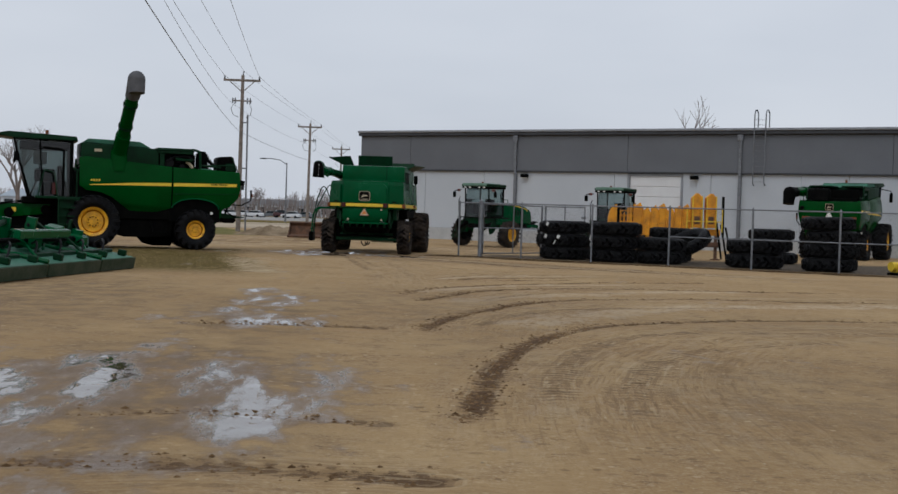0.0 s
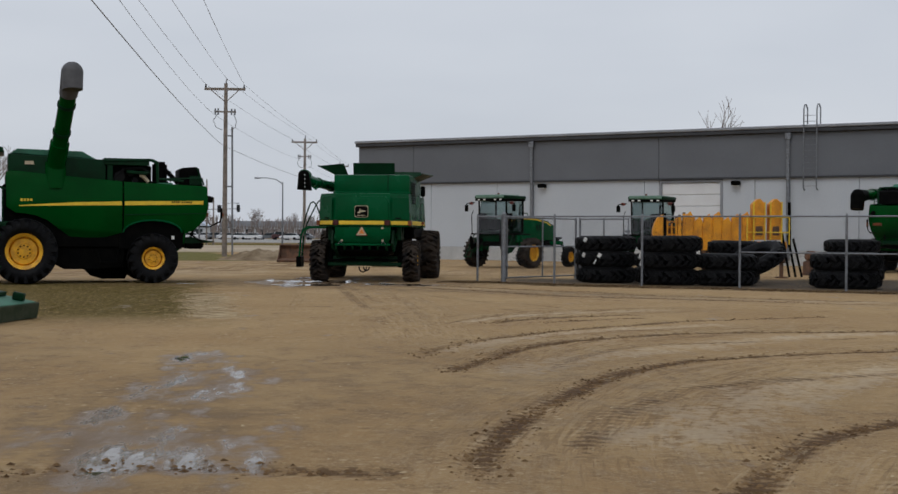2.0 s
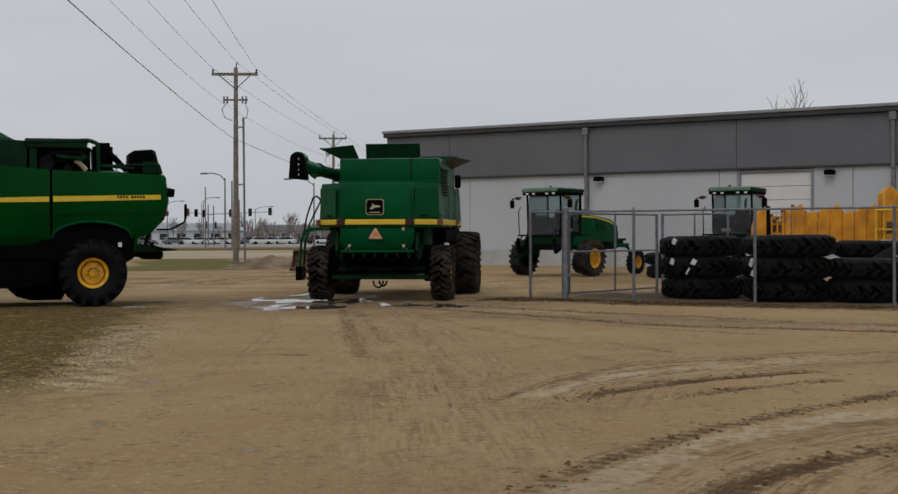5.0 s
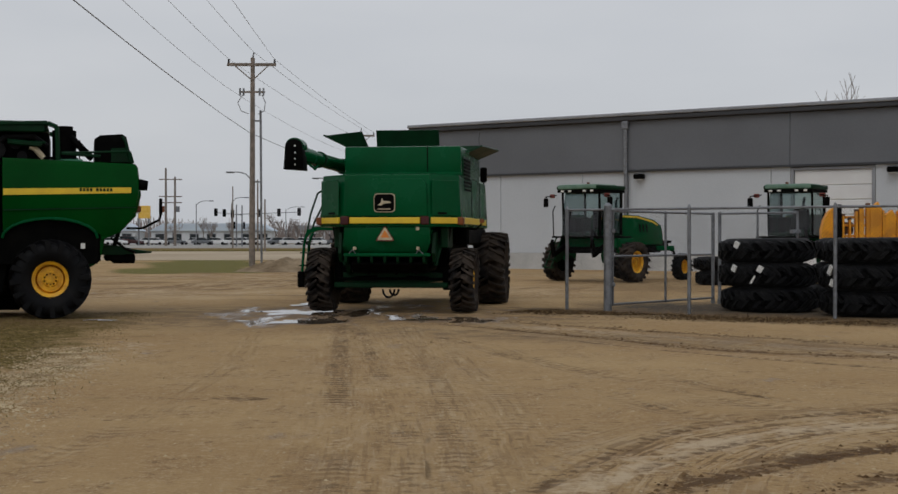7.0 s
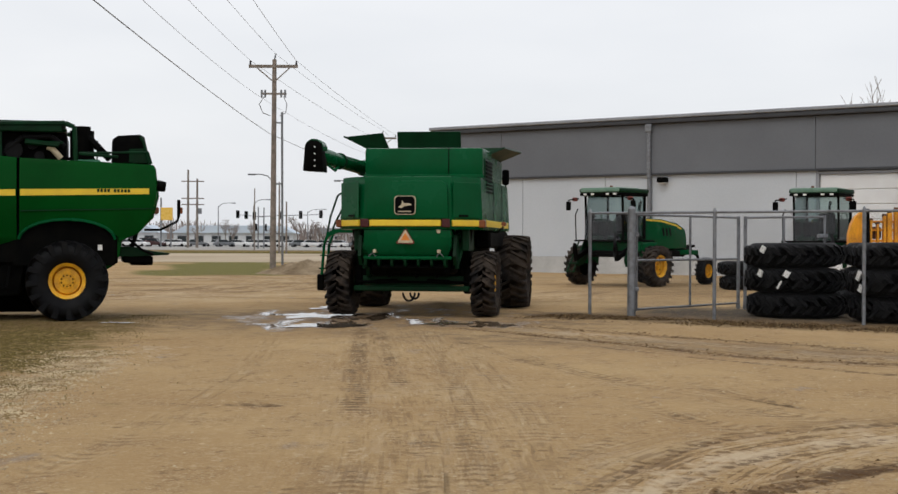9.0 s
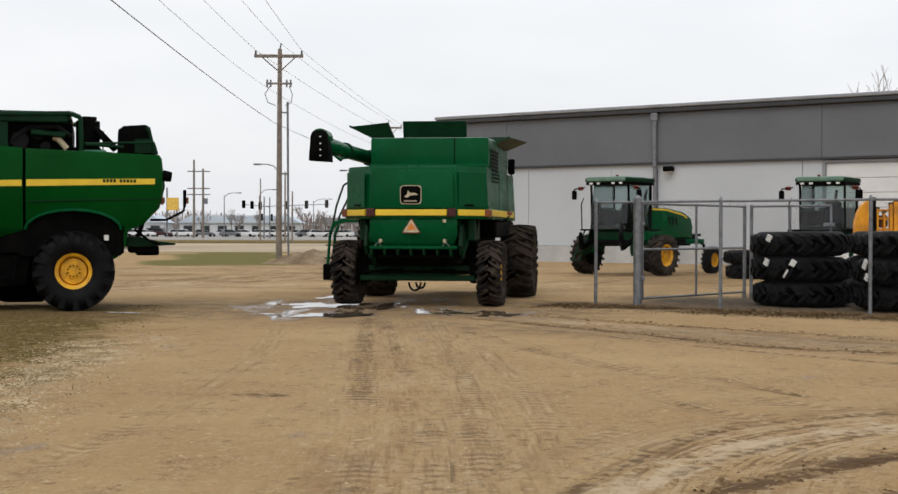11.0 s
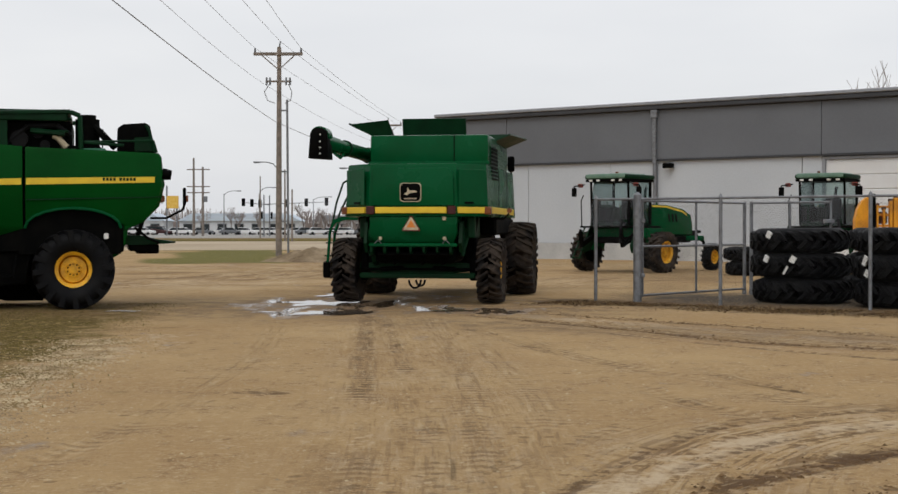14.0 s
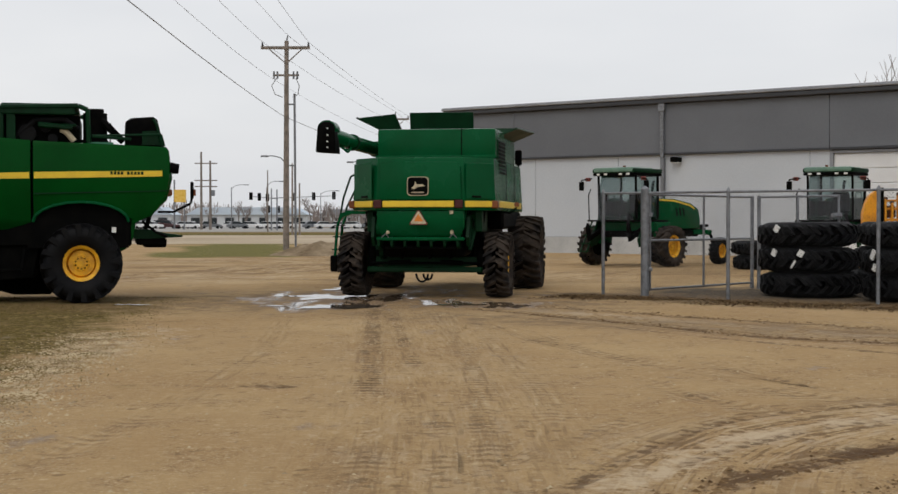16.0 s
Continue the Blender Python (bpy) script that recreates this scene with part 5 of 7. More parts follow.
    part("front_axle", bx(-1.4, 1.4, 3.3, 3.95, 0.6, 1.3, 0.05), M_BLACK, c)
    # tank and engine deck
    part("grain_tank", prism(bmesh.new(), [(1.35, 2.9), (4.05, 3.0), (4.05, 3.72), (1.35, 3.60)], -1.30, 1.30, "x", 0.04), M_DKGREEN, c, smooth=True)
    part("tank_cover", prism(bmesh.new(), [(1.6, 3.62), (4.0, 3.74), (3.8, 3.88), (2.0, 3.84)], -1.1, 1.1, "x", 0.03), M_FADED, c, "pale green grain tank cover")
    part("engine_bay", box(bx(-1.0, 1.0, -0.5, 1.35, 2.84, 3.02, 0.03), -1.08, 1.08, 0.02, 1.36, 2.86, 3.46, 0.03), M_BLACK, c)
    for s in (-1, 1):
        part("deck_rail", pipe(bmesh.new(), [(s * 1.32, 1.4, 3.58), (s * 1.32, 0.05, 3.62), (s * 1.32, -0.12, 3.55), (s * 1.32, -0.14, 2.95)], 0.045), M_DKGREEN, c)
        part("deck_panel", bx(s * 1.25, s * 1.33, 0.1, 1.4, 3.45, 3.64, 0.02), M_DKGREEN, c)
        part("deck_lid", bx(s * 0.2, s * 1.24, 0.05, 1.4, 3.58, 3.66, 0.02), M_DKGREEN, c)
        part("low_rail", pipe(bmesh.new(), [(s * 1.3, -0.2, 3.07), (s * 1.3, -0.9, 3.02)], 0.03), M_DKGREEN, c)
        part("deck_post", bx(s * 1.2, s * 1.3, 1.15, 1.3, 2.9, 3.5), M_DKGREEN, c)
        part("cross_brace", pipe(bmesh.new(), [(s * 1.28, 0.75, 3.27), (s * 1.28, 0.15, 3.22)], 0.05), M_DKGREEN, c)
    part("exhaust", pipe(bmesh.new(), [(-1.2, 0.36, 3.19), (-1.2, 0.28, 3.16), (-1.2, 0.12, 2.98)], 0.055, 10), M_CREAM, c, "pale heat-shielded exhaust elbow")
    # near-black pulleys and pipe: the shade of the open bay is in their colour
    for y_, z_, r_ in ((0.95, 3.12, 0.16), (0.62, 3.25, 0.11), (0.5, 3.02, 0.09)):
        part("engine_pulley", rod(bmesh.new(), (-1.12, y_, z_), (-1.2, y_, z_), r_, n=16), M_RUBBER, c)
    part("engine_pipe", pipe(bmesh.new(), [(-1.15, 1.2, 3.0), (-1.17, 0.8, 3.36), (-1.17, 0.3, 3.38), (-1.15, 0.05, 3.2)], 0.05, 8), M_RUBBER, c)
    part("engine_brace", bx(-1.26, -1.20, 0.08, 0.72, 3.24, 3.29, 0.01), M_DKGREEN, c)
    part("aerial", rod(bmesh.new(), (-1.2, -0.52, 2.95), (-1.2, -0.53, 3.32), 0.012, n=6), M_BLACK, c)
    part("rear_rail", pipe(bmesh.new(), [(-1.28, -0.2, 3.08), (-1.28, -0.86, 3.10), (-1.28, -1.44, 3.12), (-1.28, -1.50, 2.9)], 0.02), M_DKGREEN, c)
    part("air_cleaner", rod(bmesh.new(), (-0.8, -0.25, 3.0), (-0.8, -0.25, 3.52), 0.22, n=16), M_BLACK, c, smooth=True)
    part("precleaner", rod(bmesh.new(), (-0.8, -0.25, 3.52), (-0.8, -0.25, 3.60), 0.16, n=16), M_BLACK, c)
    part("engine_hose", pipe(bmesh.new(), [(-0.9, -0.3, 3.45), (-1.0, -0.55, 3.2), (-0.9, -0.75, 3.0)], 0.07, 8), M_BLACK, c)
    part("cooler_box", prism(bmesh.new(), [(-0.79, 2.9), (-0.80, 3.36), (-0.90, 3.43), (-1.30, 3.46), (-1.38, 3.41), (-1.50, 2.9)], -1.1, -0.1, "x", 0.03), M_BLACK, c, "black cooling intake box", smooth=True)
    part("cooler_side", prism(bmesh.new(), [(-1.10, 2.93), (-1.10, 3.18), (-1.40, 3.20), (-1.46, 2.93)], -1.13, -1.105, "x"), M_DKGREEN, c)
    part("cooler_frame", pipe(bmesh.new(), [(-1.14, -1.46, 2.92), (-1.14, -1.37, 3.30), (-1.14, -1.30, 3.42)], 0.03), M_DKGREEN, c)
    part("deck_plate", bx(-1.32, -0.9, -0.58, -0.10, 2.90, 2.96, 0.015), M_FADED, c, "pale weathered deck plate")
    part("ladder_panel", prism(bmesh.new(), [(4.1, 1.75), (4.75, 1.75), (4.8, 0.55), (4.15, 0.5)], -1.80, -1.74, "x", 0.015), M_DKGREEN, c)
    part("tank_plate", bx(-1.325, -1.305, 3.35, 3.6, 3.42, 3.52), M_CREAM, c)
    # tail: lamp arm, round work light, hitch and spreader
    part("work_light", rod(bmesh.new(), (-1.3, -1.60, 2.50), (-1.3, -1.76, 2.48), 0.11, 0.09, n=14), M_BLACK, c, "black rear work light")
    part("lamp_arm", pipe(bmesh.new(), [(-1.25, -1.38, 1.68), (-1.40, -1.66, 1.68), (-1.45, -1.97, 1.84), (-1.45, -1.99, 1.95)], 0.022), M_BLACK, c)
    part("tail_lamp", bx(-1.49, -1.43, -2.06, -2.02, 1.98, 2.10, 0.01), M_AMBER, c, "amber tail lamp on an arm")
    part("lamp_back", bx(-1.50, -1.42, -2.02, -1.96, 1.92, 2.24, 0.015), M_BLACK, c)
    part("spreader", prism(bmesh.new(), [(-0.75, 1.18), (-0.8, 1.36), (-1.2, 1.36), (-1.55, 1.28), (-1.86, 1.24), (-1.84, 1.21), (-1.2, 1.18)], -0.95, 0.95, "x", 0.02), M_DKGREEN, c)
    part("spreader_lower", bx(-0.9, 0.8, -1.55, -1.0, 1.06, 1.19, 0.02), M_BLACK, c)
    part("hitch_bar", bx(-0.5, 0.5, -0.65, -0.45, 0.80, 1.0, 0.02), M_BLACK, c)
    for x_ in (-0.5, 0.5):
        part("spreader_disc", rod(bmesh.new(), (x_, -1.35, 1.07), (x_, -1.35, 1.01), 0.22, 0.20, n=14), M_BLACK, c)
    part("tail_hose", pipe(bmesh.new(), [(-0.95, -1.1, 1.5), (-1.1, -1.35, 1.3), (-0.95, -1.55, 1.22)], 0.025), M_BLACK, c)
    part("tail_strut", pipe(bmesh.new(), [(-0.9, -1.15, 1.32), (-0.9, -1.28, 1.75)], 0.04), M_BLACK, c)
    part("lower_shroud", prism(bmesh.new(), [(-0.5, 0.90), (-0.5, 1.5), (-1.0, 1.6), (-0.93, 1.2), (-0.80, 1.0), (-0.62, 0.90)], -1.28, 1.2, "x", 0.03), M_DEEP, c, smooth=True)
    # cab and front
    cab = part("cab", prism(bmesh.new(), [(4.3, 1.75), (4.3, 3.75), (6.35, 3.82), (6.15, 2.9), (5.75, 1.75)], -0.95, 0.95, "x", 0.05), M_SMOKE, c, "smoked cab glass")
    part("cab_roof", prism(bmesh.new(), [(4.15, 3.76), (4.2, 3.92), (6.5, 4.02), (6.85, 3.95), (6.8, 3.85), (6.3, 3.80)], -1.08, 1.08, "x", 0.03), M_DKGREEN, c, smooth=True)
    for s in (-1, 1):
        part("cab_post", pipe(bmesh.new(), [(s * 0.97, 4.35, 1.75), (s * 0.97, 4.35, 3.8)], 0.06), M_BLACK, cab)
        part("cab_post", pipe(bmesh.new(), [(s * 0.97, 5.75, 1.75), (s * 0.97, 6.1, 2.9), (s * 0.97, 6.32, 3.8)], 0.045), M_BLACK, cab)
        part("cab_post", pipe(bmesh.new(), [(s * 0.97, 5.3, 1.75), (s * 0.97, 5.45, 3.8)], 0.03), M_BLACK, cab)
        part("mirror", bx(s * 1.45, s * 1.62, 6.2, 6.28, 3.0, 3.5, 0.03), M_BLACK, c)
        part("mirror_arm", pipe(bmesh.new(), [(s * 1.0, 6.2, 3.7), (s * 1.53, 6.24, 3.6), (s * 1.53, 6.24, 3.45)], 0.022), M_BLACK, c)
    part("beacon", rod(bmesh.new(), (-0.6, 5.2, 3.96), (-0.6, 5.2, 4.12), 0.06, n=10), M_AMBER, c)
    part("seat", box(bx(-0.3, 0.3, 4.7, 5.2, 1.76, 2.15, 0.05), -0.28, 0.28, 4.62, 4.8, 2.1, 2.9, 0.05), M_BLACK, cab)
    part("steering_wheel", pipe(bmesh.new(), [(0, 5.7, 1.8), (0, 5.5, 2.35), (-0.2, 5.45, 2.4), (0.2, 5.45, 2.4)], 0.03), M_BLACK, cab)
    part("console", bx(-0.72, 0.72, 4.5, 5.35, 1.77, 2.35, 0.06), M_BLACK, cab)
    part("headliner", bx(-0.9, 0.9, 4.4, 6.1, 3.45, 3.72, 0.03), M_BLACK, cab)
    part("door_frame", pipe(bmesh.new(), [(-0.97, 4.62, 1.8), (-0.97, 4.62, 3.4), (-0.97, 4.8, 3.45), (-0.97, 5.35, 3.5)], 0.04), M_BLACK, cab)
    part("side_console", bx(-0.7, -0.45, 4.9, 5.6, 2.3, 2.75, 0.05), M_BLACK, cab)
    # thin white panel behind the left cab glass
    part("cab_pale_panel", bx(-0.75, -0.72, 5.2, 5.65, 2.9, 3.35, 0.01), M_WHITE, cab, "pale panel in the cab")
    part("cab_back", bx(-0.93, 0.93, 4.32, 4.40, 1.78, 3.7, 0.02), M_BLACK, cab)
    part("cab_floor", bx(-1.1, 1.1, 4.2, 6.0, 1.5, 1.76, 0.04), M_BLACK, c)
    part("feeder_house", prism(bmesh.new(), [(4.3, 1.65), (6.2, 1.45), (8.0, 1.15), (8.0, 0.55), (6.2, 0.65), (4.6, 0.75)], -0.75, 0.75, "x", 0.03), M_BLACK, c)
    part("feeder_frame", bx(-0.95, 0.95, 7.9, 8.1, 0.45, 1.35, 0.03), M_DEEP, c)
    for k_ in range(4):
        part("feeder_pulley", rod(bmesh.new(), (-0.97, 5.2 + 0.62 * k_, 1.3 - 0.06 * k_), (-1.03, 5.2 + 0.62 * k_, 1.3 - 0.06 * k_), 0.17 - 0.02 * (k_ % 2), n=14), M_DEEP if k_ % 2 else M_BLACK, c)
        part("feeder_hose", pipe(bmesh.new(), [(-0.9, 4.7 + 0.4 * k_, 1.62), (-1.0, 5.2 + 0.5 * k_, 1.74 - 0.08 * k_), (-0.92, 6.0 + 0.45 * k_, 1.5 - 0.05 * k_)], 0.022), M_BLACK, c)
    part("warning_plate", bx(-0.965, -0.955, 6.2, 6.36, 1.2, 1.36), M_YELLOW, c)
    part("drive_cover", prism(bmesh.new(), [(5.0, 1.55), (7.6, 1.45), (7.7, 1.1), (6.9, 0.95), (5.2, 1.15)], -0.95, -0.78, "x", 0.03), M_DEEP, c, smooth=True)
    part("feeder_cylinder", rod(bmesh.new(), (-0.8, 4.4, 0.75), (-0.8, 7.2, 0.6), 0.06, n=10), M_BLACK, c)
    lad = part("access_ladder", pipe(pipe(bmesh.new(), [(-1.95, 4.25, 0.45), (-1.75, 4.25, 1.75)], 0.03), [(-1.95, 4.8, 0.45), (-1.75, 4.8, 1.75)], 0.03), M_DKGREEN, c, "green access ladder")
    for z in (0.5, 0.8, 1.1, 1.4, 1.7):
        part("step", bx(-2.02, -1.75, 4.25, 4.8, z - 0.02, z + 0.02), M_DKGREEN, lad)
    part("platform", bx(-1.75, -1.0, 3.9, 5.6, 1.70, 1.78, 0.015), M_DKGREEN, c)
    for pts in ([(-1.75, 4.2, 1.78), (-1.75, 4.2, 2.7), (-1.72, 4.35, 2.8), (-1.6, 4.1, 2.7)], [(-1.75, 4.85, 1.78), (-1.75, 4.95, 2.6), (-1.7, 5.3, 2.7), (-1.7, 5.5, 1.78)]):
        part("handrail", pipe(bmesh.new(), pts, 0.022), M_DKGREEN, c)
    part("fire_extinguisher", rod(bmesh.new(), (-1.5, 4.95, 1.85), (-1.5, 4.95, 2.25), 0.08, n=12), M_RED, c, "small red fire extinguisher")
    badge(c, 0, -1.62, 2.55, 0.38, 0.34)
    part("warning_triangle", prism(bmesh.new(), [(-0.2, 1.98), (0.2, 1.98), (0.04, 2.32), (-0.04, 2.32)], -1.63, -1.66, "y"), M_WHITE, c, "pale slow-vehicle triangle")
    for s in (-1, 1):
        part("tail_light", bx(s * 0.95, s * 1.3, -1.54, -1.64, 1.98, 2.1, 0.02), M_AMBER, c)
    if auger_out:
        root, tip = Vector((-1.25, 2.75, 3.35)), Vector((-3.6, 2.4, 6.0))
    else:
        root, tip = Vector((-1.15, 3.4, 3.55)), Vector((-1.9, -2.1, 3.2))
    d = (tip - root).normalized()
    part("auger_base", rod(bmesh.new(), root + Vector((0, 0, -0.6)), root + Vector((0, 0, 0.15)), 0.30, n=18), M_DEEP, c, smooth=True)
    au = part("unloading_auger", rod(rod(bmesh.new(), root - d * 0.1, tip - d * 0.9, 0.225, n=20), root - d * 0.15, root + d * 0.9, 0.27, n=20), M_DEEP, c, "raised green unloading auger", smooth=True)
    for k in (0.35, 0.62):
        p = root.lerp(tip, k)
        part("tube_collar", rod(bmesh.new(), p, p + d * 0.1, 0.255, n=20), M_DKGREEN, au)
    sp = bmesh.new()
    rod(sp, tip - d * 0.95, tip - d * 0.2, 0.25, 0.30, n=20)
    bmesh.ops.create_uvsphere(sp, u_segments=20, v_segments=10, radius=0.30, matrix=Matrix.Translation(tip - d * 0.2))
    rod(sp, tip - d * 0.2, tip - d * 0.1 + Vector((0, 0, -0.55)), 0.30, 0.27, n=20)
    part("spout_boot", sp, M_GREYPLAST if auger_out else M_BLACK, au, "grey rubber spout" if auger_out else "black rubber spout", smooth=True)
    return c


new_combine(pose(-7.07, 26.45, 0, 0, 0, 104), True, "green combine harvester with raised auger, parked on dirt and grass")
new_combine(pose(22.9, 40.8, 0, 0, 0, -32), False, "green combine harvester parked behind the wire fence")

# ---- wire fence round the tyre yard, with its open gate ----
FENCE = [(3.15, 28.2), (5.4, 26.65), (7.8, 25.0), (10.3, 23.3), (12.8, 21.5), (15.3, 19.8), (17.8, 18.1), (20.3, 16.4), (22.8, 14.7)]


def wire_mesh(a, b, h, parent, z0=0.04):
    """Crossing wires between two posts, as thin flat ribbons."""
    a, b = Vector(a), Vector(b)
    ln = (b - a).length
    d = (b - a) / ln
    side = Vector((-d.y, d.x, 0)) * 0.003
    vs, fs = [], []
    s = -h
    while s < ln:
        for up in (1, -1):
            p0, p1 = s, s + h
            q0, q1 = (0, h) if up > 0 else (h, 0)
            t0, t1 = max(0, -p0 / h), min(1, (ln - p0) / h)
            if t1 - t0 < 0.02:
                continue
            e0 = a + d * (p0 + t0 * h) + Vector((0, 0, z0 + q0 + (q1 - q0) * t0)) + side * up
            e1 = a + d * (p0 + t1 * h) + Vector((0, 0, z0 + q0 + (q1 - q0) * t1)) + side * up
            w = Vector((d.x * -0.7 * up, d.y * -0.7 * up, 0.7)) * 0.0008
            n = len(vs)
            vs += [e0 + w, e0 - w, e1 - w, e1 + w]
            fs.append((n, n + 1, n + 2, n + 3))
        s += 0.075
    me_ = bpy.data.meshes.new("wire_mesh")
    me_.from_pydata([tuple(v) for v in vs], [], fs)
    me_.materials.append(M_NET)
    ob = new("wire_mesh", me_)
    ob.parent = parent
    return tagged(ob, "fine diamond wire netting", kind="stuff")


fence = thing("chain_link_fence", pose(0, 0, 0), "galvanised chain-link fence with pipe posts and rails", "fence")
for k, (x, y) in enumerate(FENCE):
    bm = rod(bmesh.new(), (x, y, -0.1), (x, y, 2.12), 0.036, n=10)
    rod(bm, (x, y, 2.10), (x, y, 2.17), 0.045, 0.01, n=10)
    part("post", bm, M_GALV, fence, smooth=True)
for (ax, ay), (bx_, by_) in zip(FENCE[:-1], FENCE[1:]):
    part("top_rail", rod(bmesh.new(), (ax, ay, 2.08), (bx_, by_, 2.08), 0.024, n=8), M_GALV, fence, smooth=True)
    if ax > 10:
        part("middle_rail", rod(bmesh.new(), (ax, ay, 1.04), (bx_, by_, 1.04), 0.021, n=8), M_GALV, fence, smooth=True)
    wire_mesh((ax, ay, 0), (bx_, by_, 0), 2.02, fence)
gp = rod(bmesh.new(), (3.93, 27.66, -0.1), (3.93, 27.66, 2.16), 0.085, n=14)
rod(gp, (3.93, 27.66, 2.16), (3.93, 27.66, 2.22), 0.09, 0.02, n=14)
part("gate_post", gp, M_GALV, fence, "thick galvanised gate post", smooth=True)


def gate_leaf(ga, gb, label):
    gate = thing("chain_link_gate", pose(0, 0, 0), label, "gate", "gate leaves")
    for k in (0.0, 0.5, 1.0):
        p = ga.lerp(gb, k)
        part("gate_upright", rod(bmesh.new(), (p.x, p.y, 0.10), (p.x, p.y, 2.08), 0.026 if k != 1 else 0.04, n=8), M_GALV, gate, smooth=True)
    for z in (0.13, 1.12, 2.05):
        part("gate_rail", rod(bmesh.new(), (ga.x, ga.y, z), (gb.x, gb.y, z), 0.024, n=8), M_GALV, gate, smooth=True)
    wire_mesh(ga, gb, 1.9, gate, 0.13)
    for z in (0.5, 1.6):
        part("hinge", bx(ga.x - 0.15, ga.x + 0.03, ga.y - 0.18, ga.y + 0.06, z, z + 0.08, 0.01), M_GALV, gate)
    part("gate_foot", rod(bmesh.new(), (gb.x, gb.y, 0.0), (gb.x, gb.y, 0.12), 0.05, n=8), M_GALV, gate)


gate_leaf(Vector((4.05, 27.8, 0)), Vector((6.8, 30.9, 0)), "open pipe-framed chain-link gate leaf")
gate_leaf(Vector((8.28, 29.25, 0)), Vector((6.92, 30.75, 0)), "pipe-framed chain-link gate leaf behind stacked tyres")


# ---- stacked tractor tyres ----
def tractor_tyre(R, w, marks=()):
    """A tyre lying flat; marks: turn round the tyre, height, width and tallness of paper stickers."""
    ob = tagged(obj("tractor_tyre", tyre_mesh(bmesh.new(), R, w, R * 0.58, 24, 0.045, True), M_RUBBER, True), "black cleated tractor tyre lying flat in a stack", "tyre", "stacked tractor tyres")
    for a, up, wide, tall in marks:
        m = Matrix.Rotation(radians(a), 4, "X") @ Matrix.Translation((-up, 0, R - 0.10 * abs(up) + 0.006)) @ Matrix.Rotation(radians(-28), 4, "Z")
        part("sticker", bx(-tall / 2, tall / 2, -wide / 2, wide / 2, -0.02, 0.012, m=m), M_WHITE, ob, "white paper sticker")
    return ob


TYRES = {"plain": tractor_tyre(0.98, 0.49),
         "one": tractor_tyre(0.98, 0.49, [(141, 0.12, 0.11, 0.13)]),
         "three": tractor_tyre(0.98, 0.49, [(146, 0.12, 0.11, 0.13), (113, 0.12, 0.11, 0.13), (121, -0.09, 0.035, 0.17)]),
         "side": tractor_tyre(0.98, 0.49, [(160, 0.13, 0.10, 0.18), (157, -0.10, 0.09, 0.13)])}
placed = set()
# place, how many, size, kinds of sticker from the bottom up
STACKS = [(7.28, 27.70, 3, 1.0, ("plain", "three", "one")), (8.74, 25.85, 3, 1.0, ("plain", "side")), (9.55, 29.0, 3, 1.0, ()), (10.55, 25.45, 2, 1.0, ()), (11.55, 28.4, 3, 0.95, ()), (13.5, 23.3, 2, 1.05, ()), (15.1, 28.3, 2, 1.0, ()), (15.8, 21.9, 4, 1.02, ()),
          (9.75, 43.5, 2, 0.95, ()), (16.4, 30.5, 3, 1.0, ())]
for x, y, count, size, kinds in STACKS:
    z = 0.0
    for k in range(count):
        size = size * random.uniform(0.96, 1.02)
        kind_ = kinds[k] if k < len(kinds) else "plain"
        h = 0.49 * size
        spin = random.uniform(0, 360) if kind_ == "plain" else 0.0
        m = pose(x + random.uniform(-0.13, 0.13), y + random.uniform(-0.10, 0.10), z + h / 2 + 0.005, random.uniform(-1.2, 1.2), 90 + random.uniform(-1.2, 1.2), 0) @ Matrix.Rotation(radians(spin), 4, "X")
        m = m @ Matrix.Diagonal((size, size, size, 1))
        if kind_ in placed:
            o = copy_thing(TYRES[kind_], m)
            o.scale = (size,) * 3
        else:
            TYRES[kind_].matrix_basis = m
            placed.add(kind_)
        z += h
tilted = copy_thing(TYRES["plain"], pose(11.8, 26.7, 0.78, 12, 62, 25))
tagged(tilted, "black cleated tractor tyre leaning against a stack")


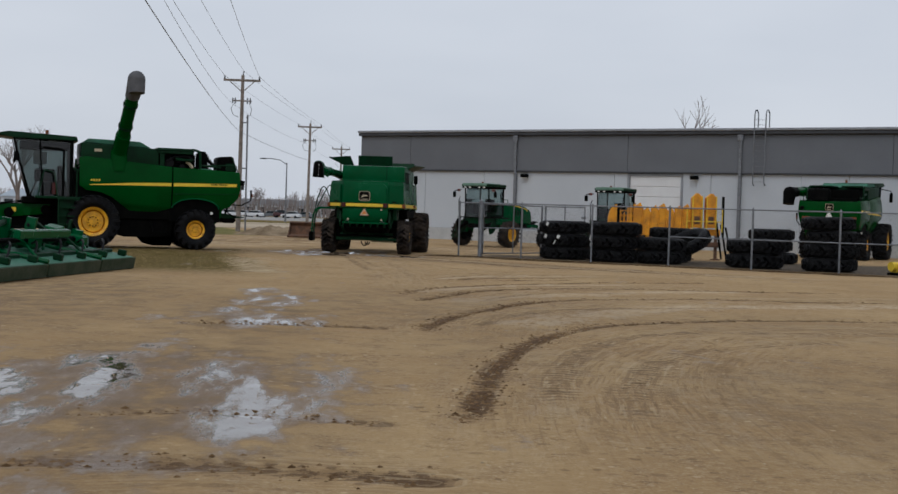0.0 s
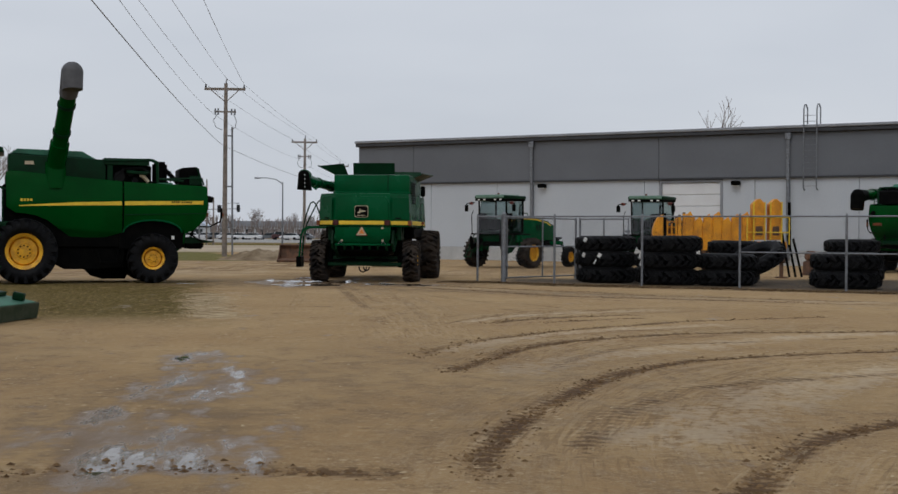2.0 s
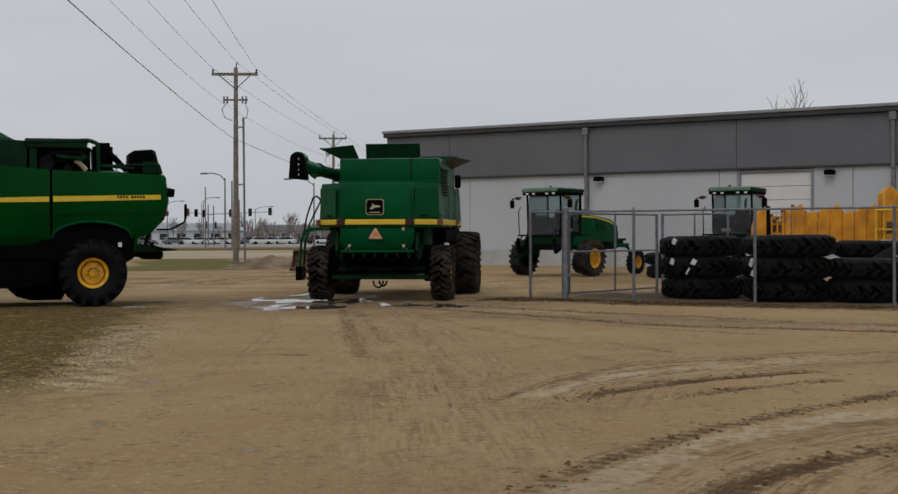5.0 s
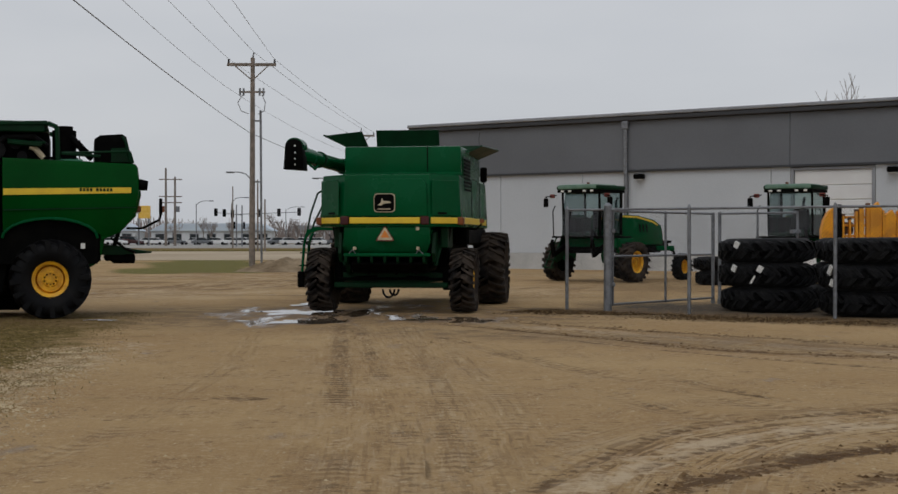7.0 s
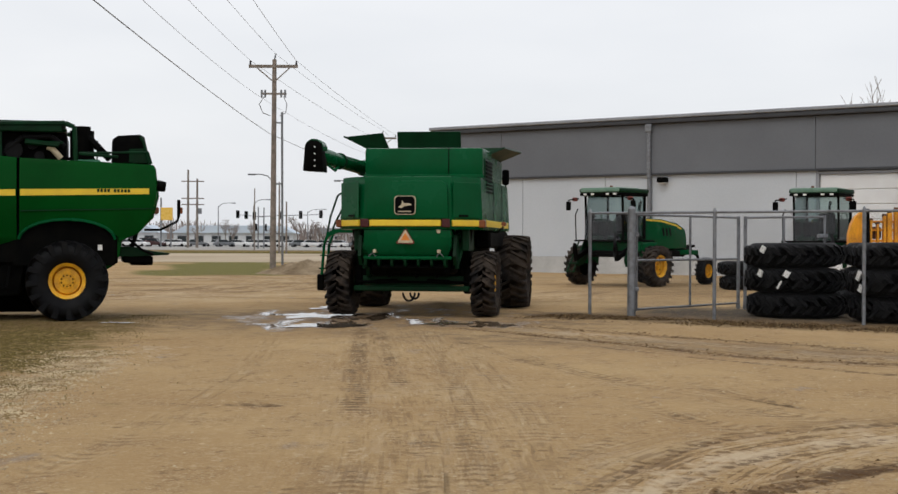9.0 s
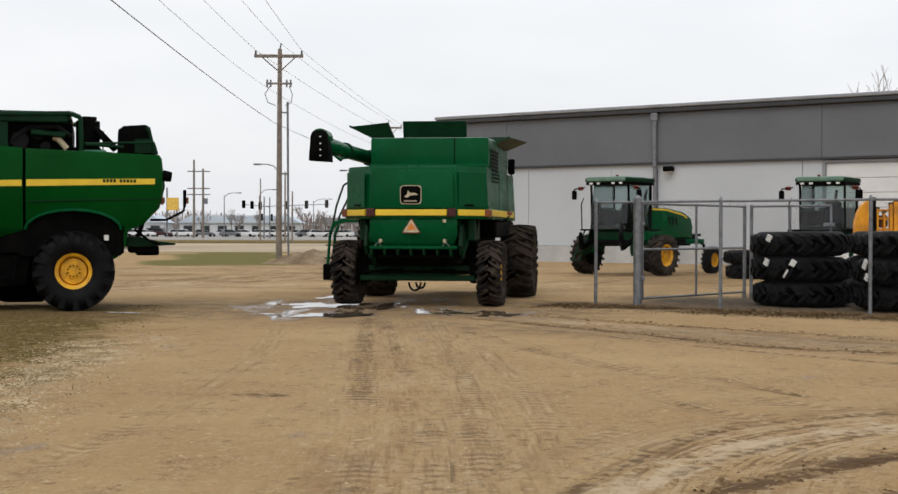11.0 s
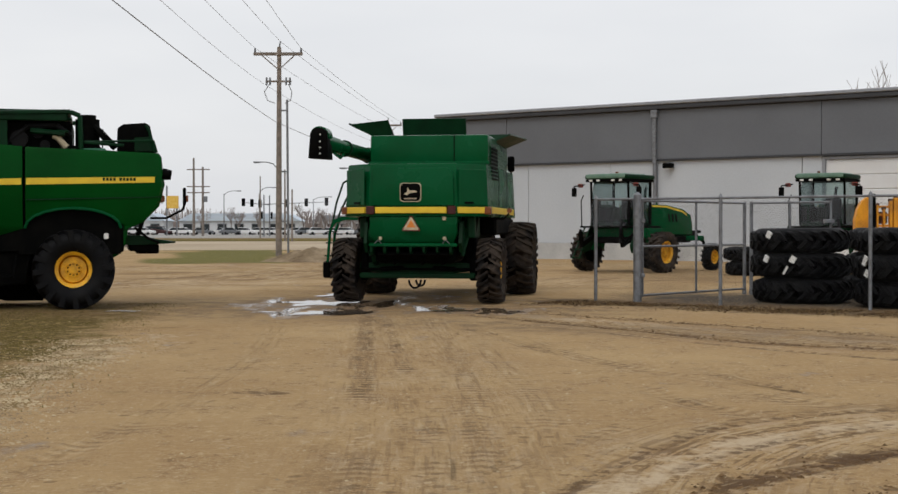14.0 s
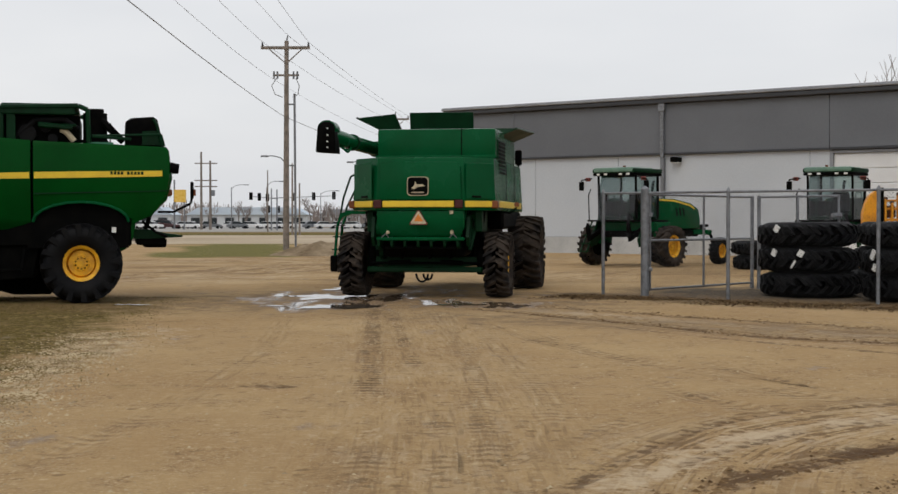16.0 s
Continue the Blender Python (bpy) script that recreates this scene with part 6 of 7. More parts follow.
# ---- windrowers ----
def windrower(m, label):
    c = thing("windrower", m, label, "windrower", "parked windrowers")
    for s in (-1, 1):
        wheel(c, s * 1.53, 0, 0.69, 0.50, 0.36, s, M_RIM, M_DUSTY, 18)
        wheel(c, s * 1.28, -3.55, 0.48, 0.34, 0.24, s, M_RIM, M_RUBBER, 16)
        part("drive_leg", prism(bmesh.new(), [(-0.3, 0.75), (0.2, 0.75), (0.35, 1.45), (-0.5, 1.5)], s * 1.02, s * 1.24, "x", 0.03), M_GREEN, c)
        part("caster_fork", pipe(bmesh.new(), [(s * 1.06, -3.55, 0.48), (s * 1.06, -3.35, 1.02), (s * 1.0, -3.05, 1.15)], 0.05), M_BLACK, c)
        part("mirror_arm", pipe(bmesh.new(), [(s * 0.95, 0.95, 2.95), (s * 1.32, 1.05, 2.90), (s * 1.32, 1.05, 2.7)], 0.02), M_BLACK, c)
        part("mirror", bx(s * 1.22, s * 1.40, 1.02, 1.1, 2.55, 2.85, 0.02), M_BLACK, c)
        part("warning_light", bx(s * 1.02, s * 1.22, 0.9, 1.0, 2.86, 2.99, 0.03), M_DIMRED, c, "amber and red warning light")
        part("side_post", pipe(bmesh.new(), [(s * 0.75, 0.8, 1.6), (s * 0.75, 0.86, 3.05)], 0.04), M_BLACK, c)
        part("side_post", pipe(bmesh.new(), [(s * 0.75, -0.45, 1.6), (s * 0.75, -0.45, 3.05)], 0.05), M_BLACK, c)
    part("main_frame", bx(-1.15, 1.15, -0.5, 0.5, 1.15, 1.5, 0.04), M_GREEN, c)
    part("long_frame", bx(-0.6, 0.6, -3.3, 0.8, 0.98, 1.2, 0.04), M_BLACK, c)
    part("rear_axle", bx(-1.2, 1.2, -3.2, -2.95, 1.05, 1.22, 0.03), M_GREEN, c)
    part("cab_glass", prism(bmesh.new(), [(-0.45, 1.55), (-0.48, 3.05), (0.74, 3.05), (0.86, 2.3), (0.95, 1.55)], -0.74, 0.74, "x", 0.04), M_GLASS, c, "tinted cab glass")
    part("cab_roof", bx(-0.85, 0.85, -0.6, 1.1, 3.12, 3.27, 0.06, seg=2), M_DKGREEN, c, "green cab roof", smooth=True)
    # paler green on the top and front of the roof
    part("roof_hatch", bx(-0.6, 0.6, -0.4, 0.9, 3.26, 3.31, 0.03), M_FADED, c, "pale green roof panel")
    part("roof_front", bx(-0.80, 0.80, 0.0, 1.12, 3.14, 3.30, 0.07, seg=2), M_PALEROOF, c, "pale green roof shell", smooth=True)
    part("roof_edge", bx(-0.83, 0.83, -0.58, 1.08, 3.03, 3.12, 0.02), M_BLACK, c)
    for x in (-0.6, -0.3, 0.3, 0.6):
        part("roof_light", bx(x - 0.06, x + 0.06, 1.07, 1.11, 3.045, 3.11, 0.01), M_WHITE, c)
    part("cab_base", bx(-0.70, 0.70, -0.42, 0.70, 1.5, 1.68, 0.03), M_DKGREEN, c)
    part("seat", bx(-0.28, 0.28, -0.4, -0.2, 1.8, 2.5, 0.06), M_BLACK, c)
    part("steering_column", pipe(bmesh.new(), [(0, 0.75, 1.6), (0, 0.5, 2.2)], 0.05), M_BLACK, c)
    part("hood", prism(bmesh.new(), [(-0.65, 1.25), (-0.65, 2.30), (-1.6, 2.28), (-2.7, 2.16), (-3.2, 1.95), (-3.32, 1.6), (-3.30, 1.25)], -0.66, 0.66, "x", 0.09), M_GREEN, c, "rounded green engine hood", smooth=True)
    for s in (-1, 1):
        part("hood_stripe", prism(bmesh.new(), [(-0.7, 2.27), (-1.6, 2.25), (-2.6, 2.10), (-2.9, 1.98), (-2.9, 1.93), (-2.6, 2.04), (-1.6, 2.19), (-0.7, 2.21)], s * 0.63, s * 0.672, "x"), M_YELLOW, c)
        for k in range(3):
            part("hood_vent", prism(bmesh.new(), [(-1.75 - 0.22 * k, 1.7), (-1.85 - 0.22 * k, 1.7), (-1.78 - 0.22 * k, 1.98), (-1.68 - 0.22 * k, 1.98)], s * 0.655, s * 0.672, "x"), M_BLACK, c)
    part("exhaust", pipe(bmesh.new(), [(0.45, -1.95, 2.2), (0.45, -1.95, 2.78), (0.45, -2.05, 2.92)], 0.05, 10), M_BLACK, c)
    part("hood_rail", pipe(bmesh.new(), [(-0.3, -0.9, 2.3), (-0.3, -0.95, 2.5), (-0.3, -1.5, 2.5), (-0.3, -1.55, 2.28)], 0.02), M_GREEN, c)
    part("rear_weight", bx(-0.5, 0.5, -3.95, -3.3, 1.1, 1.3, 0.04), M_BLACK, c)
    part("rear_drawbar", pipe(bmesh.new(), [(-0.35, -3.3, 1.28), (-0.35, -4.3, 1.36), (0.35, -4.3, 1.36), (0.35, -3.3, 1.28)], 0.045), M_BLACK, c)
    part("hood_grille", bx(-0.55, 0.55, -3.36, -3.28, 1.35, 1.85, 0.02), M_BLACK, c)
    part("roof_beacon", rod(bmesh.new(), (0.5, -0.3, 3.28), (0.5, -0.3, 3.42), 0.06, 0.05, n=10), M_AMBER, c)
    for s in (-1, 1):
        part("leg_plate", prism(bmesh.new(), [(0.25, 1.55), (0.62, 1.50), (1.05, 0.92), (0.95, 0.66), (0.70, 0.72), (0.20, 1.2)], s * 0.93, s * 1.0, "x", 0.015), M_DKGREEN, c)
        part("lift_cylinder", rod(bmesh.new(), (s * 0.85, 0.4, 1.35), (s * 0.85, 1.25, 0.95), 0.05, n=8), M_BLACK, c)
        part("wheel_motor", rod(bmesh.new(), (s * 1.02, 0, 0.69), (s * 1.3, 0, 0.69), 0.2, n=12), M_BLACK, c)
    part("operator_console", bx(0.3, 0.62, -0.25, 0.35, 1.7, 2.2, 0.04), M_BLACK, c)
    part("hose_bundle", pipe(bmesh.new(), [(-0.5, 0.6, 1.5), (-0.6, 1.05, 1.75), (-0.75, 1.3, 1.4), (-0.8, 1.35, 1.0)], 0.05), M_RUBBER, c)
    part("header_mount", prism(bmesh.new(), [(0.5, 1.2), (1.3, 0.85), (1.42, 1.3), (1.36, 1.45), (1.25, 1.05), (0.6, 1.32)], -0.88, -0.76, "x"), M_BLACK, c)
    part("header_mount", prism(bmesh.new(), [(0.5, 1.2), (1.3, 0.85), (1.42, 1.3), (1.36, 1.45), (1.25, 1.05), (0.6, 1.32)], 0.76, 0.88, "x"), M_BLACK, c)
    lad = part("cab_steps", pipe(pipe(bmesh.new(), [(0.95, 0.55, 1.55), (1.05, 1.15, 0.45)], 0.03), [(1.25, 0.5, 1.55), (1.35, 1.1, 0.45)], 0.03), M_DKGREEN, c)
    for k in range(4):
        part("step", bx(0.95, 1.36, 1.08 - 0.14 * k, 1.2 - 0.14 * k, 0.48 + 0.27 * k, 0.51 + 0.27 * k), M_DKGREEN, lad)
    part("handrail", pipe(bmesh.new(), [(1.1, 0.9, 1.5), (1.1, 0.95, 2.4), (1.0, 0.95, 2.6)], 0.02), M_BLACK, c)
    part("platform", bx(-1.15, 1.15, -0.5, 0.95, 1.50, 1.56, 0.01), M_BLACK, c)
    return c


wr = windrower(pose(6.15, 46.5, 0, 0, 0, 138), "green windrower with tinted cab, standing on gravel")
tagged(copy_thing(wr, pose(13.0, 46.0, 0, 0, 0, 146)), "green windrower with tinted cab, behind stacked tyres")


# ---- yellow folding hay implement behind the tyres ----
def implement(m):
    c = thing("folding_header", m, "orange-yellow steel harvest header standing on props", "farm implement")
    part("back_beam", bx(-2.5, 2.5, -0.1, 0.15, 0.95, 1.2, 0.03), M_ORANGE, c)
    part("lower_beam", bx(-2.5, 2.5, -0.3, 0.0, 0.5, 0.7, 0.03), M_RUST, c)
    # rounded end plate, then an open frame of posts and bars
    part("end_plate", prism(bmesh.new(), [(-2.36, 0.9), (-2.36, 1.55), (-2.30, 1.78), (-2.20, 1.95), (-2.08, 2.04), (-1.98, 2.06), (-1.98, 0.9)], -0.28, 0.12, "y", 0.025), M_ORANGE, c)
    part("plate_rib", bx(-2.14, -2.10, -0.31, -0.27, 0.95, 1.98), M_ORANGE, c)
    part("black_post", bx(-1.97, -1.86, -0.2, 0.05, 0.8, 2.12, 0.01), M_BLACK, c)
    for x, w, top in ((-1.82, 0.05, 1.86), (-1.66, 0.05, 1.78), (-1.50, 0.07, 1.96), (-1.38, 0.12, 2.02), (-1.22, 0.10, 2.10), (-1.08, 0.07, 1.90)):
        part("post", bx(x - w / 2, x + w / 2, -0.22, 0.0, 0.9, top, 0.012), M_ORANGE, c)
        part("post_cap", bx(x - 0.045, x + 0.045, -0.2, -0.02, top - 0.015, top + 0.05, 0.01), M_RUST, c)
    for z in (1.38, 1.62, 1.80):
        part("cross_bar", bx(-1.9, -1.0, -0.12, -0.04, z, z + 0.055, 0.008), M_ORANGE, c)
    part("gear_box", bx(-1.80, -1.55, -0.02, 0.2, 1.45, 1.72, 0.03), M_RUST, c)
    for k in range(4, 11):
        x = -2.4 + 0.34 * k
        top = 2.02 + 0.10 * math.sin(2.1 * k)
        part("row_divider", prism(bmesh.new(), [(x - 0.14, 0.9), (x + 0.14, 0.9), (x + 0.15, top - 0.10), (x + 0.05, top + 0.07), (x - 0.05, top - 0.03), (x - 0.15, top - 0.06)], -0.25, 0.12, "y", 0.02), M_ORANGE, c)
        part("divider_rib", bx(x + 0.15, x + 0.19, -0.3, 0.1, 0.9, top - 0.12), M_ORANGE, c)
    for x in (1.45, 2.05):
        part("folded_wing", prism(bmesh.new(), [(x - 0.24, 1.25), (x + 0.24, 1.25), (x + 0.24, 2.42), (x + 0.05, 2.60), (x - 0.05, 2.60), (x - 0.24, 2.42)], -0.35, 0.25, "y", 0.03), M_ORANGE, c)
        part("wing_slot", bx(x - 0.12, x + 0.12, -0.37, -0.33, 1.4, 1.7), M_RUST, c)
        for dx in (-0.2, 0.2):
            part("wing_rail", rod(bmesh.new(), (x + dx, -0.4, 1.2), (x + dx, -0.4, 2.5), 0.025, n=6), M_YELLOW, c)
    part("guard_rail", pipe(bmesh.new(), [(1.0, -0.5, 1.1), (1.0, -0.5, 2.0), (2.5, -0.5, 2.0), (2.5, -0.5, 1.1)], 0.025), M_YELLOW, c)
    part("guard_rail", pipe(bmesh.new(), [(1.0, -0.5, 1.5), (2.5, -0.5, 1.5)], 0.02), M_YELLOW, c)
    for k in range(3):
        part("black_strut", rod(bmesh.new(), (2.28 + 0.2 * k, -0.3, 1.5 - 0.1 * k), (2.5 + 0.22 * k, -0.6, 0.05), 0.045, n=6), M_BLACK, c)
    part("black_strut", rod(bmesh.new(), (2.6, 0.1, 2.5), (2.62, 0.1, 1.0), 0.06, n=8), M_BLACK, c)
    for x in (-2.2, -0.5, 1.2, 2.3):
        part("prop", bx(x - 0.06, x + 0.06, -0.2, 0.0, 0.0, 0.95, 0.01), M_RUST, c)
        part("prop_foot", bx(x - 0.18, x + 0.18, -0.3, 0.1, 0.0, 0.04), M_RUST, c)
    return c


implement(pose(12.44, 33.4, 0, 0, 0, -8) @ Matrix.Diagonal((1, 1, 1.1, 1)))


def scrap_frame(m, label):
    c = thing("steel_attachment", m, label, "farm attachment")
    part("frame", bx(-0.5, 0.5, -0.3, 0.3, 0.1, 0.55, 0.05), M_RUST, c)
    part("upright", bx(-0.4, -0.2, -0.2, 0.2, 0.5, 0.95, 0.03), M_RUST, c)
    part("roller", rod(bmesh.new(), (-0.55, -0.1, 0.75), (0.55, -0.1, 0.75), 0.14, n=12), M_RUST, c)
    for x in (-0.45, 0.45):
        part("skid", bx(x - 0.05, x + 0.05, -0.35, 0.35, 0.0, 0.12, 0.02), M_RUST, c)
    return c


scrap_frame(pose(17.3, 36.5, 0, 0, 0, 10), "small rust-brown steel attachment on the gravel")


def yellow_unit(m):
    c = thing("yellow_row_unit", m, "bright yellow machine part lying on the ground", "machine part")
    part("housing", bx(-0.45, 0.45, -0.25, 0.25, 0.08, 0.42, 0.08, seg=2), M_YELLOW, c, smooth=True)
    part("drum", rod(bmesh.new(), (-0.6, 0, 0.3), (0.65, 0, 0.3), 0.16, n=14), M_YELLOW, c, smooth=True)
    part("cone", rod(bmesh.new(), (0.4, -0.1, 0.4), (0.9, -0.2, 0.62), 0.14, 0.05, n=12), M_YELLOW, c, smooth=True)
    part("skid", bx(-0.5, 0.5, -0.3, 0.3, 0.0, 0.09, 0.02), M_BLACK, c)


yellow_unit(pose(17.7, 20.1, 0, 0, 0, 20))


# ---- rotary cutter beside the grass ----
def rotary_cutter(m):
    c = thing("rotary_cutter", m, "green rotary cutter with faded deck, resting on gravelly grass", "rotary cutter")
    for k, (x0, x1, tilt) in enumerate(((-4.6, -1.6, 0), (-1.5, 1.5, 0), (1.6, 3.9, 0))):
        deck = part("deck", prism(bmesh.new(), [(x0, -1.1), (x1 - 0.1, -1.1), (x1, -0.8), (x1, 0.9), (x1 - 0.25, 1.2), (x0, 1.2)], 0.34, 0.38, "z"), M_FADED, c, "pale worn green deck plate")
        for a, b, y0, y1 in ((x0, x1, -1.13, -1.09), (x0, x1, 1.19, 1.23), (x1 - 0.02, x1 + 0.02, -1.0, 1.1)):
            part("skirt", bx(a, b, y0, y1, 0.10, 0.37, 0.008), M_SKIRT, deck)
        for j in (-0.5, 0.45):
            part("deck_rib", bx(x0 + 0.1, x1 - 0.1, j - 0.06, j + 0.06, 0.38, 0.46, 0.01), M_DKGREEN, deck)
        xm = (x0 + x1) / 2
        part("gearbox", rod(bx(xm - 0.2, xm + 0.2, -0.22, 0.22, 0.45, 0.72, 0.05), (xm, 0, 0.7), (xm, 0, 0.82), 0.14, n=12), M_GREEN, deck)
        part("skid_shoe", bx(x1 - 0.06, x1 + 0.02, -1.0, 0.3, 0.08, 0.14, 0.02), M_BLACK, deck)
    part("drive_shaft", rod(bmesh.new(), (-3.0, 0, 0.62), (2.7, 0, 0.62), 0.06, n=10), M_BLACK, c)
    for x in (-1.55, 1.55):
        part("wing_hinge", rod(bmesh.new(), (x, -1.1, 0.42), (x, 1.2, 0.42), 0.05, n=8), M_GREEN, c)
        part("wing_cylinder", pipe(bmesh.new(), [(x * 0.45, 0.3, 0.98), (x * 1.45, 0.3, 0.55)], 0.06, 8), M_DKGREEN, c)
        part("mast", prism(bmesh.new(), [(x * 0.4 - 0.05, 0.4), (x * 0.4 + 0.05, 0.4), (x * 0.46 + 0.05, 1.05), (x * 0.46 - 0.05, 1.05)], 0.2, 0.42, "y"), M_GREEN, c)
    part("frame_beam", bx(-2.0, 2.0, 0.55, 0.75, 0.5, 0.7, 0.02), M_GREEN, c)
    part("frame_beam", bx(-1.4, 1.4, -0.35, -0.2, 0.72, 0.9, 0.02), M_GREEN, c)
    for k in range(9):
        x = -3.9 + 0.9 * k
        up = 0.62 + 0.14 * ((k * 5) % 4) / 2
        part("cross_brace", pipe(bmesh.new(), [(x, -0.7 + 0.3 * (k % 3), 0.42), (x + 0.45, 0.1, up), (x + 1.0, 0.5, 0.46)], 0.032, 6), M_GREEN if k % 2 else M_DKGREEN, c)
        if k % 3 == 1:
            part("lift_plate", prism(bmesh.new(), [(x + 0.1, 0.40), (x + 0.42, 0.40), (x + 0.40, 0.62), (x + 0.34, up + 0.2), (x + 0.22, up + 0.2), (x + 0.16, 0.6)], 0.15, 0.2, "y", 0.01), M_DKGREEN, c)
            part("lift_cylinder", rod(rod(bmesh.new(), (x + 0.3, 0.17, up + 0.12), (x + 0.9, 0.1, 0.62), 0.05, n=10), (x + 0.9, 0.1, 0.62), (x + 1.25, 0.06, 0.48), 0.028, n=8), M_BLACK, c)
        part("deck_channel", bx(x, x + 0.7, 0.75 - 0.5 * (k % 2), 0.85 - 0.5 * (k % 2), 0.40, 0.52, 0.01), M_GREEN if k % 3 else M_DKGREEN, c)
    for k in range(6):
        x = -3.8 + 1.35 * k
        part("deck_hose", pipe(bmesh.new(), [(x, -0.6, 0.42), (x + 0.3, -0.5, 0.62), (x + 0.7, -0.3, 0.66), (x + 1.1, 0.0, 0.5)], 0.025), M_RUBBER, c)
        part("deck_lug", bx(x + 0.5, x + 0.62, -1.0, -0.8, 0.38, 0.52, 0.02), M_DKGREEN, c)
    part("tongue", pipe(bmesh.new(), [(-0.6, 0.9, 0.6), (0, 3.0, 0.45)], 0.07, 8), M_GREEN, c)
    part("tongue", pipe(bmesh.new(), [(0.6, 0.9, 0.6), (0, 3.0, 0.45)], 0.07, 8), M_GREEN, c)
    part("jack", rod(bmesh.new(), (0.1, 3.0, -0.63), (0, 3.0, 0.6), 0.05, n=8), M_BLACK, c)
    part("parking_stand", prism(bmesh.new(), [(2.1, 0.45), (2.7, 0.45), (2.55, 0.85), (2.2, 0.8)], 0.25, 0.6, "y", 0.02), M_GREEN, c)
    for x in (-0.9, 0.9):
        wheel(c, x, 1.45, 0.36, 0.24, 0.2, 1 if x > 0 else -1, M_DKGREEN, M_RUBBER, 14).location.z = -0.02
        part("wheel_arm", pipe(bmesh.new(), [(x * 0.8, 0.5, 0.7), (x * 0.8, 1.45, -0.02)], 0.06, 8), M_GREEN, c)
    for pts in ([(-0.5, 0.4, 0.95), (-0.1, 1.0, 0.85), (0.2, 2.0, 0.7)], [(0.5, 0.3, 0.9), (1.2, 0.5, 0.7), (2.2, 0.4, 0.62)]):
        part("hose", pipe(bmesh.new(), pts, 0.03), M_RUBBER, c)


rotary_cutter(pose(-8.25, 4.8, 0.11, 0, 0, 80) @ Matrix.Rotation(radians(10), 4, "X"))

# ---- soil mound and rusty scoop at the end of the yard ----
bm = bmesh.new()
bmesh.ops.create_grid(bm, x_segments=48, y_segments=24, size=1)
for v in bm.verts:
    r = math.hypot(v.co.x, v.co.y)
    v.co.z = max(-0.12, 0.80 * max(0, math.cos(min(r, 1) * math.pi / 2)) ** 1.3 * (0.75 + 0.35 * noise.fractal((3 * v.co.x, 2 * v.co.y, 4), 0.8, 2, 5)) + 0.06 * noise.noise((9 * v.co.x, 9 * v.co.y, 2)) - 0.05)
    v.co.x, v.co.y = v.co.x * 2.5, v.co.y * 2.8
mound = tagged(obj("soil_mound", bm, M_DIRTPILE, True), "low mound of gravelly brown soil", "soil mound")
mound.location = (-5.75, 62.0, 0.02)


def scoop(m):
    c = thing("rusty_bucket", m, "rusty brown steel loader bucket on the dirt", "loader bucket")
    part("bucket_shell", prism(bmesh.new(), [(-0.5, 0.05), (0.45, 0.0), (0.5, 0.1), (-0.35, 0.2), (-0.42, 0.7), (-0.2, 0.88), (-0.28, 0.93), (-0.55, 0.75)], -1.0, 1.0, "x", 0.01), M_RUST, c)
    for x in (-1.0, 0.96):
        part("side_plate", prism(bmesh.new(), [(-0.5, 0.06), (0.45, 0.02), (-0.1, 0.55), (-0.25, 0.9), (-0.52, 0.74)], x, x + 0.04, "x"), M_RUST, c)
    part("bucket_ear", bx(-0.5, -0.3, -0.7, -0.5, 0.3, 0.7, 0.02), M_RUST, c)
    part("bucket_ear", bx(0.3, 0.5, -0.7, -0.5, 0.3, 0.7, 0.02), M_RUST, c)


scoop(pose(-3.5, 56.5, 0, 0, 0, 170))

# ---- power line ----
POLES = [(-5.1, -42.0), (-8.58, 72.0), (-4.9, 122.0), (-1.5, 170.0)]


def utility_pole(x, y, riser):
    c = thing("utility_pole", pose(x, y, 0), "weathered wooden utility pole with two cross-arms", "utility pole", "roadside utility poles")
    part("pole", rod(bmesh.new(), (0.0, 0, -0.3), (0.05, 0, 10.95), 0.17, 0.11, n=12), M_WOOD, c, smooth=True)
    part("pole_pin", rod(bmesh.new(), (0.05, 0, 10.95), (0.12, 0, 11.25), 0.04, n=6), M_GALV, c)
    part("cross_arm", bx(-1.28, 1.28, -0.14, -0.03, 10.50, 10.66, 0.01), M_WOOD, c)
    for s in (-1, 1):
        part("arm_brace", rod(bmesh.new(), (s * 0.85, -0.1, 10.5), (0.04, -0.1, 9.75), 0.03, n=6), M_WOOD, c)
        part("insulator", rod(bmesh.new(), (s * 1.2, -0.08, 10.66), (s * 1.2, -0.08, 10.88), 0.06, 0.04, n=8), M_TRIM, c)
    part("lower_arm", bx(-0.66, 0.70, -0.12, -0.03, 9.10, 9.20, 0.01), M_WOOD, c)
    for px_ in (-0.6, -0.42, 0.42, 0.62):
        part("cutout", rod(bmesh.new(), (px_, -0.1, 8.95), (px_, -0.1, 9.35), 0.05, n=8), M_GALV, c)
    for s in (-1, 1):
        pts = [(s * 0.5 + 0.04, -0.1, 9.0), (s * 0.72, -0.1, 8.6), (s * 0.6 + 0.05, -0.1, 8.15), (s * 0.25 + 0.1, -0.1, 8.0)]
        part("jumper_cable", pipe(bmesh.new(), pts, 0.02), M_WIRE, c)
    if riser:
        part("riser_conduit", rod(bmesh.new(), (0.5, 0.05, 0.0), (0.45, 0.05, 8.2), 0.06, n=8), M_GALV, c, "grey conduit riser")
        for z in (1.8, 4.4, 7.6):
            part("riser_bracket", bx(0.05, 0.5, -0.02, 0.06, z, z + 0.08), M_GALV, c)
    return c


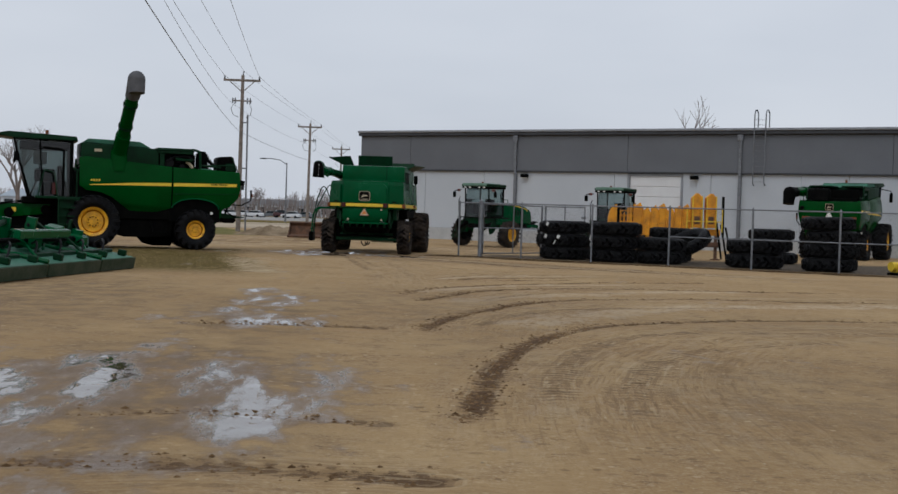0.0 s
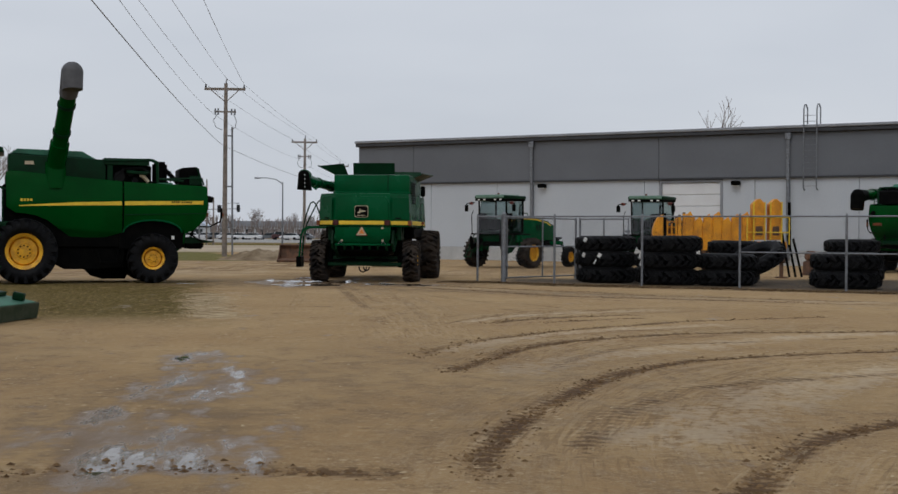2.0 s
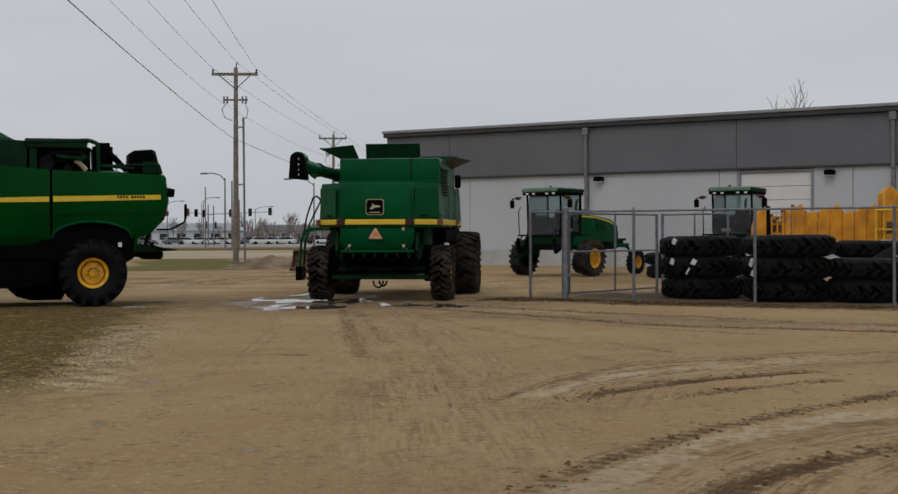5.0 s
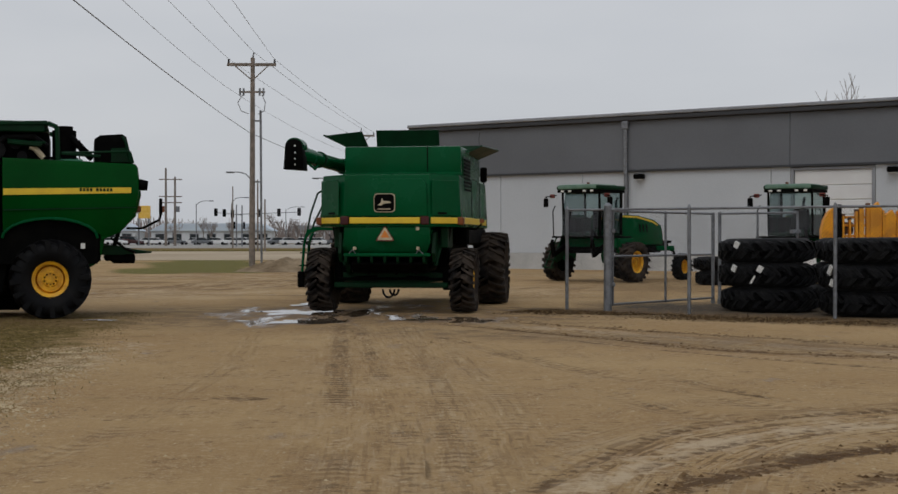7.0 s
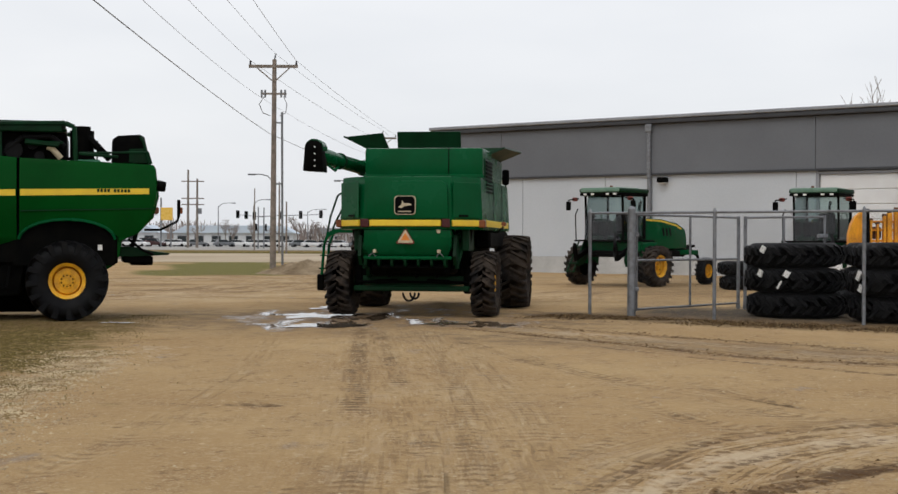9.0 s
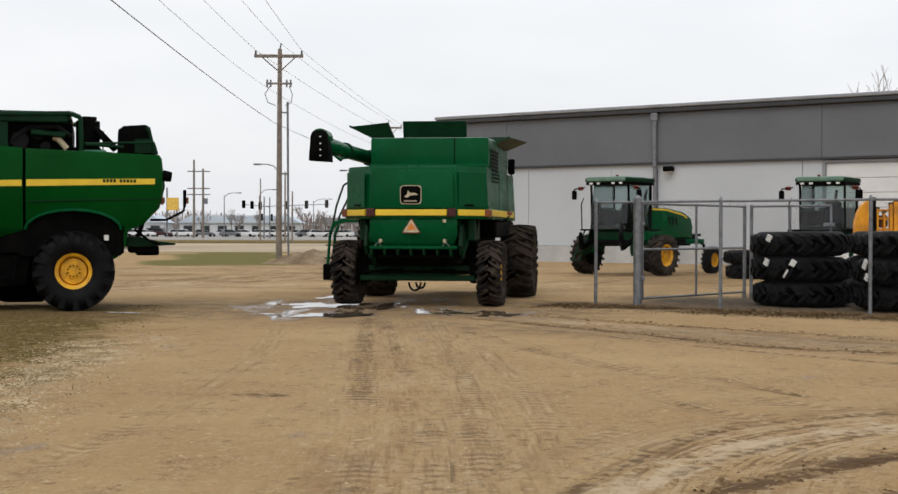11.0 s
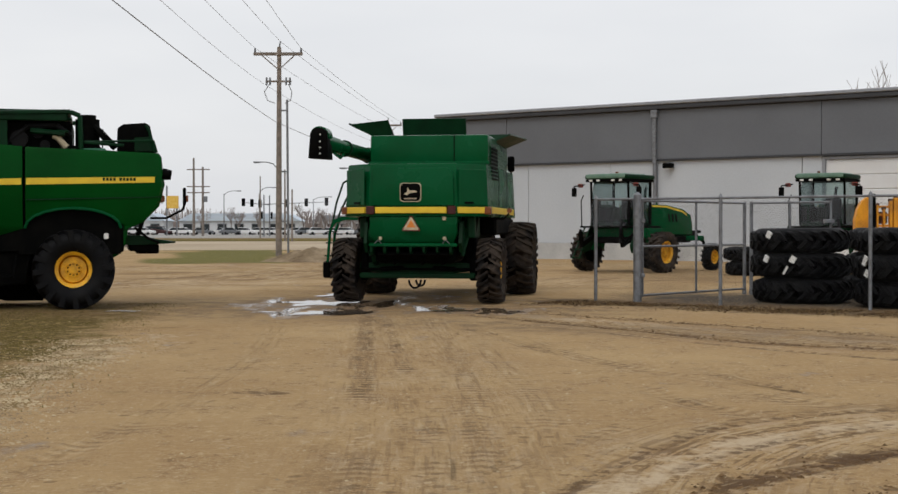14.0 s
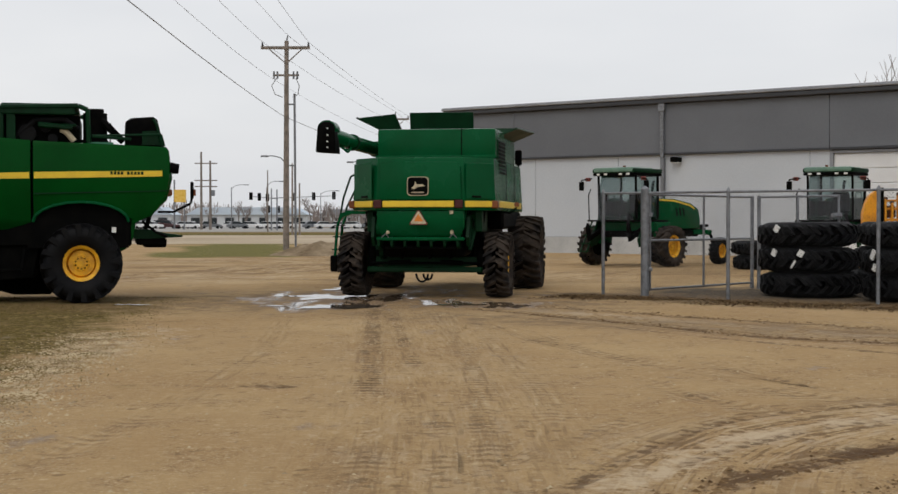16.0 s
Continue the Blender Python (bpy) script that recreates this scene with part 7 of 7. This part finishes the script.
for k, (x, y) in enumerate(POLES):
    utility_pole(x, y, k == 1)


def cable(name, pts, sag, r=0.013):
    """A hanging cable from pole to pole."""
    bm = bmesh.new()
    for p, q in zip(pts[:-1], pts[1:]):
        p, q = Vector(p), Vector(q)
        n = 28
        run = [p.lerp(q, k / n) - Vector((0, 0, sag * 4 * (k / n) * (1 - k / n) * ((q - p).length / 114.0) ** 2)) for k in range(n + 1)]
        for a, b in zip(run[:-1], run[1:]):
            rod(bm, a, b, r, n=4, caps=False)
    return tagged(obj(name, bm, M_WIRE), "thin dark overhead power line", "power line", "overhead power lines")


# offset on the pole, height, sag, thickness, and how far the near end swings in
for dx, dy, z, sag, r, near_in in ((-1.2, -0.08, 10.88, 1.0, 0.011, 0.0), (0.1, -0.08, 11.25, 1.0, 0.011, -1.0), (1.2, -0.08, 10.88, 1.0, 0.011, -0.1), (-0.55, 0.0, 8.9, 1.4, 0.009, 1.25), (-0.15, -0.2, 7.05, 0.7, 0.016, 0.95)):
    cable("power_line", [(x + dx + (near_in if k == 0 else 0), y + dy, z) for k, (x, y) in enumerate(POLES)], sag, r)


# ---- street furniture beyond the yard ----
def h_frame(m):
    c = thing("transmission_pole", m, "tall double wooden transmission pole", "utility pole")
    for x in (-0.9, 0.75):
        part("pole", rod(bmesh.new(), (x, 0, 0), (x, 0, 14.2 if x < 0 else 12.6), 0.26, 0.17, n=8), M_WOOD, c)
    for z in (12.0, 8.9, 7.8):
        part("cross_arm", bx(-2.1, 2.0, -0.1, 0.1, z, z + 0.2), M_WOOD, c)
    part("transformer", rod(bmesh.new(), (1.3, -0.3, 6.2), (1.3, -0.3, 7.2), 0.35, n=10), M_GALV, c)


h_frame(pose(-44.3, 250, 0))


def street_lamp(x, y, h, reach, turn=0):
    c = thing("street_lamp", pose(x, y, 0, 0, 0, turn), "tall grey street lamp with a curved arm", "street lamp", "street lamps")
    part("mast", rod(bmesh.new(), (0, 0, 0), (0, 0, h), 0.13, 0.08, n=8), M_GALV, c)
    part("arm", pipe(bmesh.new(), [(0, 0, h - 0.3), (-0.3 * reach, 0, h + 0.35), (-0.7 * reach, 0, h + 0.55), (-reach, 0, h + 0.55)], 0.06), M_GALV, c)
    part("lamp_head", bx(-reach - 0.9, -reach, -0.18, 0.18, h + 0.42, h + 0.62, 0.05), M_GALV, c)


street_lamp(-19.1, 160, 8.6, 2.0)
street_lamp(-44.0, 277, 8.4, 2.6, 180)
street_lamp(-34.5, 260, 8.6, 2.2, 180)
street_lamp(-31.0, 330, 8.4, 3.6, 180)
street_lamp(-9.3, 176, 8.6, 3.0)


def traffic_signal(x, y, reach, turn):
    c = thing("traffic_signal", pose(x, y, 0, 0, 0, turn), "grey traffic signal mast with hanging lights", "traffic signal", "traffic signals")
    part("mast", rod(bmesh.new(), (0, 0, 0), (0, 0, 7.0), 0.14, 0.1, n=8), M_GALV, c)
    part("mast_arm", rod(bmesh.new(), (0, 0, 5.4), (reach, 0, 5.8), 0.07, 0.05, n=8), M_GALV, c)
    for k in (0.35, 0.65, 0.96):
        h = part("signal_head", bx(k * reach - 0.28, k * reach + 0.28, -0.2, 0.2, 4.8 + 0.4 * k, 6.1 + 0.4 * k, 0.05), M_BLACK, c, "black signal head")
        for z in (5.05, 5.45, 5.85):
            part("lens", rod(bmesh.new(), (k * reach, -0.2, z + 0.4 * k), (k * reach, -0.26, z + 0.4 * k), 0.14, n=10), M_TRIM, h)
    part("side_signal", bx(-0.5, -0.2, -0.2, 0.2, 3.0, 4.2, 0.05), M_BLACK, c)


traffic_signal(-29.6, 228, 10.8, 0)
traffic_signal(-29.3, 233, 4.6, 180)
for x, y, h in ((-26.5, 200, 9.0), (-16.4, 150, 5.7), (-17.3, 151, 7.9), (-40.0, 300, 9.0)):
    part("mast", rod(bmesh.new(), (0, 0, 0), (0, 0, h), 0.11, 0.08, n=8), M_WOOD, thing("service_pole", pose(x, y, 0), "thin grey wooden service pole", "pole", "service poles"))

sign = thing("roadside_sign", pose(-51.6, 262, 0), "tall pole sign with a yellow box", "sign")
part("sign_pole", rod(bmesh.new(), (-0.9, 0, 0), (-0.9, 0, 9.5), 0.16, n=8), M_GALV, sign)
part("sign_pole", rod(bmesh.new(), (1.0, 0, 0), (1.0, 0, 5.6), 0.16, n=8), M_GALV, sign)
part("sign_box", bx(-0.9, 1.3, -0.3, 0.3, 5.2, 7.6, 0.05), M_SIGN, sign, "plain yellow sign box")


def car(m, paint, label, tall=0.0):
    c = thing("car", m, label, "car", "cars on the far lot")
    part("body", prism(bmesh.new(), [(-2.25, 0.32), (2.2, 0.32), (2.28, 0.62), (2.1, 0.86), (1.0, 0.98), (-2.0, 1.0 + tall), (-2.28, 0.85)], -0.88, 0.88, "x", 0.06), paint, c, smooth=True)
    part("cabin", prism(bmesh.new(), [(-1.9, 0.95), (1.05, 0.95), (0.35, 1.45 + tall), (-1.35, 1.48 + tall)], -0.76, 0.76, "x", 0.05), M_DARKGLASS, c)
    part("roof", prism(bmesh.new(), [(-1.4, 1.46 + tall), (0.38, 1.44 + tall), (0.3, 1.50 + tall), (-1.3, 1.53 + tall)], -0.74, 0.74, "x"), paint, c)
    for s in (-1, 1):
        for y in (-1.4, 1.4):
            part("wheel", rod(bmesh.new(), (s * 0.72, y, 0.32), (s * 0.92, y, 0.32), 0.32, n=14), M_RUBBER, c)
    return c


cars = [car(pose(-70, 287, 0.05, 0, 0, 70), M_CARWHITE, "white car parked on the far lot"), car(pose(-66, 287, 0.05, 0, 0, 80), M_CARGREY, "dark grey car parked on the far lot"),
        car(pose(-62, 289, 0.05, 0, 0, 110), M_CARRED, "dark red van parked on the far lot", 0.3)]
for k in range(22):
    copy_thing(cars[random.choice((0, 0, 0, 1, 1, 1, 0, 2))], pose(-66 + 2.7 * k + random.uniform(-0.6, 0.6), 284 + random.uniform(-4, 10), 0.05, 0, 0, random.choice((75, 100, 255, 285)) + random.uniform(-8, 8)))


def low_building(m, w, d, h, roof, label):
    c = thing("commercial_building", m, label, "building", "far commercial buildings")
    part("wall_shell", bx(-w / 2, w / 2, 0, d, 0, h), M_PALEWALL, c)
    part("roof", prism(bmesh.new(), [(-w / 2 - 0.5, h), (w / 2 + 0.5, h), (w / 2 - 3, h + 1.9), (-w / 2 + 3, h + 1.9)], -0.5, d + 0.5, "y"), roof, c)
    n = int(w / 4)
    for k in range(n):
        x = -w / 2 + (k + 0.5) * w / n
        wn_ = part("window", bx(x - 1.2, x + 1.2, -0.08, 0.02, 0.8, h - 0.6), M_LTRIM, c)
        part("pane", bx(x - 1.05, x + 1.05, -0.11, -0.06, 0.95, h - 0.75), M_DARKGLASS, wn_)
    return c


low_building(pose(-51, 345, 0), 30, 14, 3.2, M_HAZEDROOF, "low pale building with a light blue roof")
low_building(pose(-78, 335, 0), 20, 12, 3.2, M_HAZEDROOF, "low pale shop with a blue-grey roof")
low_building(pose(-20, 420, 0), 40, 14, 3.4, M_LTRIM, "low grey commercial building far off")


# ---- bare trees ----
def bare_tree(x, y, h, seed, label, group="", reach=5, girth=0.02):
    rng = random.Random(seed)
    c = thing("bare_tree", pose(x, y, 0), label, "tree", group)
    trunk, twigs = bmesh.new(), bmesh.new()

    def grow(p, d, ln, r, depth):
        q = p + d * ln
        rod(trunk if depth < 2 else twigs, p, q, r, r * 0.65, n=6 if depth < 2 else 4, caps=False)
        if depth == reach:
            return
        for k in range(3 if depth < 4 else 4):
            side = Vector((rng.uniform(-1, 1), rng.uniform(-1, 1), rng.uniform(-0.15, 0.9)))
            nd = (d * 0.9 + side * (0.55 + 0.1 * depth)).normalized()
            grow(p + d * ln * rng.uniform(0.6, 1.0), nd, ln * rng.uniform(0.55, 0.8), r * 0.58, depth + 1)
    grow(Vector((0, 0, -0.1)), Vector((rng.uniform(-0.05, 0.05), rng.uniform(-0.05, 0.05), 1)), h * 0.3, h * girth, 0)
    part("trunk", trunk, M_BARK, c)
    tagged(part("crown", twigs, M_TWIG, c, "leafless tangle of thin twigs"), kind="stuff")


for x, y, h, seed in ((-27.8, 90, 10.8, 1), (-33.5, 84, 10.0, 2), (-24.0, 104, 9.5, 8)):
    bare_tree(x, y, h, seed, "leafless grey tree in early spring")
bare_tree(28.6, 96, 17.6, 3, "tall sparse leafless tree behind the warehouse", reach=4, girth=0.011)
for k in range(18):
    bare_tree(-56 + 3.3 * k + random.uniform(-2, 2), 330 + random.uniform(-15, 40), random.uniform(6.5, 10.5), 20 + k, "leafless tree beyond the street", "far street trees")

# far hedge of scrub closing the view
bm_v, bm_f = [], []
rng = random.Random(5)
for k in range(9000):
    x = rng.uniform(-330, 330)
    y = 400 + rng.uniform(0, 60)
    h = (4.0 + 5.5 * max(0, noise.noise((x * 0.03, 0, 7)) + 0.45)) * rng.uniform(0.4, 1.0)
    lean, w = rng.uniform(-1.6, 1.6), rng.uniform(0.10, 0.3)
    n = len(bm_v)
    bm_v += [(x - w, y, -0.1), (x + w, y, -0.1), (x + lean + w * 0.3, y, h), (x + lean - w * 0.3, y, h)]
    bm_f.append((n, n + 1, n + 2, n + 3))
me_ = bpy.data.meshes.new("far_scrub")
me_.from_pydata(bm_v, [], bm_f)
me_.materials.append(M_TWIG)
tagged(new("far_scrub", me_), "leafless grey scrub along the horizon", "scrub", kind="stuff")

# ---- loose litter along the fence, dry grass and stones ----
def blades(name, count, place, mat, hmin, hmax, wid, label, category, flat_=0.0):
    """Many small leaning blades, joined."""
    vs, fs = [], []
    rng_ = random.Random(len(name) * 7 + count)
    for _ in range(count):
        spot = place(rng_)
        if spot is None:
            continue
        x, y = spot
        a, h = rng_.uniform(0, 6.283), rng_.uniform(hmin, hmax)
        zz = float(Zg[np.abs(gy - y).argmin(), np.abs(gx - x).argmin()])
        dx, dy = math.cos(a) * wid, math.sin(a) * wid
        lx, ly = rng_.uniform(-1, 1) * h * (0.6 + 2 * flat_), rng_.uniform(-1, 1) * h * (0.6 + 2 * flat_)
        n = len(vs)
        vs += [(x - dx, y - dy, zz - 0.004), (x + dx, y + dy, zz - 0.004), (x + lx, y + ly, zz + h)]
        fs.append((n, n + 1, n + 2))
    m_ = bpy.data.meshes.new(name)
    m_.from_pydata(vs, [], fs)
    m_.materials.append(mat)
    return tagged(new(name, m_), label, category, kind="stuff")


def fence_strip(r):
    k = r.uniform(-0.03, 1.0)
    a, b = Vector((3.15, 28.2)), Vector((20.3, 16.4))
    p = a.lerp(b, k) + Vector((-0.57, -0.82)) * (r.gauss(0.95, 0.42))
    if noise.noise((p.x * 1.1, p.y * 1.1, 3)) < -0.12 + r.uniform(-0.25, 0.1):
        return None
    return p.x, p.y


def grass_spot(r):
    y = 27 - 16 * r.random() ** 1.7
    x = -3.4 - 0.12 * (y - 10.3) - abs(r.gauss(0, 3.2)) + r.gauss(0, 0.35)
    if x < -13 or noise.noise((x * 0.7, y * 0.45, 9)) < -0.05 + r.uniform(-0.3, 0.2):
        return None
    return x, y


blades("leaf_litter", 26000, fence_strip, M_STRAW, 0.004, 0.024, 0.022, "brown leaf litter along the fence", "leaf litter", 1.6)
blades("straw_litter", 7000, fence_strip, M_STALKS, 0.008, 0.03, 0.012, "pale straw scattered in the leaf litter", "straw", 2.2)
blades("dry_grass", 9000, grass_spot, M_GRASS, 0.008, 0.035, 0.007, "short dull dry grass on gravel", "grass", 0.2)

# loose stones and clods
vs, fs = [], []
rng = random.Random(11)
base = [(0, 0, 1), (1, 0, 0), (0, 1, 0), (-1, 0, 0), (0, -1, 0), (0, 0, -0.3)]
tri = [(0, 1, 2), (0, 2, 3), (0, 3, 4), (0, 4, 1), (5, 2, 1), (5, 3, 2), (5, 4, 3), (5, 1, 4)]
for _ in range(12000):
    y = 7.2 + 19 * rng.random() ** 1.5 if rng.random() < 0.7 else rng.uniform(-22, 8)
    x = rng.uniform(-6, 8)
    edge_ = rng.random() < 0.5
    if edge_:
        y = 8.5 + 10 * rng.random() ** 1.2
        x = -3.62 - 0.12 * (y - 10.3) + rng.gauss(0, 0.30)
    s = (0.008 if edge_ else 0.004) + 0.011 * rng.random() ** 3
    zz = float(Zg[np.abs(gy - y).argmin(), np.abs(gx - x).argmin()])
    a = rng.uniform(0, 6.28)
    n = len(vs)
    for px_, py_, pz_ in base:
        k = s * rng.uniform(0.7, 1.3)
        vs.append((x + k * (px_ * math.cos(a) - py_ * math.sin(a)) * 1.3, y + k * (px_ * math.sin(a) + py_ * math.cos(a)), zz + 0.7 * k * pz_))
    fs += [tuple(n + i for i in t) for t in tri]
me_ = bpy.data.meshes.new("loose_stones")
me_.from_pydata(vs, [], fs)
me_.materials.append(material("limestone_chips", (0.50, 0.40, 0.25), 0.95, 0.0, (0.24, 0.165, 0.09), 2.5, 0.2, 30))
tagged(new("loose_stones", me_), "scattered pale stones and clods on the dirt", "stones", kind="stuff")

# clods thrown up along the ruts
vs, fs = [], []
for pts, half, deep, dark in RUTS:
    if dark < 0.6:
        continue
    line = [q[:2] for q in curved([(*p, 0) for p in pts], 10)]
    for (ax, ay), (bx_, by_) in zip(line[:-1], line[1:]):
        ln = math.hypot(bx_ - ax, by_ - ay)
        if ax > 9 or ln < 1e-4:
            continue
        for _ in range(int(ln * 85 * dark)):
            k, off = rng.random(), rng.gauss(0, 0.75) * half
            x, y = ax + k * (bx_ - ax) - off * (by_ - ay) / ln, ay + k * (by_ - ay) + off * (bx_ - ax) / ln
            s = 0.006 + 0.017 * rng.random() ** 2.5
            zz = float(Zg[np.abs(gy - y).argmin(), np.abs(gx - x).argmin()])
            a, n = rng.uniform(0, 6.28), len(vs)
            for px_, py_, pz_ in base:
                k = s * rng.uniform(0.6, 1.4)
                vs.append((x + k * (px_ * math.cos(a) - py_ * math.sin(a)) * 1.4, y + k * (px_ * math.sin(a) + py_ * math.cos(a)), zz + 0.75 * k * pz_))
            fs += [tuple(n + i for i in t) for t in tri]
me_ = bpy.data.meshes.new("mud_clods")
me_.from_pydata(vs, [], fs)
me_.materials.append(material("damp_clods", (0.20, 0.125, 0.062), 0.9, 0.0, (0.085, 0.048, 0.022), 3.5, 0.3, 30, spec=0.1))
tagged(new("mud_clods", me_), "damp brown clods along the wheel ruts", "clods", kind="stuff")
